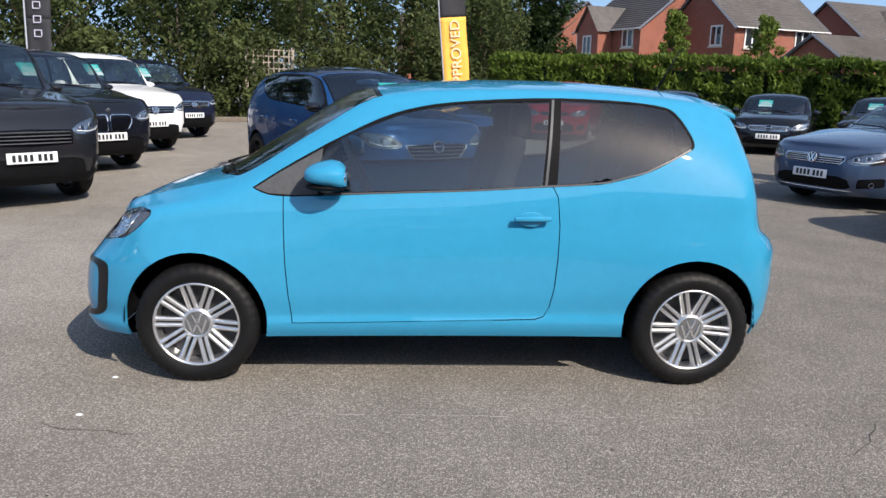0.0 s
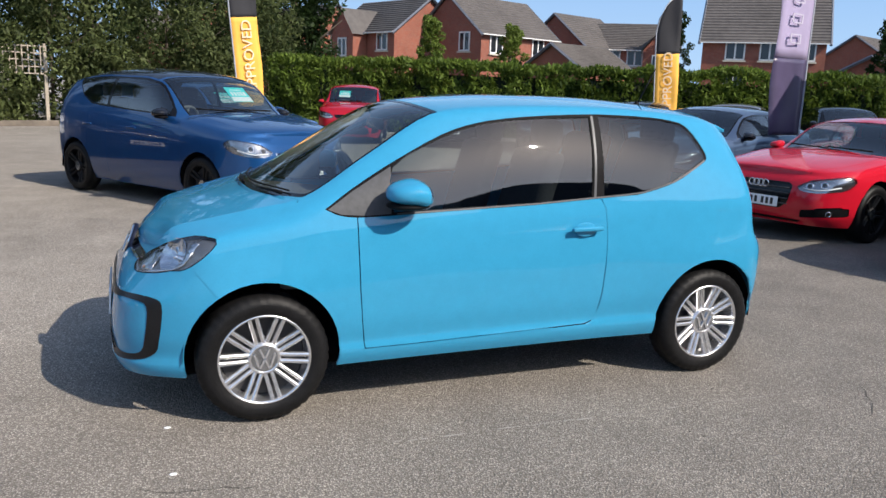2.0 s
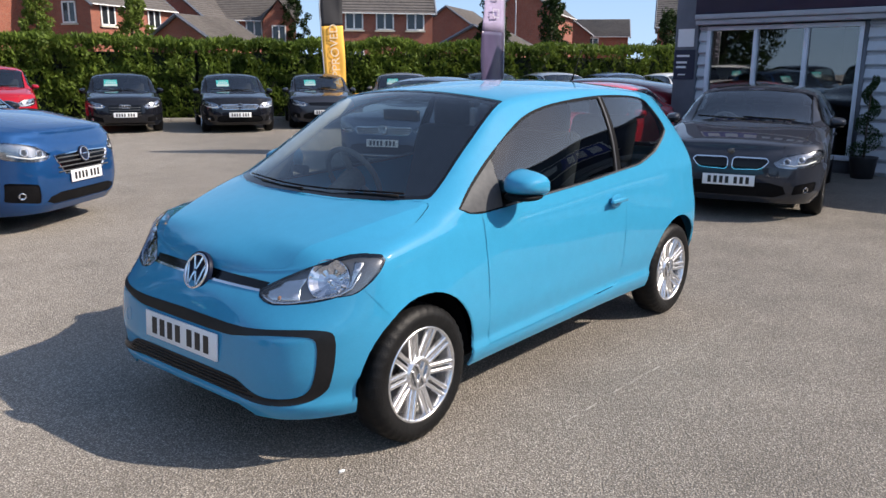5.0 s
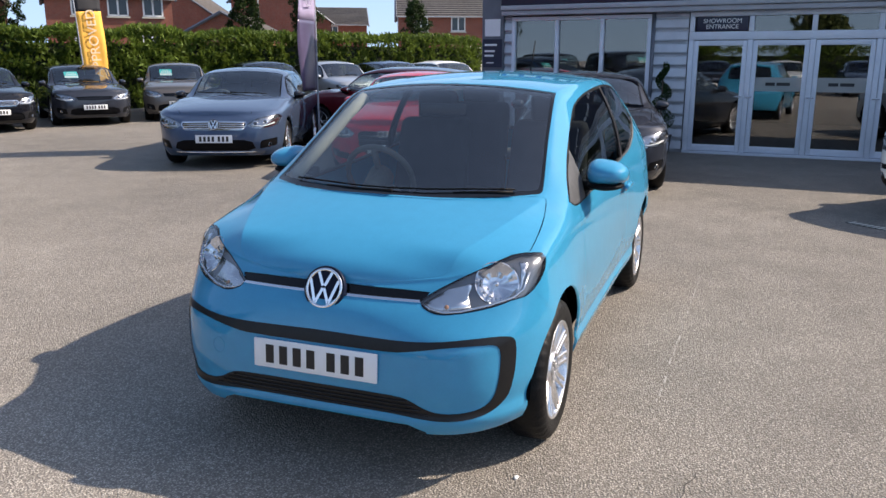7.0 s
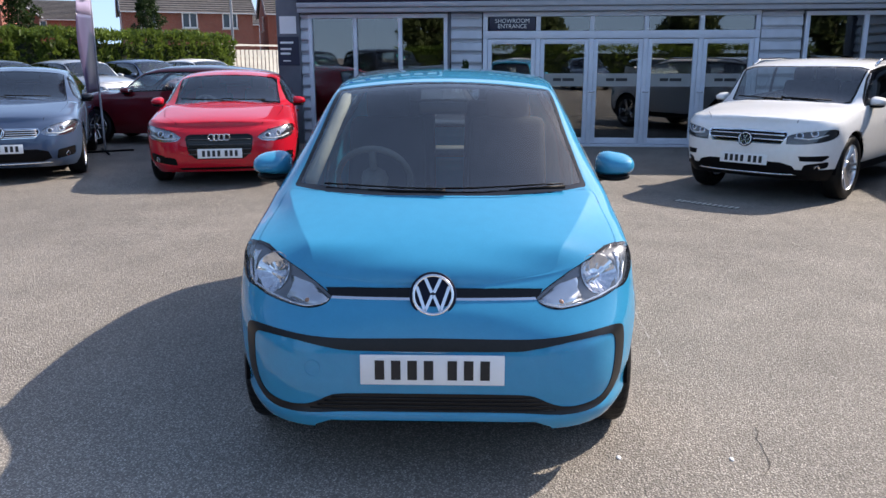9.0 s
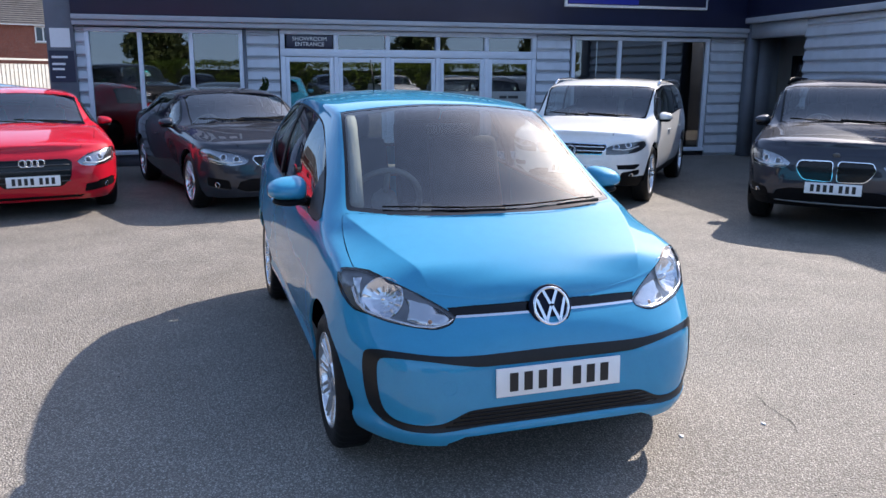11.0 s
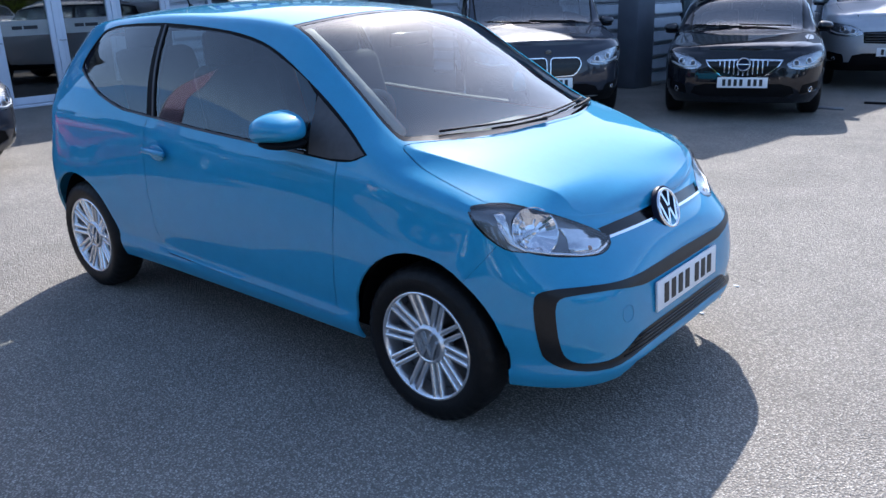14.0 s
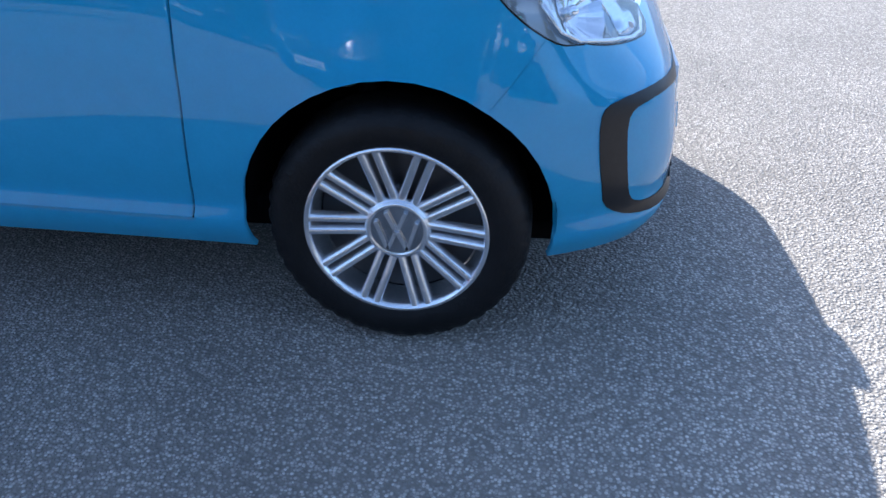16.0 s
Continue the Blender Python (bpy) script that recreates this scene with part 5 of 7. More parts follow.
    for pts in ([(-.5, .0), (-.1, .012), (.08, .02)], [(.05, .0), (.4, .012), (.6, .02)]):
        bm = bmesh.new()
        tube(bm, [(xb + .02 + d * 2 + .05 * (y / hw) ** 2, y, zc(xb) + .012 + d) for y, d in pts], .009, 5)
        part("wiper", bm, M_BLACK, car)
    if rails:
        for s in (1, -1):
            bm = bmesh.new()
            ry = hw * (st["roof"] - .03)
            tube(bm, [(X(f), s * ry, zr(X(f)) + dz) for f, dz in ((top + .04, .0), (top + .08, .036), (.6, .042), (.82, .034), (.87, .0))], .016, 8)
            part("roof_rail", bm, M_CHROME if rails == "bright" else M_BLACK, car)
    if card:
        c = new("price_card"); c.parent = car
        c.matrix_local = pose(xb + (xt - xb) * .55 + .03, card, zc(xb + (xt - xb) * .55) - .05, 0, -sl - 4, 0)
        part("sheet", boxm(-.13, .15, -.155, .155, 0, .004), M_TEALCARD, c, smooth=False)
        part("white_panel", boxm(-.125, -.04, -.15, .15, .004, .006), M_PLATE, c, smooth=False)
        for k in range(5):
            part("bar", boxm(-.015, .06, -.12 + k * .05, -.12 + k * .05 + .032, .004, .006), M_PLATE, c, smooth=False)
        part("bar", boxm(.09, .105, -.09, .09, .004, .006), M_PLATE, c, smooth=False)
    return car


def wheel_well2(parent, x, half, R, r, s):
    bm = bmesh.new()
    n = 18
    a = []
    for y in (half - .03, half - .3):
        arc = [-.1 + (math.pi + .2) * i / n for i in range(n + 1)]
        a.append([bm.verts.new((x + R * math.cos(t), y * s, r + R * math.sin(t))) for t in arc])
    for i in range(n):
        bm.faces.new((a[0][i], a[0][i + 1], a[1][i + 1], a[1][i]))
    bm.faces.new(a[1])
    part("wheel_liner", bm, M_DARKWELL, parent)


M_CARGLASS = glass("car_glass", (0.72, 0.78, 0.76), ior=1.85, dust=0.002)
M_METALBLUE = paint("metallic_blue_paint", (0.008, 0.056, 0.172), 0.35)
M_RED = paint("bright_red_paint", (0.50, 0.010, 0.025))
M_CHERRY = paint("cherry_red_paint", (0.36, 0.008, 0.02))
M_DEEPRED = paint("deep_red_paint", (0.13, 0.008, 0.014), 0.2)
M_WHITE = paint("white_paint", (0.78, 0.78, 0.77))
M_COAL = paint("coal_grey_paint", (0.016, 0.017, 0.02), 0.2)
M_NIGHT = paint("black_paint", (0.008, 0.009, 0.013))
M_GREY = paint("mineral_grey_paint", (0.032, 0.036, 0.048), 0.25)
M_STEEL = paint("steel_blue_paint", (0.062, 0.096, 0.165), 0.4)
M_BRONZE = paint("bronze_grey_paint", (0.14, 0.125, 0.115), 0.5)
M_DARKBLUE = paint("dark_navy_paint", (0.010, 0.014, 0.032), 0.2)
M_SILVER = paint("silver_paint", (0.42, 0.44, 0.47), 0.6)
M_BLACKRIM = mat("black_alloy", (0.006, 0.006, 0.007), 0.45, spec=0.25)

parked_car("hatchback_car", (0.22, 4.98), (0.53, -0.848), (4.2, 1.82, 1.63), "hatch", M_METALBLUE, "metallic blue three-door hatchback with black roof and wheels", "shell", M_BLACKRIM, card=-.28, roof_m=M_NIGHT, pod_m=M_NIGHT, doors=3, rise=.9)
parked_car("hatchback_car", (0.95, 9.0), (0.55, -0.835), (4.1, 1.76, 1.5), "hatch", M_METALBLUE, "plain blue hatchback parked behind the black-roofed one", "slim", card=.25)
parked_car("suv_car", (-4.05, 4.0), (0.75, -0.66), (4.7, 1.98, 1.85), "suv", M_COAL, "dark grey off-road car with black grille", "slim", card=.25)
parked_car("suv_car", (-4.4, 7.3), (0.8, -0.6), (4.8, 1.94, 1.79), "suv", M_NIGHT, "black off-road car with twin chrome-edged grilles", "kidney", card=.25)
parked_car("suv_car", (-4.7, 10.5), (0.8, -0.6), (4.5, 1.84, 1.82), "suv", M_WHITE, "white compact off-road car with roof rails", "bar", rails="bright", card=.25)
parked_car("suv_car", (-4.9, 14.1), (0.8, -0.6), (4.5, 1.84, 1.8), "suv", M_DARKBLUE, "dark blue compact off-road car under the trees", "bar", card=.25)
parked_car("hatchback_car", (3.8, 16.4), (-0.35, -0.94), (4.05, 1.74, 1.58), "hatch", M_CHERRY, "red small family car parked against the hedge", "slim", card=.25)
parked_car("hatchback_car", (6.2, 15.2), (-0.45, -0.89), (4.3, 1.78, 1.43), "hatch", M_NIGHT, "black hatchback with a large grille, parked against the hedge", "hex", card=.25)
parked_car("hatchback_car", (8.2, 13.45), (-0.5, -0.87), (4.3, 1.78, 1.43), "hatch", M_NIGHT, "black hatchback with a round star badge by the hedge", "bar", card=.25)
parked_car("hatchback_car", (10.5, 13.0), (-0.6, -0.8), (4.5, 1.8, 1.43), "hatch", M_GREY, "dark grey hatchback with black trim by the hedge", "slim", card=.25)
parked_car("hatchback_car", (12.4, 12.1), (-0.75, -0.66), (4.33, 1.76, 1.47), "hatch", M_BRONZE, "bronze-grey hatchback parked by the hedge", "slim", card=.25, lip=M_CHROME)
parked_car("saloon_car", (5.15, 5.66), (-0.93, -0.38), (4.8, 1.855, 1.42), "saloon", M_STEEL, "steel-blue four-door coupe with chrome grille bars", "bar", pod_m=M_NIGHT, lip=M_CHROME)
parked_car("coupe_car", (4.95, 2.85), (-0.98, -0.2), (4.63, 1.85, 1.37), "saloon", M_RED, "bright red coupe with a black single-frame grille", "hex", M_BLACKRIM, doors=3)
parked_car("hatchback_car", (10.7, 7.5), (0.0, 1.0), (4.4, 1.8, 1.41), "hatch", M_DEEPRED, "deep red hatchback parked crosswise behind the coupes", "slim")
parked_car("coupe_car", (4.75, 0.2), (-0.97, -0.22), (4.64, 1.83, 1.38), "saloon", M_GREY, "dark grey coupe with twin grilles before the showroom", "kidney", doors=3)
parked_car("suv_car", (4.28, -3.15), (-0.745, 0.667), (4.32, 1.76, 1.53), "suv", M_WHITE, "white off-road car with chrome grille and roof rails", "bar", rails="bright", dark_lamp=True, lip=M_CHROME)
parked_car("suv_car", (1.87, -4.85), (-0.66, 0.75), (4.44, 1.82, 1.57), "suv", M_GREY, "dark grey compact off-road car with twin grilles", "kidney", rails="dark", lip=M_SATIN)
parked_car("hatchback_car", (0.22, -6.18), (-0.34, 0.94), (4.25, 1.74, 1.37), "hatch", M_NIGHT, "black hatchback with a shield grille of upright bars", "shield")
parked_car("suv_car", (-0.65, -9.45), (-0.3, 0.95), (4.64, 1.89, 1.71), "suv", M_SILVER, "silver off-road car in the building's shade", "slim")
for k, (x, y, pm, nm) in enumerate(((15.6, 10.6, M_NIGHT, "black"), (17.8, 9.5, M_SILVER, "silver"), (20.0, 8.4, M_STEEL, "steel-blue"), (22.2, 7.3, M_WHITE, "white"))):
    parked_car("hatchback_car", (x, y), (-0.55, -0.84), (4.2, 1.76, 1.5), "hatch", pm, nm + " hatchback in the far row by the hedge", "bar")


# ---- the showroom ----
M_SIDING = mat("grey_cladding", (0.52, 0.555, 0.61), 0.4, 0.1, vary=0.1, scale=6, per=0.06)
M_PILLAR = mat("slate_column", (0.115, 0.128, 0.155), 0.5, vary=0.15, scale=5)
M_FASCIA = mat("navy_fascia", (0.013, 0.016, 0.045), 0.35, vary=0.15, scale=3)
M_FRAME = mat("pale_blue_frame", (0.66, 0.71, 0.79), 0.4, vary=0.05, scale=8)
M_GUTTER = mat("grey_gutter", (0.36, 0.38, 0.42), 0.45, vary=0.08, scale=8)
M_GREEN = mat("green_shutter", (0.05, 0.075, 0.085), 0.5, vary=0.15, scale=4)
M_SHOP = glass("showroom_glass", (0.42, 0.45, 0.47), ior=1.85)
M_FROST = mat("frosted_film", (0.55, 0.56, 0.55), 0.5, vary=0.1, scale=5)
M_FROST.node_tree.nodes["Principled BSDF"].inputs["Alpha"].default_value = 0.45
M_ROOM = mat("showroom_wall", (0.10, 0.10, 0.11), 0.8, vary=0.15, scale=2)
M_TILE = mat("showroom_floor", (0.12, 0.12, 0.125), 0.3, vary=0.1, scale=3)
M_SIGNBLUE = mat("sign_blue", (0.02, 0.03, 0.30), 0.35, vary=0.05, scale=4)
M_TEXT = mat("white_lettering", (0.8, 0.8, 0.8), 0.5)
M_BEIGE = mat("beige_door", (0.16, 0.15, 0.135), 0.6, vary=0.1, scale=3)
FACADE = pose(9.16, -9.4, 0, 0, 0, 85.5)
WING = pose(9.16, -9.4, 0, 0, 0, 171.5) @ Matrix.Diagonal((1, -1, 1, 1))
HIGH = 4.15


def lettering(body, size, m, parent, material):
    """Raised words in the built-in font, as a mesh."""
    c = bpy.data.curves.new("lettering", "FONT")
    c.body, c.size, c.extrude, c.align_x, c.align_y = body, size, 0.004, "CENTER", "CENTER"
    tmp = new("lettering_tmp", c)
    me = bpy.data.meshes.new_from_object(tmp.evaluated_get(bpy.context.evaluated_depsgraph_get()))
    bpy.data.objects.remove(tmp)
    me.materials.clear(); me.materials.append(material)
    ob = new("lettering", me)
    ob.parent, ob.matrix_local = parent, m
    return ob


def boards(parent, x0, x1, z0, z1, y0=0.0, pitch=0.2):
    """Horizontal cladding boards, each with a lapped lower edge."""
    z = z0
    while z < z1 - 0.02:
        t = min(z + pitch, z1)
        bm = bmesh.new()
        prof = [(y0, z + 0.0), (y0 + 0.004, z + 0.03), (y0 + 0.046, z + 0.045), (y0 + 0.052, z + 0.065), (y0 + 0.024, t - 0.016), (y0 + 0.004, t - 0.002)]
        ends = [[bm.verts.new((x, y, zz)) for y, zz in prof] for x in (x0, x1)]
        for i in range(5):
            bm.faces.new((ends[0][i], ends[0][i + 1], ends[1][i + 1], ends[1][i]))
        bm.faces.new(ends[0]); bm.faces.new(ends[1][::-1])
        bmesh.ops.recalc_face_normals(bm, faces=bm.faces)
        part("board", bm, M_SIDING, parent, smooth=False)
        z += pitch


def structure(name, m, label, category):
    return thing(name, m, label, category, kind="structure")


def shop_window(s0, s1, z0, z1, n, name):
    w = structure(name, FACADE, "tall showroom window in a pale frame", "window")
    f = 0.07
    part("window_frame", boxm(s0, s1, -0.06, 0.05, z1 - f, z1, bevel=0.006), M_FRAME, w)
    part("window_sill", boxm(s0, s1, -0.06, 0.08, z0, z0 + f, bevel=0.006), M_FRAME, w)
    for i in range(n + 1):
        x = s0 + (s1 - s0 - f) * i / n
        part("mullion", boxm(x, x + f, -0.06, 0.05, z0 + f, z1 - f, bevel=0.006), M_FRAME, w)
    for i in range(n):
        xa = s0 + (s1 - s0 - f) * i / n + f; xb = s0 + (s1 - s0 - f) * (i + 1) / n
        part("pane", boxm(xa, xb, -0.012, -0.006, z0 + f, z1 - f), M_SHOP, w, smooth=False)
    return w


wall = structure("wall_main", FACADE, "grey clad showroom wall", "wall")
for a, b in ((0.0, 0.75), (3.70, 4.36), (9.06, 9.60)):
    boards(wall, a, b, 0.0, 2.30)
part("backing", boxm(0.0, 0.75, -0.15, -0.002, 0, 2.3), M_PILLAR, wall)
part("backing", boxm(3.70, 4.36, -0.15, -0.002, 0, 2.3), M_PILLAR, wall)
part("backing", boxm(9.06, 9.60, -0.15, -0.002, 0, 2.3), M_PILLAR, wall)
part("plinth", boxm(9.66, 12.2, -0.1, 0.02, 0, 0.2), M_PILLAR, wall)
part("column", boxm(12.3, 12.72, -0.3, 0.1, 0, HIGH, bevel=0.01), M_PILLAR, wall)
boards(wall, 12.16, 12.3, 0.0, 2.3)
part("column", boxm(9.6, 9.66, -0.15, 0.06, 0, 2.3), M_PILLAR, wall)
part("gutter", boxm(0.0, 12.3, -0.1, 0.22, 2.30, 2.38, bevel=0.01), M_GUTTER, wall)
part("gutter", boxm(0.0, 12.3, -0.1, 0.26, 2.385, 2.47, bevel=0.012), M_GUTTER, wall)
part("fascia", boxm(0.0, 12.3, -0.1, 0.24, 2.475, HIGH, bevel=0.01), M_FASCIA, wall)
part("roof", boxm(-9.0, 12.9, -14.0, 0.3, HIGH + 0.004, HIGH + 0.12), M_PILLAR, wall)
part("end_wall", boxm(12.32, 12.7, -14.0, -0.302, 0, HIGH), M_PILLAR, wall)
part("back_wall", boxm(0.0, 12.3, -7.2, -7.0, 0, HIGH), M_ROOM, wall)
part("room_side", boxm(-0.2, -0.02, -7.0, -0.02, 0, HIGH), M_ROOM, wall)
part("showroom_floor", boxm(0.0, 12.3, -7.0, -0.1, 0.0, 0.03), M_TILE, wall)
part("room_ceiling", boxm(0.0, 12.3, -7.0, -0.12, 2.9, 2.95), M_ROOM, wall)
shop_window(9.66, 12.16, 0.2, 2.28, 3, "window_1")
shop_window(0.78, 3.66, 0.1, 2.28, 3, "window_2")

doors = structure("door_1", FACADE, "glazed folding entrance doors in pale blue frames", "doors")
s0, s1 = 4.38, 9.04
part("frame", boxm(s0, s1, -0.06, 0.06, 2.22, 2.296, bevel=0.006), M_FRAME, doors)
part("frame", boxm(s0, s1, -0.06, 0.06, 1.85, 1.98, bevel=0.006), M_FRAME, doors)
part("threshold", boxm(s0, s1, -0.08, 0.10, 0.0, 0.04, bevel=0.006), M_FRAME, doors)
for i in range(6):
    x = s0 + (s1 - s0 - 0.08) * i / 5
    part("post", boxm(x, x + 0.08, -0.058, 0.062, 0.042, 1.848, bevel=0.006), M_FRAME, doors)
    part("post", boxm(x, x + 0.08, -0.058, 0.062, 1.982, 2.218, bevel=0.006), M_FRAME, doors)
for i in range(5):
    xa = s0 + (s1 - s0 - 0.08) * i / 5 + 0.084; xb = s0 + (s1 - s0 - 0.08) * (i + 1) / 5 - 0.004
    leaf = new("leaf"); leaf.parent = doors
    for nm, q in (("stile", (xa, xa + 0.07, 0.05, 1.84)), ("stile", (xb - 0.07, xb, 0.05, 1.84)), ("rail", (xa + 0.07, xb - 0.07, 0.05, 0.15)), ("rail", (xa + 0.07, xb - 0.07, 1.76, 1.84))):
        part(nm, boxm(q[0], q[1], -0.03, 0.045, q[2], q[3], bevel=0.005), M_FRAME, leaf)
    part("pane", boxm(xa + 0.07, xb - 0.07, -0.006, 0.0, 0.15, 1.76), M_SHOP, leaf, smooth=False)
    bm = bmesh.new()
    hx = xa + 0.035 if i == 4 else xb - 0.035
    tube(bm, [(hx, 0.06, 0.95), (hx, 0.09, 0.95), (hx + 0.1, 0.09, 0.95)], 0.01, 8)
    part("door_handle", bm, M_CHROME, leaf)
    if i < 4:
        part("transom_pane", boxm(xa, xb, -0.006, 0.0, 1.985, 2.215), M_SHOP, doors, smooth=False)
    if i < 4:
        part("frosted_band", boxm(xa + 0.07, xb - 0.07, 0.002, 0.004, 1.04, 1.26), M_FROST, leaf, smooth=False)
        for q0, q1 in ((0.28, 0.52), (0.55, 0.72)):
            part("logo_bar", boxm(xa + (xb - xa) * q0, xa + (xb - xa) * q1, 0.005, 0.007, 1.13, 1.18), M_INK, leaf, smooth=False)
sign = thing("entrance_sign", FACADE, "dark sign with white capitals over the entrance", "sign")
part("board", boxm(8.14, 8.93, -0.02, 0.05, 1.99, 2.215, bevel=0.004), M_FASCIA, sign)
for txt, z in (("SHOWROOM", 2.145), ("ENTRANCE", 2.055)):
    lettering(txt, 0.098, pose(8.535, 0.052, z, 90, 0, 180), sign, M_TEXT)


def lit_sign(m, w, h, label):
    g = thing("logo_sign", m, label, "sign")
    part("panel", boxm(-w / 2, w / 2, 0.0, 0.06, 0, h, bevel=0.02), M_TEXT, g)
    part("face", boxm(-w / 2 + 0.05, w / 2 - 0.05, 0.06, 0.075, 0.05, h - 0.05, bevel=0.006), M_FASCIA, g)
    part("blue_block", boxm(0.0, w / 2 - 0.06, 0.075, 0.085, 0.06, h - 0.06, bevel=0.004), M_SIGNBLUE, g)
    for k in range(3):
        part("bar", boxm(w / 2 - 0.45 - k * 0.4, w / 2 - 0.18 - k * 0.4, 0.085, 0.092, 0.2, h - 0.2), M_TEXT, g, smooth=False)
    for k in range(4):
        part("bar", boxm(-0.3 - k * 0.28, -0.12 - k * 0.28, 0.075, 0.082, 0.28, h - 0.25), M_TEXT, g, smooth=False)
    return g


lit_sign(FACADE @ pose(2.5, 0.245, 2.78), 2.9, 0.85, "navy and blue company sign with a white border")
lit_sign(FACADE @ pose(11.0, 0.245, 2.78), 2.5, 0.85, "navy and blue company sign with a white border")
words = thing("fascia_lettering", FACADE, "row of white lettering on the navy fascia", "lettering")
rng = random.Random(4)
x = 8.8
for grp in (5, 6, 0, 10):
    for k in range(grp):
        part("bar", boxm(x - 0.11, x, 0.241, 0.25, 2.93, 3.06), M_TEXT, words, smooth=False)
        x -= 0.165
    x -= 0.14
# notices on the column
notice = thing("wall_notice", FACADE, "white notice and navy direction board by the window", "sign")
part("white_notice", boxm(12.36, 12.66, 0.10, 0.112, 1.95, 2.25), M_PLATE, notice, smooth=False)
part("navy_notice", boxm(12.32, 12.70, 0.10, 0.112, 1.40, 1.90), M_FASCIA, notice, smooth=False)
for z, a in ((1.78, 0.24), (1.67, 0.2), (1.59, 0.18)):
    part("bar", boxm(12.66 - a, 12.66, 0.112, 0.116, z, z + 0.035), M_TEXT, notice, smooth=False)
bm = bmesh.new()
strip(bm, (12.62, 1.48), (12.48, 1.48), 0.01, 0.004, pose(0, 0.113, 0, 90, 0, 0) @ Matrix.Diagonal((1, 1, -1, 1)))
part("arrow", bm, M_TEXT, notice, smooth=False)

# wing
wing = structure("wall_wing", WING, "grey clad side wing in shade", "wall")
LW = 6.34
boards(wing, 2.05, LW, 0.0, 2.55, 0.0, 0.2)
part("backing", boxm(2.0, LW, -0.2, -0.002, 0, HIGH), M_PILLAR, wing)
part("lintel", boxm(0.25, 2.05, -0.15, 0.05, 2.28, 2.55), M_GUTTER, wing)
part("corner_post", boxm(0.12, 0.32, -0.15, 0.06, 0, 2.55), M_PILLAR, wing)
part("recess_roof", boxm(0.3, 2.05, -0.62, -0.1, 2.3, 2.36), M_PILLAR, wing)
part("recess_side", boxm(0.2, 0.3, -0.62, -0.1, 0, 2.36), M_PILLAR, wing)
part("recess_back", boxm(0.3, 2.05, -0.62, -0.6, 0, 2.3), M_BEIGE, wing)
part("recess_window", boxm(0.75, 1.1, -0.6, -0.59, 1.35, 1.95), M_GLOSSBLACK, wing)
part("gutter", boxm(0.1, LW, -0.1, 0.16, 2.555, 2.66, bevel=0.01), M_GUTTER, wing)
part("fascia", boxm(0.26, LW, -0.1, 0.14, 2.665, HIGH, bevel=0.01), M_FASCIA, wing)
part("end_column", boxm(LW + 0.002, LW + 0.36, -0.3, 0.12, 0, HIGH, bevel=0.01), M_PILLAR, wing)
x = 3.2
for k in range(10):
    part("lettering_bar", boxm(x, x + 0.11, 0.141, 0.15, 2.82, 2.98), M_TEXT, wing, smooth=False)
    x += 0.165
RETURN = WING @ pose(LW + 0.3, -0.3, 0, 0, 0, -90)
back = structure("wall_return", RETURN, "clad return wall with a corrugated green shutter", "wall")
boards(back, 0.02, 0.75, 0.0, 3.2)
boards(back, 2.9, 9.5, 0.0, 3.2)
part("backing", boxm(0.0, 9.6, -0.25, -0.03, 0, HIGH), M_PILLAR, back)
bm = bmesh.new()
n = 34
cols = [[bm.verts.new((0.8 + 2.05 * i / n, 0.03 + (0.035 if (i // 2) % 2 else 0.0), z)) for z in (0.0, 3.2)] for i in range(n + 1)]
for a, b in zip(cols, cols[1:]):
    bm.faces.new((a[0], a[1], b[1], b[0]))
part("shutter", bm, M_GREEN, back, "corrugated green shutter", smooth=False)
part("fascia", boxm(0.0, 9.6, -0.02, 0.1, 3.205, HIGH), M_FASCIA, back)
part("column", boxm(4.6, 4.95, 0.05, 0.14, 0, 3.2), M_PILLAR, back)


# ---- planting ----
def leaf_mat(name, dark, light, rough=0.55):
    m = mat(name, light, rough, vary=0.25, second=dark, scale=1.5, island=0.35)
    b = m.node_tree.nodes["Principled BSDF"]
    b.inputs["Specular IOR Level"].default_value = 0.12
    tr = m.node_tree.nodes.new("ShaderNodeBsdfTranslucent")
    tr.inputs[0].default_value = (*[min(1, c * 1.3) for c in light], 1)
    mx = m.node_tree.nodes.new("ShaderNodeMixShader"); mx.inputs[0].default_value = 0.25
    t = m.node_tree
    t.links.new(b.outputs[0], mx.inputs[1]); t.links.new(tr.outputs[0], mx.inputs[2])
    t.links.new(mx.outputs[0], t.nodes["Material Output"].inputs[0])
    return m


M_HEDGE = leaf_mat("hedge_leaf", (0.015, 0.034, 0.006), (0.136, 0.195, 0.033))
M_LEAF = leaf_mat("tree_leaf", (0.005, 0.012, 0.004), (0.03, 0.055, 0.014))
M_SHRUB = leaf_mat("shrub_leaf", (0.006, 0.014, 0.004), (0.12, 0.145, 0.053))
M_YOUNG = leaf_mat("young_leaf", (0.04, 0.075, 0.015), (0.16, 0.21, 0.04))
# near-black green: the shade deep inside the hedge, put into the colour
M_HEDGE_SHADE = mat("hedge_inner_shade", (0.012, 0.02, 0.008), 0.9, vary=0.4, scale=6)
M_BARK = mat("bark", (0.09, 0.07, 0.05), 0.9, vary=0.3, scale=20, bump=0.6, bscale=30)


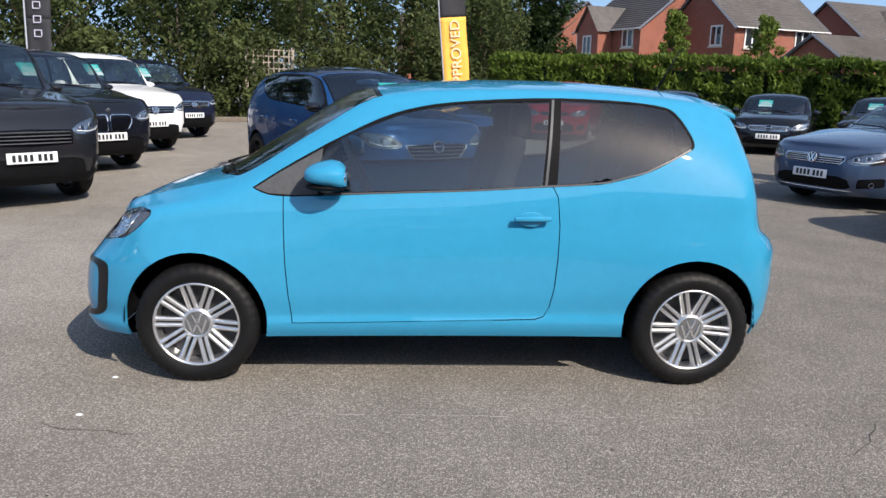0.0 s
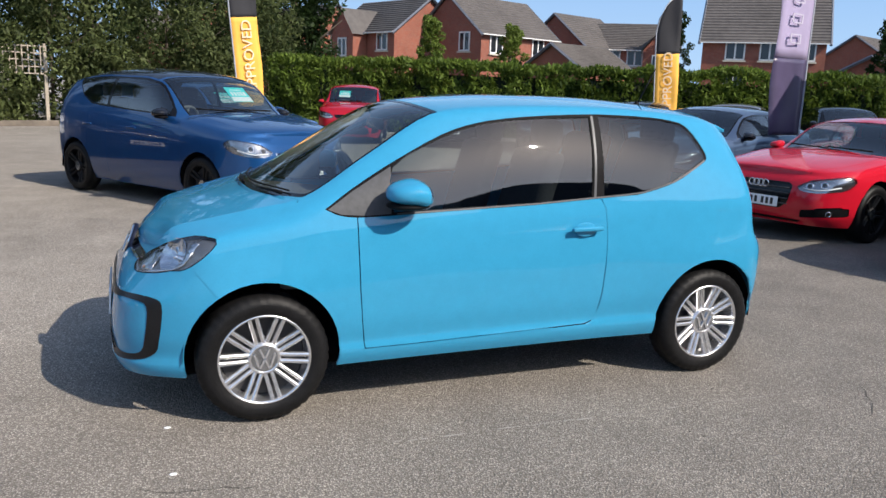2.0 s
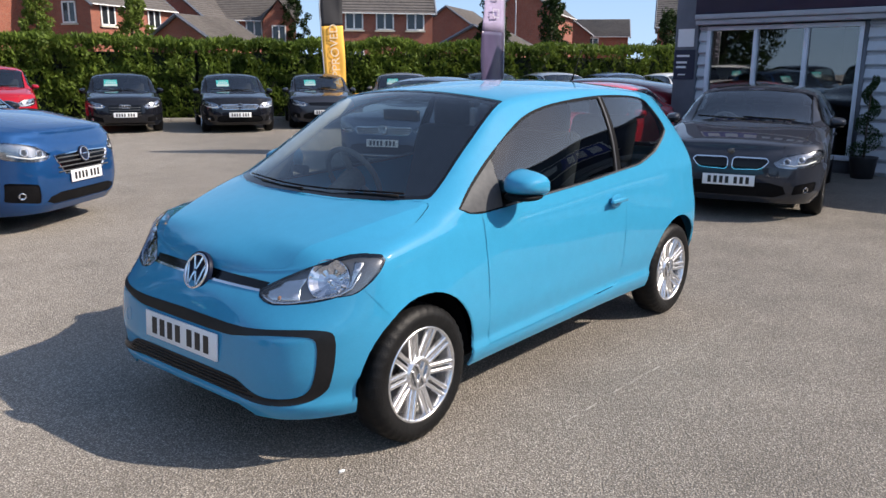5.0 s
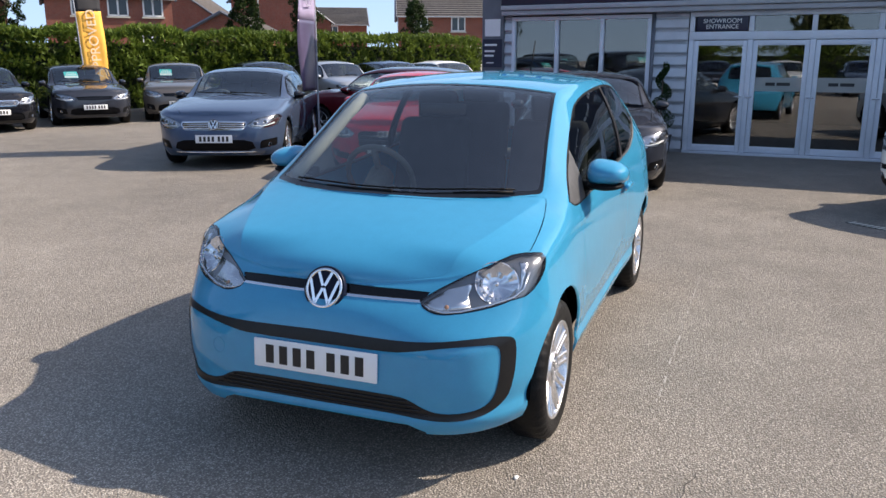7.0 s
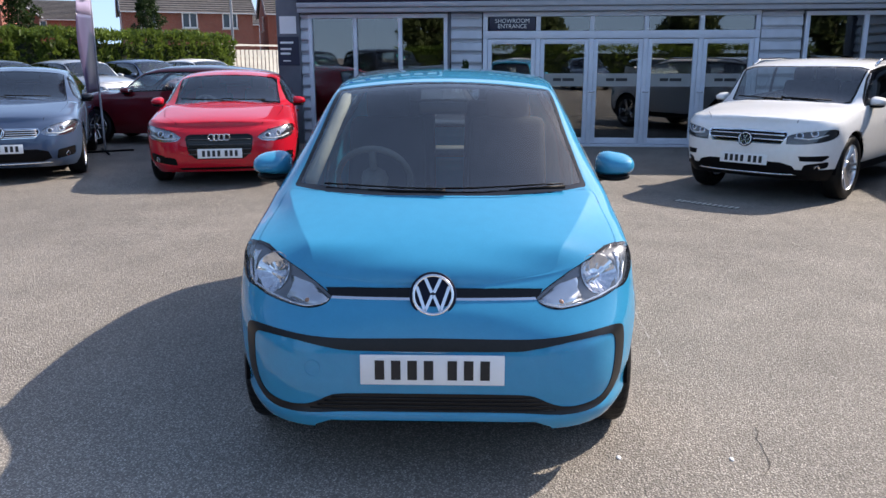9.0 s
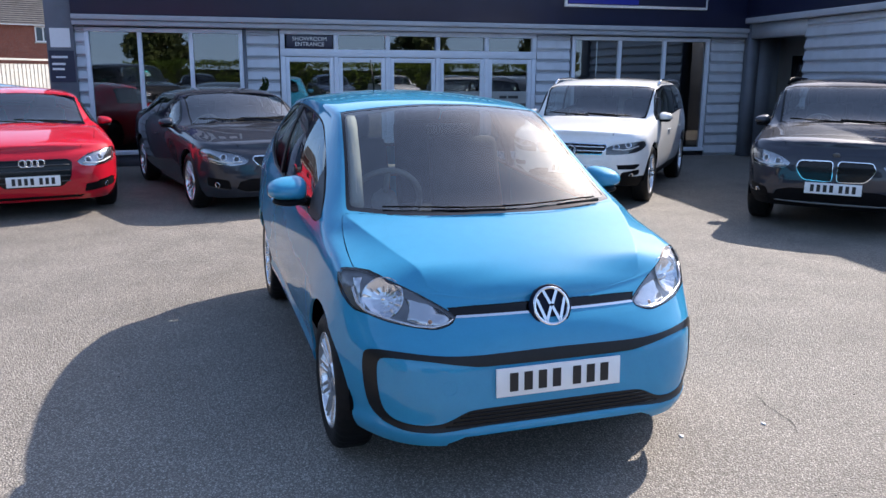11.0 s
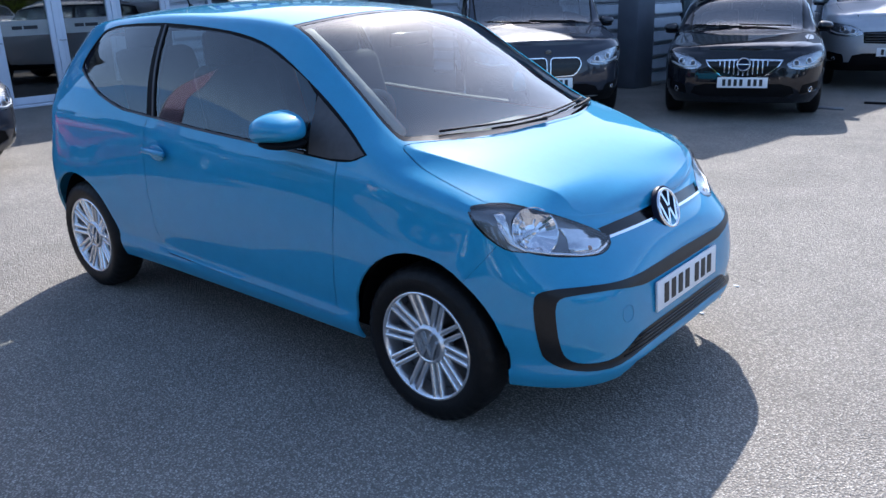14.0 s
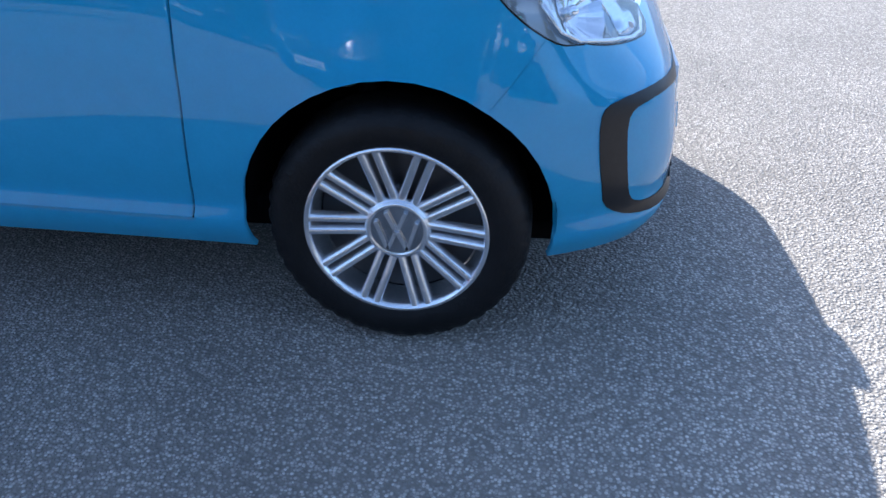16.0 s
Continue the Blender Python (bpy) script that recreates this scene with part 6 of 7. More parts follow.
def leaf_cloud(name, pts, size, material, parent, seed, grow=0.0, aspect=0.5):
    """Many small leaves: pts are (place, outward way)."""
    rg = np.random.default_rng(seed)
    k = len(pts)
    P = np.array([p for p, _ in pts]); N = np.array([n for _, n in pts])
    D = rg.normal(size=(k, 3)) + N * 0.9
    D /= np.linalg.norm(D, axis=1, keepdims=True)
    U = np.cross(D, rg.normal(size=(k, 3))); U /= np.linalg.norm(U, axis=1, keepdims=True)
    if grow:
        U = rg.normal(size=(k, 3)) * 0.55 + (N + np.array((0.0, 0.0, 0.9))) * grow
        U /= np.linalg.norm(U, axis=1, keepdims=True)
        D = np.cross(U, rg.normal(size=(k, 3))); D /= np.linalg.norm(D, axis=1, keepdims=True)
    V = np.cross(D, U)
    s = size * rg.uniform(0.6, 1.4, (k, 1))
    a, b = U * s, V * s * aspect
    verts = np.concatenate([P - a, P + b * 0.9 - a * 0.1, P + a, P - b * 0.9 - a * 0.1], 1).reshape(-1, 3)
    faces = np.arange(k * 4).reshape(-1, 4)
    me = bpy.data.meshes.new(name)
    me.from_pydata(verts.tolist(), [], faces.tolist())
    me.materials.append(material)
    ob = new(name, me)
    ob.parent = parent
    return ob


def lumpy(p, seed, s=1.0):
    return noise.noise(Vector((p[0] * s + seed * 7.3, p[1] * s - seed * 3.1, p[2] * s)))


def hedge(line, height, thick, seed, density=330):
    rg = random.Random(seed)
    h = tagged(new("hedge"), "tall clipped conifer hedge, fresh green", "hedge", kind="stuff")
    pts = []
    shade_core = bmesh.new()
    for (a, b) in zip(line, line[1:]):
        a, b = Vector((*a, 0)), Vector((*b, 0))
        d = (b - a); L = d.length; d.normalize()
        nrm = Vector((d.y, -d.x, 0))
        dist = ((a + b) / 2).length
        for _ in range(int(L * density * (1.0 if dist < 25 else 0.6))):
            t = rg.random() * L
            u = rg.random()
            wob = 0.22 * lumpy((a + d * t), seed, 0.7) + 0.12 * lumpy((a + d * t), seed, 2.3)
            if u < 0.72:
                z = height * rg.random() ** 0.85
                q = a + d * t + Vector((0, 0, z))
                bul = 0.3 * lumpy(q, seed, 1.1) + 0.16 * lumpy(q, seed, 3.0)
                if lumpy(q, seed + 1, 2.2) < -0.18 and rg.random() < 0.75:
                    continue
                p = a + d * t + nrm * (thick / 2 + bul + rg.uniform(-0.12, 0.06)) + Vector((0, 0, z * (1 + wob * 0.15)))
                n = nrm + Vector((0, 0, 0.35))
            else:
                w = rg.uniform(-1, 1) * thick / 2
                p = a + d * t + nrm * w + Vector((0, 0, height + wob + rg.uniform(-0.1, 0.16)))
                n = Vector((0, 0, 1))
            pts.append((tuple(p), tuple(n)))
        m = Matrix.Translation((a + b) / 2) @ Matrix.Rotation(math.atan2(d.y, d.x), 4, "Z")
        # added solid box behind the leaves, dark like the hedge's shaded inside
        vs = box(shade_core, -L / 2, L / 2, -thick / 2 + 0.3, thick / 2 - 0.3, 0, height - 0.3)
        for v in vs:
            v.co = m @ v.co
    link("shade_core", shade_core, M_HEDGE_SHADE, h, smooth=False)
    leaf_cloud("foliage", pts, 0.095, M_HEDGE, h, seed, grow=0.4, aspect=0.4)["kind"] = "stuff"
    return h


def tree(x, y, height, crown_r, seed, material, label, name="tree", leaves=5000, size=0.09, low=0.3, trunk=0.12):
    """Tapered trunk, limbs, and a crown of many leaves in uneven clumps."""
    rg = random.Random(seed)
    t = thing(name, pose(x, y, 0), label, "tree" if name == "tree" else "shrub")
    bm = bmesh.new()
    tube(bm, [(0, 0, 0), (0.05, 0.02, height * 0.3), (-0.03, 0.05, height * 0.6), (0.02, 0, height * 0.9)], [trunk, trunk * 0.8, trunk * 0.5, trunk * 0.12], 9)
    tips = []
    for k in range(9):
        a = k * 2.4 + rg.random(); z = height * (low + 0.06 + 0.06 * k)
        L = crown_r * rg.uniform(0.5, 0.8)
        tip = (L * math.cos(a), L * math.sin(a), min(height * 0.95, z + L * 0.6))
        tube(bm, [(0, 0, z), (tip[0] * 0.5, tip[1] * 0.5, z + L * 0.2), tip], [trunk * 0.4, trunk * 0.25, trunk * 0.06], 6)
        tips.append(tip)
    part("trunk", bm, M_BARK, t)
    clumps = []
    n = 44
    for k in range(n):
        z = height * (low + (1 - low) * (k + 0.5) / n)
        f = (z / height - low) / (1 - low)
        r = crown_r * (0.35 + 0.9 * math.sin(math.pi * min(1, f * 0.85 + 0.12)) ** 0.8) * 0.75
        a = k * 2.39996 + rg.uniform(-0.4, 0.4)
        d = r * rg.uniform(0.25, 0.85)
        clumps.append((d * math.cos(a), d * math.sin(a), z, crown_r * rg.uniform(0.17, 0.33)))
    pts = []
    for _ in range(leaves):
        cx, cy, cz, cr = clumps[rg.randrange(n)]
        v = Vector((rg.gauss(0, 1), rg.gauss(0, 1), rg.gauss(0, 1))).normalized()
        p = Vector((cx, cy, cz)) + v * cr * rg.uniform(0.55, 1.05)
        p.z = max(0.05, p.z)
        pts.append((tuple(p), tuple(v + Vector((0, 0, 0.3)))))
    leaf_cloud("crown", pts, size, material, t, seed)["kind"] = "stuff"
    return t


hedge([(3.0, 23.2), (7.6, 21.2), (10.6, 18.9), (15.6, 16.6), (22.0, 13.4), (29.0, 9.9)], 2.3, 1.3, 3, density=2000)
hedge([(-24.0, -14.0), (-23.0, -2.0), (-21.0, 9.0)], 2.0, 1.6, 5, density=480)
BIG = "tall broadleaf tree in full dark green leaf"
for k, (x, y, h, r) in enumerate(((-17.4, 18.4, 11.0, 4.4), (-13.1, 24.2, 13.0, 5.0), (-7.7, 28.0, 13.5, 5.0), (-2.8, 30.6, 13.0, 4.8), (2.3, 32.0, 12.0, 4.2), (6.0, 34.2, 9.8, 3.3), (-10.0, 35.5, 15, 5.8))):
    tree(x, y, h, r, 20 + k, M_LEAF, BIG, leaves=20000, size=0.12, low=0.14, trunk=0.24)
for k, (x, y, h, r) in enumerate(((-11.0, 20.0, 4.4, 2.4), (-7.4, 22.4, 5.1, 2.5), (-3.8, 24.6, 5.6, 2.7), (-0.2, 25.8, 5.4, 2.6), (3.0, 26.6, 4.6, 2.2), (-5.4, 22.9, 2.9, 1.7), (1.2, 24.8, 2.7, 1.6), (-9.4, 20.6, 2.5, 1.6), (-2.2, 24.0, 2.4, 1.5))):
    tree(x, y, h, r, 40 + k, M_SHRUB, "dense sunlit shrub at the edge of the forecourt", "shrub", leaves=9000, size=0.085, low=0.04, trunk=0.06)
YOUNG = "young street tree with light green leaves before the houses"
for k, (x, y, h, r) in enumerate(((13.9, 37.0, 5.3, 1.0), (17.8, 35.2, 5.0, 1.0), (30.4, 22.4, 5.2, 1.1), (34.8, 43.3, 7.6, 1.2), (34.8, 21.6, 5.4, 1.1), (43.0, 18.5, 5.0, 1.2))):
    tree(x, y, h, r, 60 + k, M_YOUNG if k < 2 else M_LEAF, YOUNG, leaves=5200, size=0.09, low=0.22, trunk=0.07)


# ---- the houses beyond the hedge ----
def masonry(name, a, b, joint, scale):
    m = bpy.data.materials.new(name)
    m.use_nodes = True
    t = m.node_tree
    p = t.nodes["Principled BSDF"]
    p.inputs["Roughness"].default_value = 0.85
    co = t.nodes.new("ShaderNodeTexCoord")
    sep = t.nodes.new("ShaderNodeSeparateXYZ"); add = t.nodes.new("ShaderNodeMath"); add.operation = "ADD"
    com = t.nodes.new("ShaderNodeCombineXYZ")
    br = t.nodes.new("ShaderNodeTexBrick")
    br.inputs["Color1"].default_value, br.inputs["Color2"].default_value, br.inputs["Mortar"].default_value = (*a, 1), (*b, 1), (*joint, 1)
    br.inputs["Scale"].default_value = scale
    br.inputs["Mortar Size"].default_value = 0.012
    t.links.new(co.outputs["Object"], sep.inputs[0])
    t.links.new(sep.outputs[0], add.inputs[0]); t.links.new(sep.outputs[1], add.inputs[1])
    t.links.new(add.outputs[0], com.inputs[0]); t.links.new(sep.outputs[2], com.inputs[1])
    t.links.new(com.outputs[0], br.inputs["Vector"])
    n = t.nodes.new("ShaderNodeTexNoise"); n.inputs["Scale"].default_value = 1.2; n.inputs["Detail"].default_value = 6
    t.links.new(co.outputs["Object"], n.inputs["Vector"])
    mr = t.nodes.new("ShaderNodeMapRange"); mr.inputs[3].default_value, mr.inputs[4].default_value = 0.75, 1.25
    hs = t.nodes.new("ShaderNodeHueSaturation")
    t.links.new(n.outputs[0], mr.inputs[0]); t.links.new(mr.outputs[0], hs.inputs["Value"])
    t.links.new(br.outputs["Color"], hs.inputs["Color"]); t.links.new(hs.outputs[0], p.inputs["Base Color"])
    return m


M_BRICK = masonry("red_brick", (0.29, 0.088, 0.053), (0.22, 0.064, 0.042), (0.25, 0.19, 0.15), 4.4)
M_ROOF = mat("roof_tile", (0.095, 0.085, 0.08), 0.8, vary=0.25, scale=3)
M_WHITEFRAME = mat("white_frame", (0.75, 0.75, 0.73), 0.5)
M_STONE = mat("pale_sill", (0.5, 0.46, 0.38), 0.8)
M_PANE = mat("dark_pane", (0.02, 0.025, 0.03), 0.08, spec=0.7)
M_FENCE = mat("fence_wood", (0.36, 0.31, 0.25), 0.8, vary=0.2, scale=6)


def house_window(parent, m, w=1.05, h=1.1):
    root = new("window"); root.parent, root.matrix_local = parent, m
    part("pane", boxm(-w / 2, w / 2, -0.03, -0.01, 0, h), M_PANE, root, smooth=False)
    for q in ((-w / 2, -w / 2 + 0.09, 0, h), (w / 2 - 0.09, w / 2, 0, h), (-w / 2, w / 2, h - 0.09, h), (-w / 2, w / 2, 0, 0.09), (-0.05, 0.05, 0, h)):
        part("frame", boxm(q[0], q[1], -0.055, -0.004, q[2], q[3]), M_WHITEFRAME, root, smooth=False)
    part("sill", boxm(-w / 2 - 0.08, w / 2 + 0.08, -0.12, 0.0, -0.1, -0.004), M_STONE, root, smooth=False)


def house(x, y, rot, w, d, eave, ridge, front=(), gable=(), porch=None, label="red brick house with a grey tiled roof", z=0.1):
    """Two storeys under a pitched roof, ridge along local x; front looks to local -y, gable to local -x."""
    h = thing("house", pose(x, y, z, 0, 0, rot), label, "house", "houses beyond the hedge")
    bm = bmesh.new()
    box(bm, -w / 2, w / 2, -d / 2, d / 2, 0, eave)
    for s in (-1, 1):
        v = [bm.verts.new((s * w / 2, -d / 2, eave)), bm.verts.new((s * w / 2, d / 2, eave)), bm.verts.new((s * w / 2, 0, ridge))]
        bm.faces.new(v if s > 0 else v[::-1])
    part("wall", bm, M_BRICK, h, smooth=False)
    for s in (-1, 1):
        bm = bmesh.new()
        n = 16
        rows = []
        for i in range(n + 1):
            t = i / n
            yy, zz = s * (d / 2 + 0.3) * (1 - t), eave - 0.12 + (ridge + 0.12 - eave + 0.12) * t
            rows.append((yy, zz))
        prev = None
        for i in range(n + 1):
            y0, z0 = rows[i]
            for lift in ((0.0, 0.07) if i < n else (0.02,)):
                cur = [bm.verts.new((sx * (w / 2 + 0.18), y0, z0 + lift)) for sx in (-1, 1)]
                if prev:
                    bm.faces.new((prev[0], prev[1], cur[1], cur[0]))
                prev = cur
        part("roof", bm, M_ROOF, h, smooth=False)
    part("gutter", boxm(-w / 2 - 0.15, w / 2 + 0.15, -d / 2 - 0.36, -d / 2 - 0.26, eave - 0.12, eave - 0.06), M_WHITEFRAME, h, smooth=False)
    for s in (-1, 1):
        for e in (-1, 1):
            bm = bmesh.new()
            p0, p1 = Vector((s * (w / 2 + 0.19), e * (d / 2 + 0.3), eave - 0.16)), Vector((s * (w / 2 + 0.19), 0, ridge + 0.08))
            tube(bm, [p0, p1], 0.09, 4)
            part("bargeboard", bm, M_PILLAR, h, smooth=False)
    for fx, fz in front:
        house_window(h, pose(fx, -d / 2, fz), 1.15, 1.15)
    for fy, fz in gable:
        house_window(h, pose(-w / 2, fy, fz, 0, 0, -90), 1.0, 1.2)
    if porch:
        px, pw, pe, pr = porch
        pd = 1.1
        bm = bmesh.new()
        box(bm, px - pw / 2, px + pw / 2, -d / 2 - pd, -d / 2, 0, pe)
        v = [bm.verts.new((px - pw / 2, -d / 2 - pd, pe)), bm.verts.new((px + pw / 2, -d / 2 - pd, pe)), bm.verts.new((px, -d / 2 - pd, pr))]
        bm.faces.new(v)
        part("front_gable", bm, M_BRICK, h, smooth=False)
        for s in (-1, 1):
            bm = bmesh.new()
            vs = [bm.verts.new(p) for p in ((px + s * (pw / 2 + 0.2), -d / 2 - pd - 0.2, pe - 0.1), (px, -d / 2 - pd - 0.2, pr + 0.1), (px, 0, pr + 0.1), (px + s * (pw / 2 + 0.2), 0, pe - 0.1))]
            bm.faces.new(vs)
            part("gable_roof", bm, M_ROOF, h, smooth=False)
        house_window(h, pose(px, -d / 2 - pd, pe - 1.5), 1.0, 1.2)
    return h


house(21.2, 45.9, 20, 7.0, 6.2, 5.0, 7.4, [(1.7, 3.8), (-2.2, 3.8)], [(-1.6, 3.9)])
house(30.5, 49.9, 20, 5.0, 6.0, 4.9, 7.2, [(-0.6, 3.7), (1.4, 3.7)])
house(16.0, 49.6, -70, 7.1, 5.8, 5.0, 7.2, [(2.3, 3.8), (-3.0, 3.8)], porch=(-0.6, 2.4, 4.9, 6.4))
house(12.3, 60.0, -70, 7.4, 6.0, 5.0, 7.4, [(2.3, 3.8)], porch=(-0.6, 2.4, 4.9, 6.4))
house(4.0, 62.0, -70, 7.4, 6.0, 5.0, 7.4, [(2.3, 3.8)], porch=(-0.6, 2.4, 4.9, 6.4))
house(34.8, 48.2, -36, 6.0, 5.5, 4.9, 6.8, [(-1.6, 3.7), (0.0, 3.7)], porch=(1.7, 2.2, 4.8, 6.2))
house(28.0, 58.0, 20, 6.0, 5.5, 4.9, 7.0, [(-1.6, 3.7), (1.5, 3.7)])
house(22.6, 36.2, 20, 4.6, 4.0, 2.9, 4.1, label="small brick garage with a pitched tiled roof")
house(36.14, 36.46, -43, 6.9, 6.5, 5.0, 7.8, [(-1.55, 3.9), (0.4, 3.9), (2.35, 3.9), (-1.5, 1.9), (2.2, 1.9)], label="square red brick house with three upper windows")
house(36.8, 27.4, 20, 6.0, 5.0, 2.7, 3.9, label="low brick garage with a grey tiled roof")
house(55.0, 44.5, 20, 7.0, 6.0, 4.8, 6.8, [(0, 3.6)])
house(56.1, 37.1, 20, 7.0, 5.4, 6.0, 8.1, label="tall red brick house with a blank gable")
house(65.7, 40.7, 33, 7.0, 6.0, 4.8, 7.0, [(0, 3.5)], [(0, 3.5)])
house(72.5, 41.2, -60, 8.0, 6.0, 4.9, 6.6, [(-2.4, 3.6), (0.5, 3.6)])
house(61.0, 22.6, -65, 9.5, 7.0, 4.8, 7.4, [(-3, 3.6), (0, 3.6), (3, 3.6)], [(0, 3.6)])
house(80.2, 26.4, -60, 8.0, 6.5, 4.7, 7.0, [(-2, 3.5), (2, 3.5)], [(0, 3.5)])
house(67.4, 13.0, -70, 9.5, 7.0, 4.9, 7.4, [(-3, 3.6), (1, 3.6)], [(0, 3.6)])


# ---- feather flags ----
M_ORANGE = mat("orange_flag_cloth", (0.80, 0.42, 0.07), 0.8, vary=0.08, scale=4)
M_FLAGBLACK = mat("black_flag_cloth", (0.02, 0.02, 0.024), 0.8, vary=0.1, scale=4)
M_PURPLE = mat("purple_flag_cloth", (0.075, 0.06, 0.115), 0.35, vary=0.4, scale=2)
M_LAVENDER = mat("pale_lavender_cloth", (0.36, 0.31, 0.46), 0.6, vary=0.15, scale=2)
M_FLAGWORD = mat("cream_flag_print", (0.72, 0.58, 0.40), 0.7, vary=0.15, scale=6)
M_FLAGINK = mat("pale_flag_print", (0.45, 0.42, 0.52), 0.6)


def feather_flag(x, y, h, w, rot, lower, upper, split, label, word="", bars=0, base=0.45, lean=0):
    """Curved sail on a bent pole with a cross foot."""
    f = thing("feather_flag", pose(x, y, 0, 0, 0, rot) @ pose(0, 0, 0, 0, lean, 0), label, "flag", "feather flags")
    top = h
    bend = lambda z: w * 0.85 * max(0.0, (z - h * 0.72) / (h * 0.28)) ** 2.2
    bm = bmesh.new()
    tube(bm, [(bend(h * k / 12), 0, h * k / 12) for k in range(13)], 0.018, 8)
    part("pole", bm, M_GUTTER, f)
    for nm, z0, z1, m in (("lower_sail", base, split, lower), ("upper_sail", split, top - 0.02, upper)):
        bm = bmesh.new()
        rows = []
        n = 18
        for i in range(n + 1):
            z = z0 + (z1 - z0) * i / n
            xa, xb = bend(z) + 0.02, max(bend(z) + 0.03, w * min(1.0, 0.9 + 0.1 * z / h))
            rows.append([bm.verts.new((xa + (xb - xa) * j / 6, 0.035 * math.sin(z * 3.1 + j * 0.9) * j / 6, z)) for j in range(7)])
        for a, b in zip(rows, rows[1:]):
            for j in range(6):
                bm.faces.new((a[j], a[j + 1], b[j + 1], b[j]))
        ob = part(nm, bm, m, f)
        sol = ob.modifiers.new("cloth", "SOLIDIFY"); sol.thickness = 0.004
    if word:
        for s in (-1, 1):
            lettering(word, w * 0.5, pose(w * 0.52, 0.05 * s, (base + split) / 2 + 0.1, 90, -90, 0 if s < 0 else 180), f, M_FLAGWORD)
    for k in range(bars):
        for s in (-1, 1):
            z = base + (top - base) * (0.35 + 0.075 * k)
            for q in ((0.34, 0.38, 0, 0.15), (0.38, 0.60, 0, 0.02), (0.38, 0.60, 0.13, 0.15), (0.60, 0.64, 0.02, 0.15)):
                part("bar", boxm(w * q[0], w * q[1], s * 0.045 - 0.003, s * 0.045 + 0.003, z + q[2], z + q[3]), M_FLAGINK, f, smooth=False)
    bm = bmesh.new()
    for a in (0, 90):
        m = Matrix.Rotation(radians(a + 20), 4, "Z")
        tube(bm, [m @ Vector((-0.45, 0, 0.02)), m @ Vector((0.45, 0, 0.02))], 0.018, 6)
    part("foot", bm, M_BLACK, f)
    return f


feather_flag(1.0, 15.8, 4.6, 0.72, 15, M_ORANGE, M_FLAGBLACK, 3.0, "orange and black feather flag by the hedge", "APPROVED", base=0.9, lean=-6)
feather_flag(12.75, 15.4, 4.5, 0.72, -25, M_ORANGE, M_FLAGBLACK, 2.77, "orange and black feather flag by the hedge", "APPROVED", base=0.9, lean=-3)
feather_flag(8.6, 5.93, 5.1, 0.92, 191, M_PURPLE, M_LAVENDER, 2.2, "dark purple feather flag between parked cars", bars=6, base=1.0)
feather_flag(-8.1, 13.2, 4.6, 0.55, 0, M_FLAGBLACK, M_FLAGBLACK, 2.5, "black feather flag with pale lettering under the trees", bars=6, base=0.8)

for k, (x, y, h) in enumerate(((-27, -16, 4.2), (-28, -8, 4.6), (-27, 1, 4.0), (-26, 8, 4.4))):
    tree(x, y, h, 2.2, 80 + k, M_SHRUB, "broadleaf tree across the yard", leaves=3500, size=0.22, low=0.2, trunk=0.2)
# cars across the yard, seen mirrored in the showroom's panes
for k, (pm, nm) in enumerate(((M_WHITE, "white"), (M_SILVER, "silver"), (M_WHITE, "white"), (M_STEEL, "steel-blue"), (M_WHITE, "white"), (M_NIGHT, "black"))):
    parked_car("hatchback_car", (-14.5 + 0.25 * k, -11.5 + 3.1 * k), (0.97, -0.2), (4.25, 1.77, 1.5), "hatch", pm, nm + " hatchback in the row across the yard", "bar")


# ---- small things on and round the forecourt ----
M_KERB = mat("concrete_kerb", (0.34, 0.32, 0.29), 0.85, vary=0.15, scale=8, per=0.08)
M_PALING = mat("pale_fence_wood", (0.55, 0.52, 0.46), 0.8, vary=0.2, scale=4)
M_CHALK = mat("worn_white_line", (0.33, 0.31, 0.285), 0.9, vary=0.2, scale=30)
M_IRON = mat("cast_iron", (0.05, 0.048, 0.045), 0.6, 0.5, vary=0.3, scale=20)
M_TOPIARY = leaf_mat("box_leaf", (0.012, 0.03, 0.01), (0.04, 0.075, 0.02))
M_POT = mat("dark_pot", (0.03, 0.03, 0.035), 0.6, vary=0.2, scale=10)

# kerb stones along the hedge's foot
kerb = structure("kerb", Matrix.Identity(4), "pale concrete kerb along the hedge", "kerb")
stone = boxm(0.0, 0.9, 0.0, 0.14, 0.0, 0.10, bevel=0.015)
me = bpy.data.meshes.new("kerb_stone"); stone.to_mesh(me); stone.free(); me.materials.append(M_KERB)
for a, b in (((2.6, 22.2), (7.2, 20.2)), ((7.2, 20.2), (10.2, 17.9)), ((10.2, 17.9), (15.2, 15.6)), ((15.2, 15.6), (22.0, 12.2)), ((22.0, 12.2), (31.0, 7.7))):
    d = Vector(b) - Vector(a)
    for k in range(int(d.length / 0.915)):
        p = Vector(a) + d.normalized() * 0.915 * k
        ob = new("kerb_stone", me); ob.parent = kerb
        ob.matrix_local = pose(p.x, p.y, 0.0, 0, 0, math.degrees(math.atan2(d.y, d.x)))

M_OLDWALL = mat("weathered_wall", (0.15, 0.125, 0.10), 0.9, vary=0.35, scale=5, bump=0.4, bscale=30)
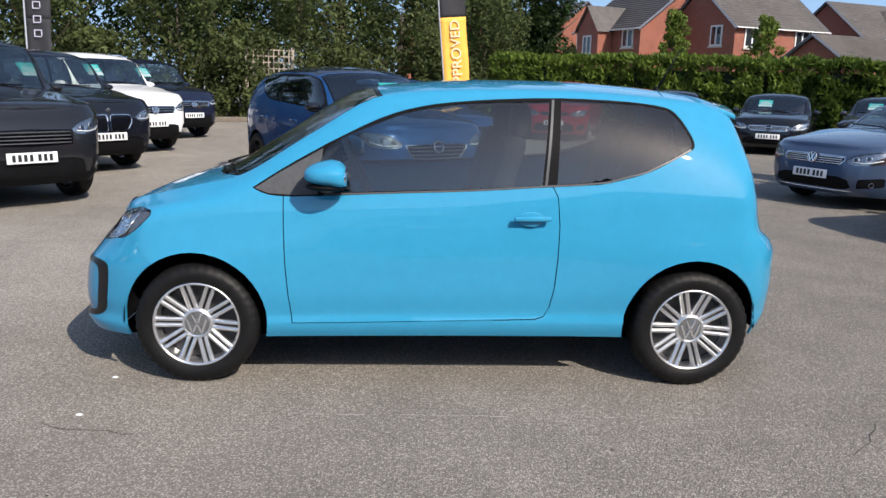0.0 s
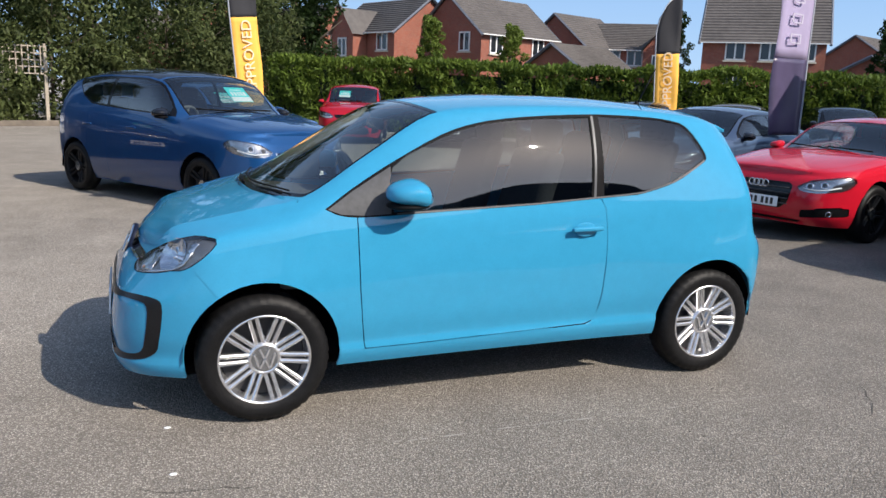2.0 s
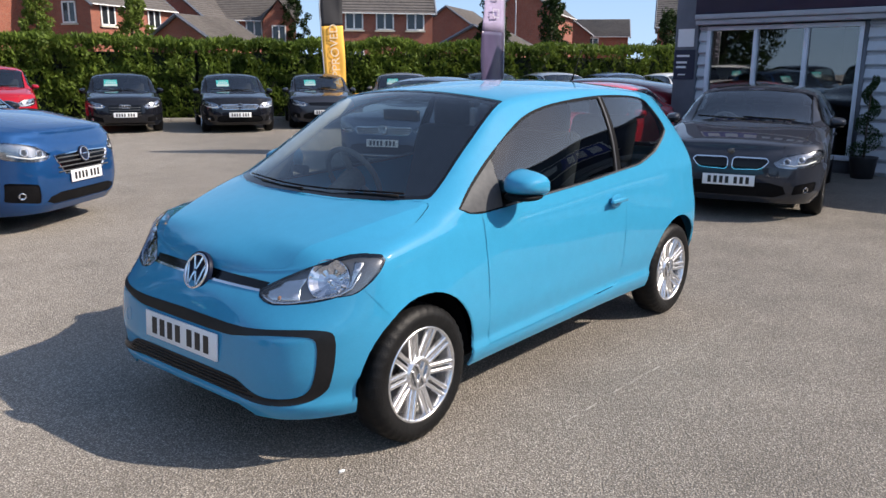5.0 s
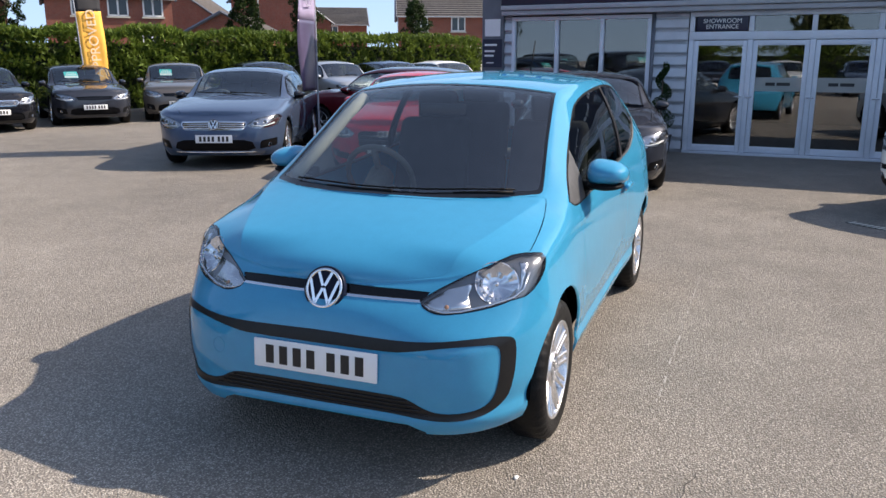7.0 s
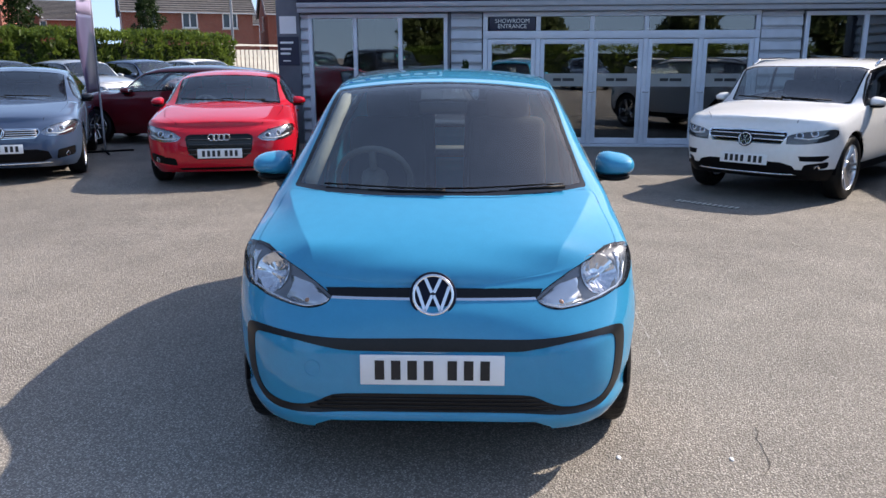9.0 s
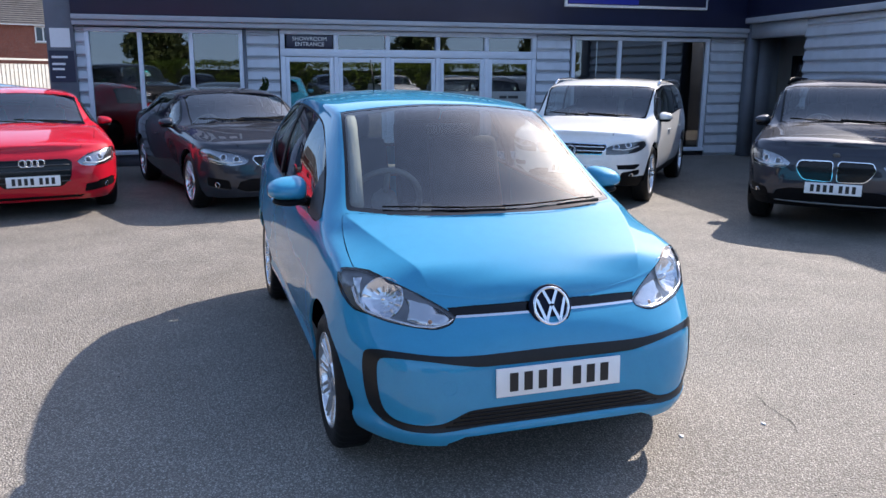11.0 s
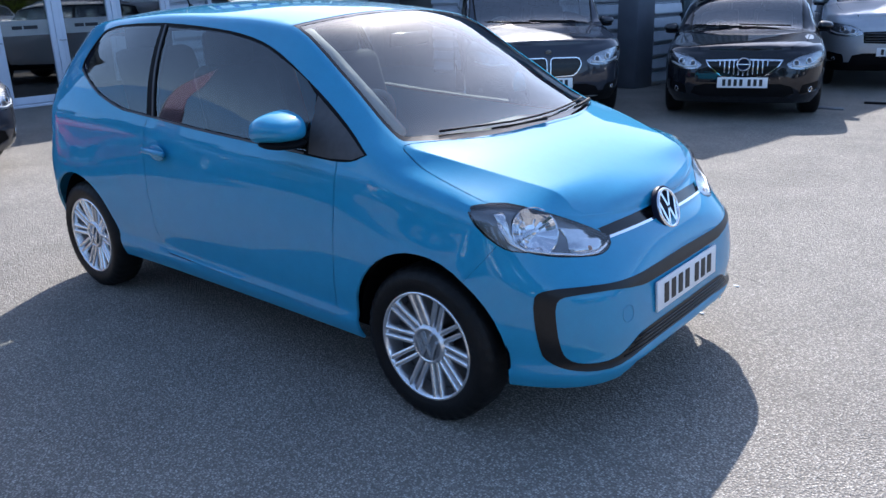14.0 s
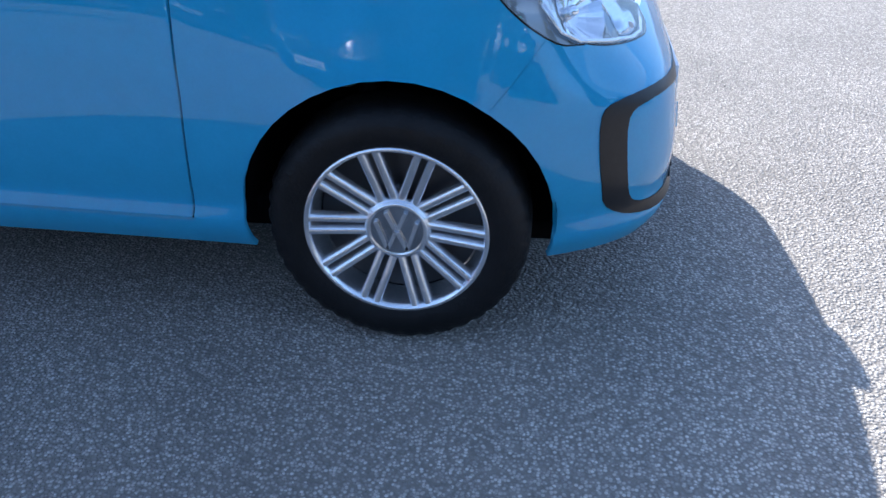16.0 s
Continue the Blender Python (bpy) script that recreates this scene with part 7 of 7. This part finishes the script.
# low brick wall and trellis before the shrubs
garden = structure("garden_wall", pose(-11.6, 18.4, 0, 0, 0, 27), "low weathered wall before the shrubs", "wall")
part("wall", boxm(0, 16.0, 0, 0.22, 0, 0.16, bevel=0.01), M_OLDWALL, garden)
trellis = thing("trellis", pose(-5.2, 22.3, 0, 0, 0, 20) @ Matrix.Diagonal((1.2, 1.2, 1.2, 1)), "weathered wooden trellis panel above the wall", "trellis")
for k in range(9):
    part("slat", boxm(k * 0.14, k * 0.14 + 0.03, 0, 0.02, 1.25, 1.95), M_FENCE, trellis, smooth=False)
for k in range(5):
    part("slat", boxm(-0.02, 1.2, 0.02, 0.04, 1.25 + k * 0.165, 1.28 + k * 0.165), M_FENCE, trellis, smooth=False)
for x in (-0.06, 1.2):
    part("post", boxm(x, x + 0.08, 0, 0.08, 0, 2.0), M_FENCE, trellis, smooth=False)

# clipped spiral bush by the entrance
topiary = thing("spiral_topiary", FACADE @ pose(9.35, 0.42, 0), "dark green spiral-clipped bush in a pot", "plant")
bm = bmesh.new()
lathe(bm, [(0.001, 0.0), (0.15, 0.0), (0.19, 0.30), (0.20, 0.32), (0.17, 0.32), (0.16, 0.27), (0.001, 0.27)], 24, axis="z")
part("pot", bm, M_POT, topiary)
bm = bmesh.new()
tube(bm, [(0, 0, 0.25), (0.01, 0, 0.8), (0, 0.01, 1.4)], [0.02, 0.015, 0.008], 8)
part("stem", bm, M_BARK, topiary)
pts = []
rg = random.Random(9)
for i in range(3000):
    t = rg.random()
    a = t * 5.2 * math.pi
    r = 0.20 * (1 - 0.75 * t)
    c = Vector((r * 0.75 * math.cos(a), r * 0.75 * math.sin(a), 0.36 + 1.1 * t))
    v = Vector((rg.gauss(0, 1), rg.gauss(0, 1), rg.gauss(0, 1))).normalized()
    pts.append((tuple(c + v * (0.11 * (1 - 0.6 * t))), tuple(v)))
leaf_cloud("foliage", pts, 0.018, M_TOPIARY, topiary, 9)["kind"] = "stuff"

# channel drain before the white car
drain = thing("channel_drain", pose(3.745, -2.95, 0, 0, 0, 47.6), "slotted iron channel drain let into the tarmac", "drain")
part("frame", boxm(-0.01, 0.715, -0.055, 0.055, 0.0, 0.004), M_IRON, drain, smooth=False)
for k in range(12):
    part("bar", boxm(k * 0.06, k * 0.06 + 0.03, -0.05, 0.05, 0.004, 0.008), M_PALING, drain, smooth=False)

# thin worn paint line beside the blue car
line = thing("painted_line", pose(0, 0, 0), "thin worn white line on the tarmac", "line")
bm = bmesh.new()
rg = random.Random(5)
x = -1.0
while x < 1.55:
    L = rg.uniform(0.03, 0.14)
    if rg.random() < 0.72:
        y = -1.165 - 0.02 * x + rg.uniform(-0.004, 0.004)
        w = rg.uniform(0.002, 0.006)
        vs = [bm.verts.new(p) for p in ((x, y - w, 0.003), (x + L, y - w * 0.7, 0.003), (x + L, y + w * 0.8, 0.003), (x, y + w, 0.003))]
        bm.faces.new(vs)
    x += L + rg.uniform(0, 0.03)
part("paint", bm, M_CHALK, line, smooth=False)["kind"] = "stuff"
# bits of litter and chips lying about
rg = random.Random(11)
bits = tagged(new("grit"), "scattered pale chips and dark crumbs on the tarmac", "grit", kind="stuff")
for nm, m, n in (("pale_chips", M_CHALK, 26), ("dark_crumbs", M_IRON, 120)):
    bm = bmesh.new()
    for _ in range(n):
        a, d = rg.uniform(0, 6.28), rg.uniform(1.2, 6.5)
        x, y = d * math.cos(a) * 1.1, d * math.sin(a)
        if abs(x) < 1.9 and abs(y) < 0.9:
            continue
        s = rg.uniform(0.002, 0.006)
        bmesh.ops.create_icosphere(bm, subdivisions=1, radius=s, matrix=Matrix.Translation((x, y, s * 0.3)) @ Matrix.Diagonal((rg.uniform(0.6, 1.8), 1, 0.5, 1)))
    link(nm, bm, m, bits)
for x, y in ((-1.618, -1.173), (-1.616, -0.729)):
    bm = bmesh.new()
    bmesh.ops.create_icosphere(bm, subdivisions=2, radius=0.012, matrix=Matrix.Translation((x, y, 0.003)) @ Matrix.Diagonal((1.3, 0.8, 0.4, 1)))
    tagged(link("paper_scrap", bm, M_PLATE), "tiny pale scrap lying on the tarmac", "litter", "scraps on the tarmac")

# pale fence and lamp post past the hedge's end
fence = thing("paling_fence", pose(28.8, 10.1, 0, 0, 0, -26.4), "pale wooden paling fence past the hedge", "fence")
for k in range(46):
    part("pale", boxm(k * 0.26, k * 0.26 + 0.2, 0, 0.03, 0.1, 1.85), M_PALING, fence, smooth=False)
for z in (0.5, 1.55, 2.0):
    part("rail", boxm(0, 12, 0.03, 0.09, z, z + 0.08), M_PALING, fence, smooth=False)
for k, (x, y, h) in enumerate(((34.0, 11.0, 6.5), (47.5, 33.0, 7.0))):
    lp = thing("street_lamp", pose(x, y, 0, 0, 0, 200), "slim grey street lamp before the houses", "street lamp")
    bm = bmesh.new()
    tube(bm, [(0, 0, 0), (0, 0, h * 0.9), (0.1, 0, h)], [0.07, 0.05, 0.04], 8)
    tube(bm, [(0.1, 0, h), (0.7, 0, h + 0.1)], 0.04, 8)
    part("post", bm, M_GUTTER, lp)
    part("lantern", boxm(0.6, 1.1, -0.1, 0.1, h + 0.04, h + 0.16, bevel=0.03), M_GUTTER, lp)
# doubled hose and a dark strip by the black hatchback
M_HOSE = mat("grey_hose", (0.2, 0.2, 0.21), 0.5, vary=0.2, scale=30)
hose = thing("hose", pose(-0.335, -7.5, 0, 0, 0, 2), "pale grey hose doubled on the tarmac", "hose")
bm = bmesh.new()
tube(bm, [(-0.17, -0.03, 0.013), (-0.05, -0.038, 0.013), (0.1, -0.032, 0.013), (0.165, -0.012, 0.013), (0.165, 0.012, 0.013), (0.1, 0.03, 0.013), (-0.06, 0.024, 0.013), (-0.2, 0.03, 0.013)], 0.012, 6)
part("hose_pipe", bm, M_HOSE, hose)
batten = thing("rubber_strip", pose(-0.8, -8.17, 0, 0, 0, 15), "dark rubber strip lying on the tarmac", "strip")
bm = bmesh.new()
tube(bm, [(-0.2 + 0.05 * i, 0.012 * math.sin(i * 0.7), 0.016) for i in range(9)], 0.016, 6)
part("strip_body", bm, M_RUBBER, batten)

# cracks in the worn tarmac
M_CRACK = mat("crack_shadow", (0.075, 0.068, 0.06), 0.95, vary=0.3, scale=30)
cracks = tagged(new("tarmac_crack"), "thin dark cracks in the worn tarmac", "crack", kind="stuff")
rg = random.Random(21)
bm = bmesh.new()
for x, y, a, n in ((-1.75, -1.25, -35, 9), (1.6, -1.55, 20, 8), (-3.4, 1.2, 70, 12), (2.6, -1.4, -60, 9), (-2.6, 3.4, 15, 10)):
    a = radians(a)
    prev = None
    for k in range(n):
        w = rg.uniform(0.0012, 0.0035)
        d = Vector((-math.sin(a), math.cos(a), 0)) * w
        p = Vector((x, y, 0.0025))
        cur = (bm.verts.new(p + d), bm.verts.new(p - d))
        if prev:
            bm.faces.new((prev[0], prev[1], cur[1], cur[0]))
        prev = cur
        step = rg.uniform(0.04, 0.09)
        x, y = x + step * math.cos(a), y + step * math.sin(a)
        a += rg.uniform(-0.6, 0.6)
link("crack", bm, M_CRACK, cracks, smooth=False)
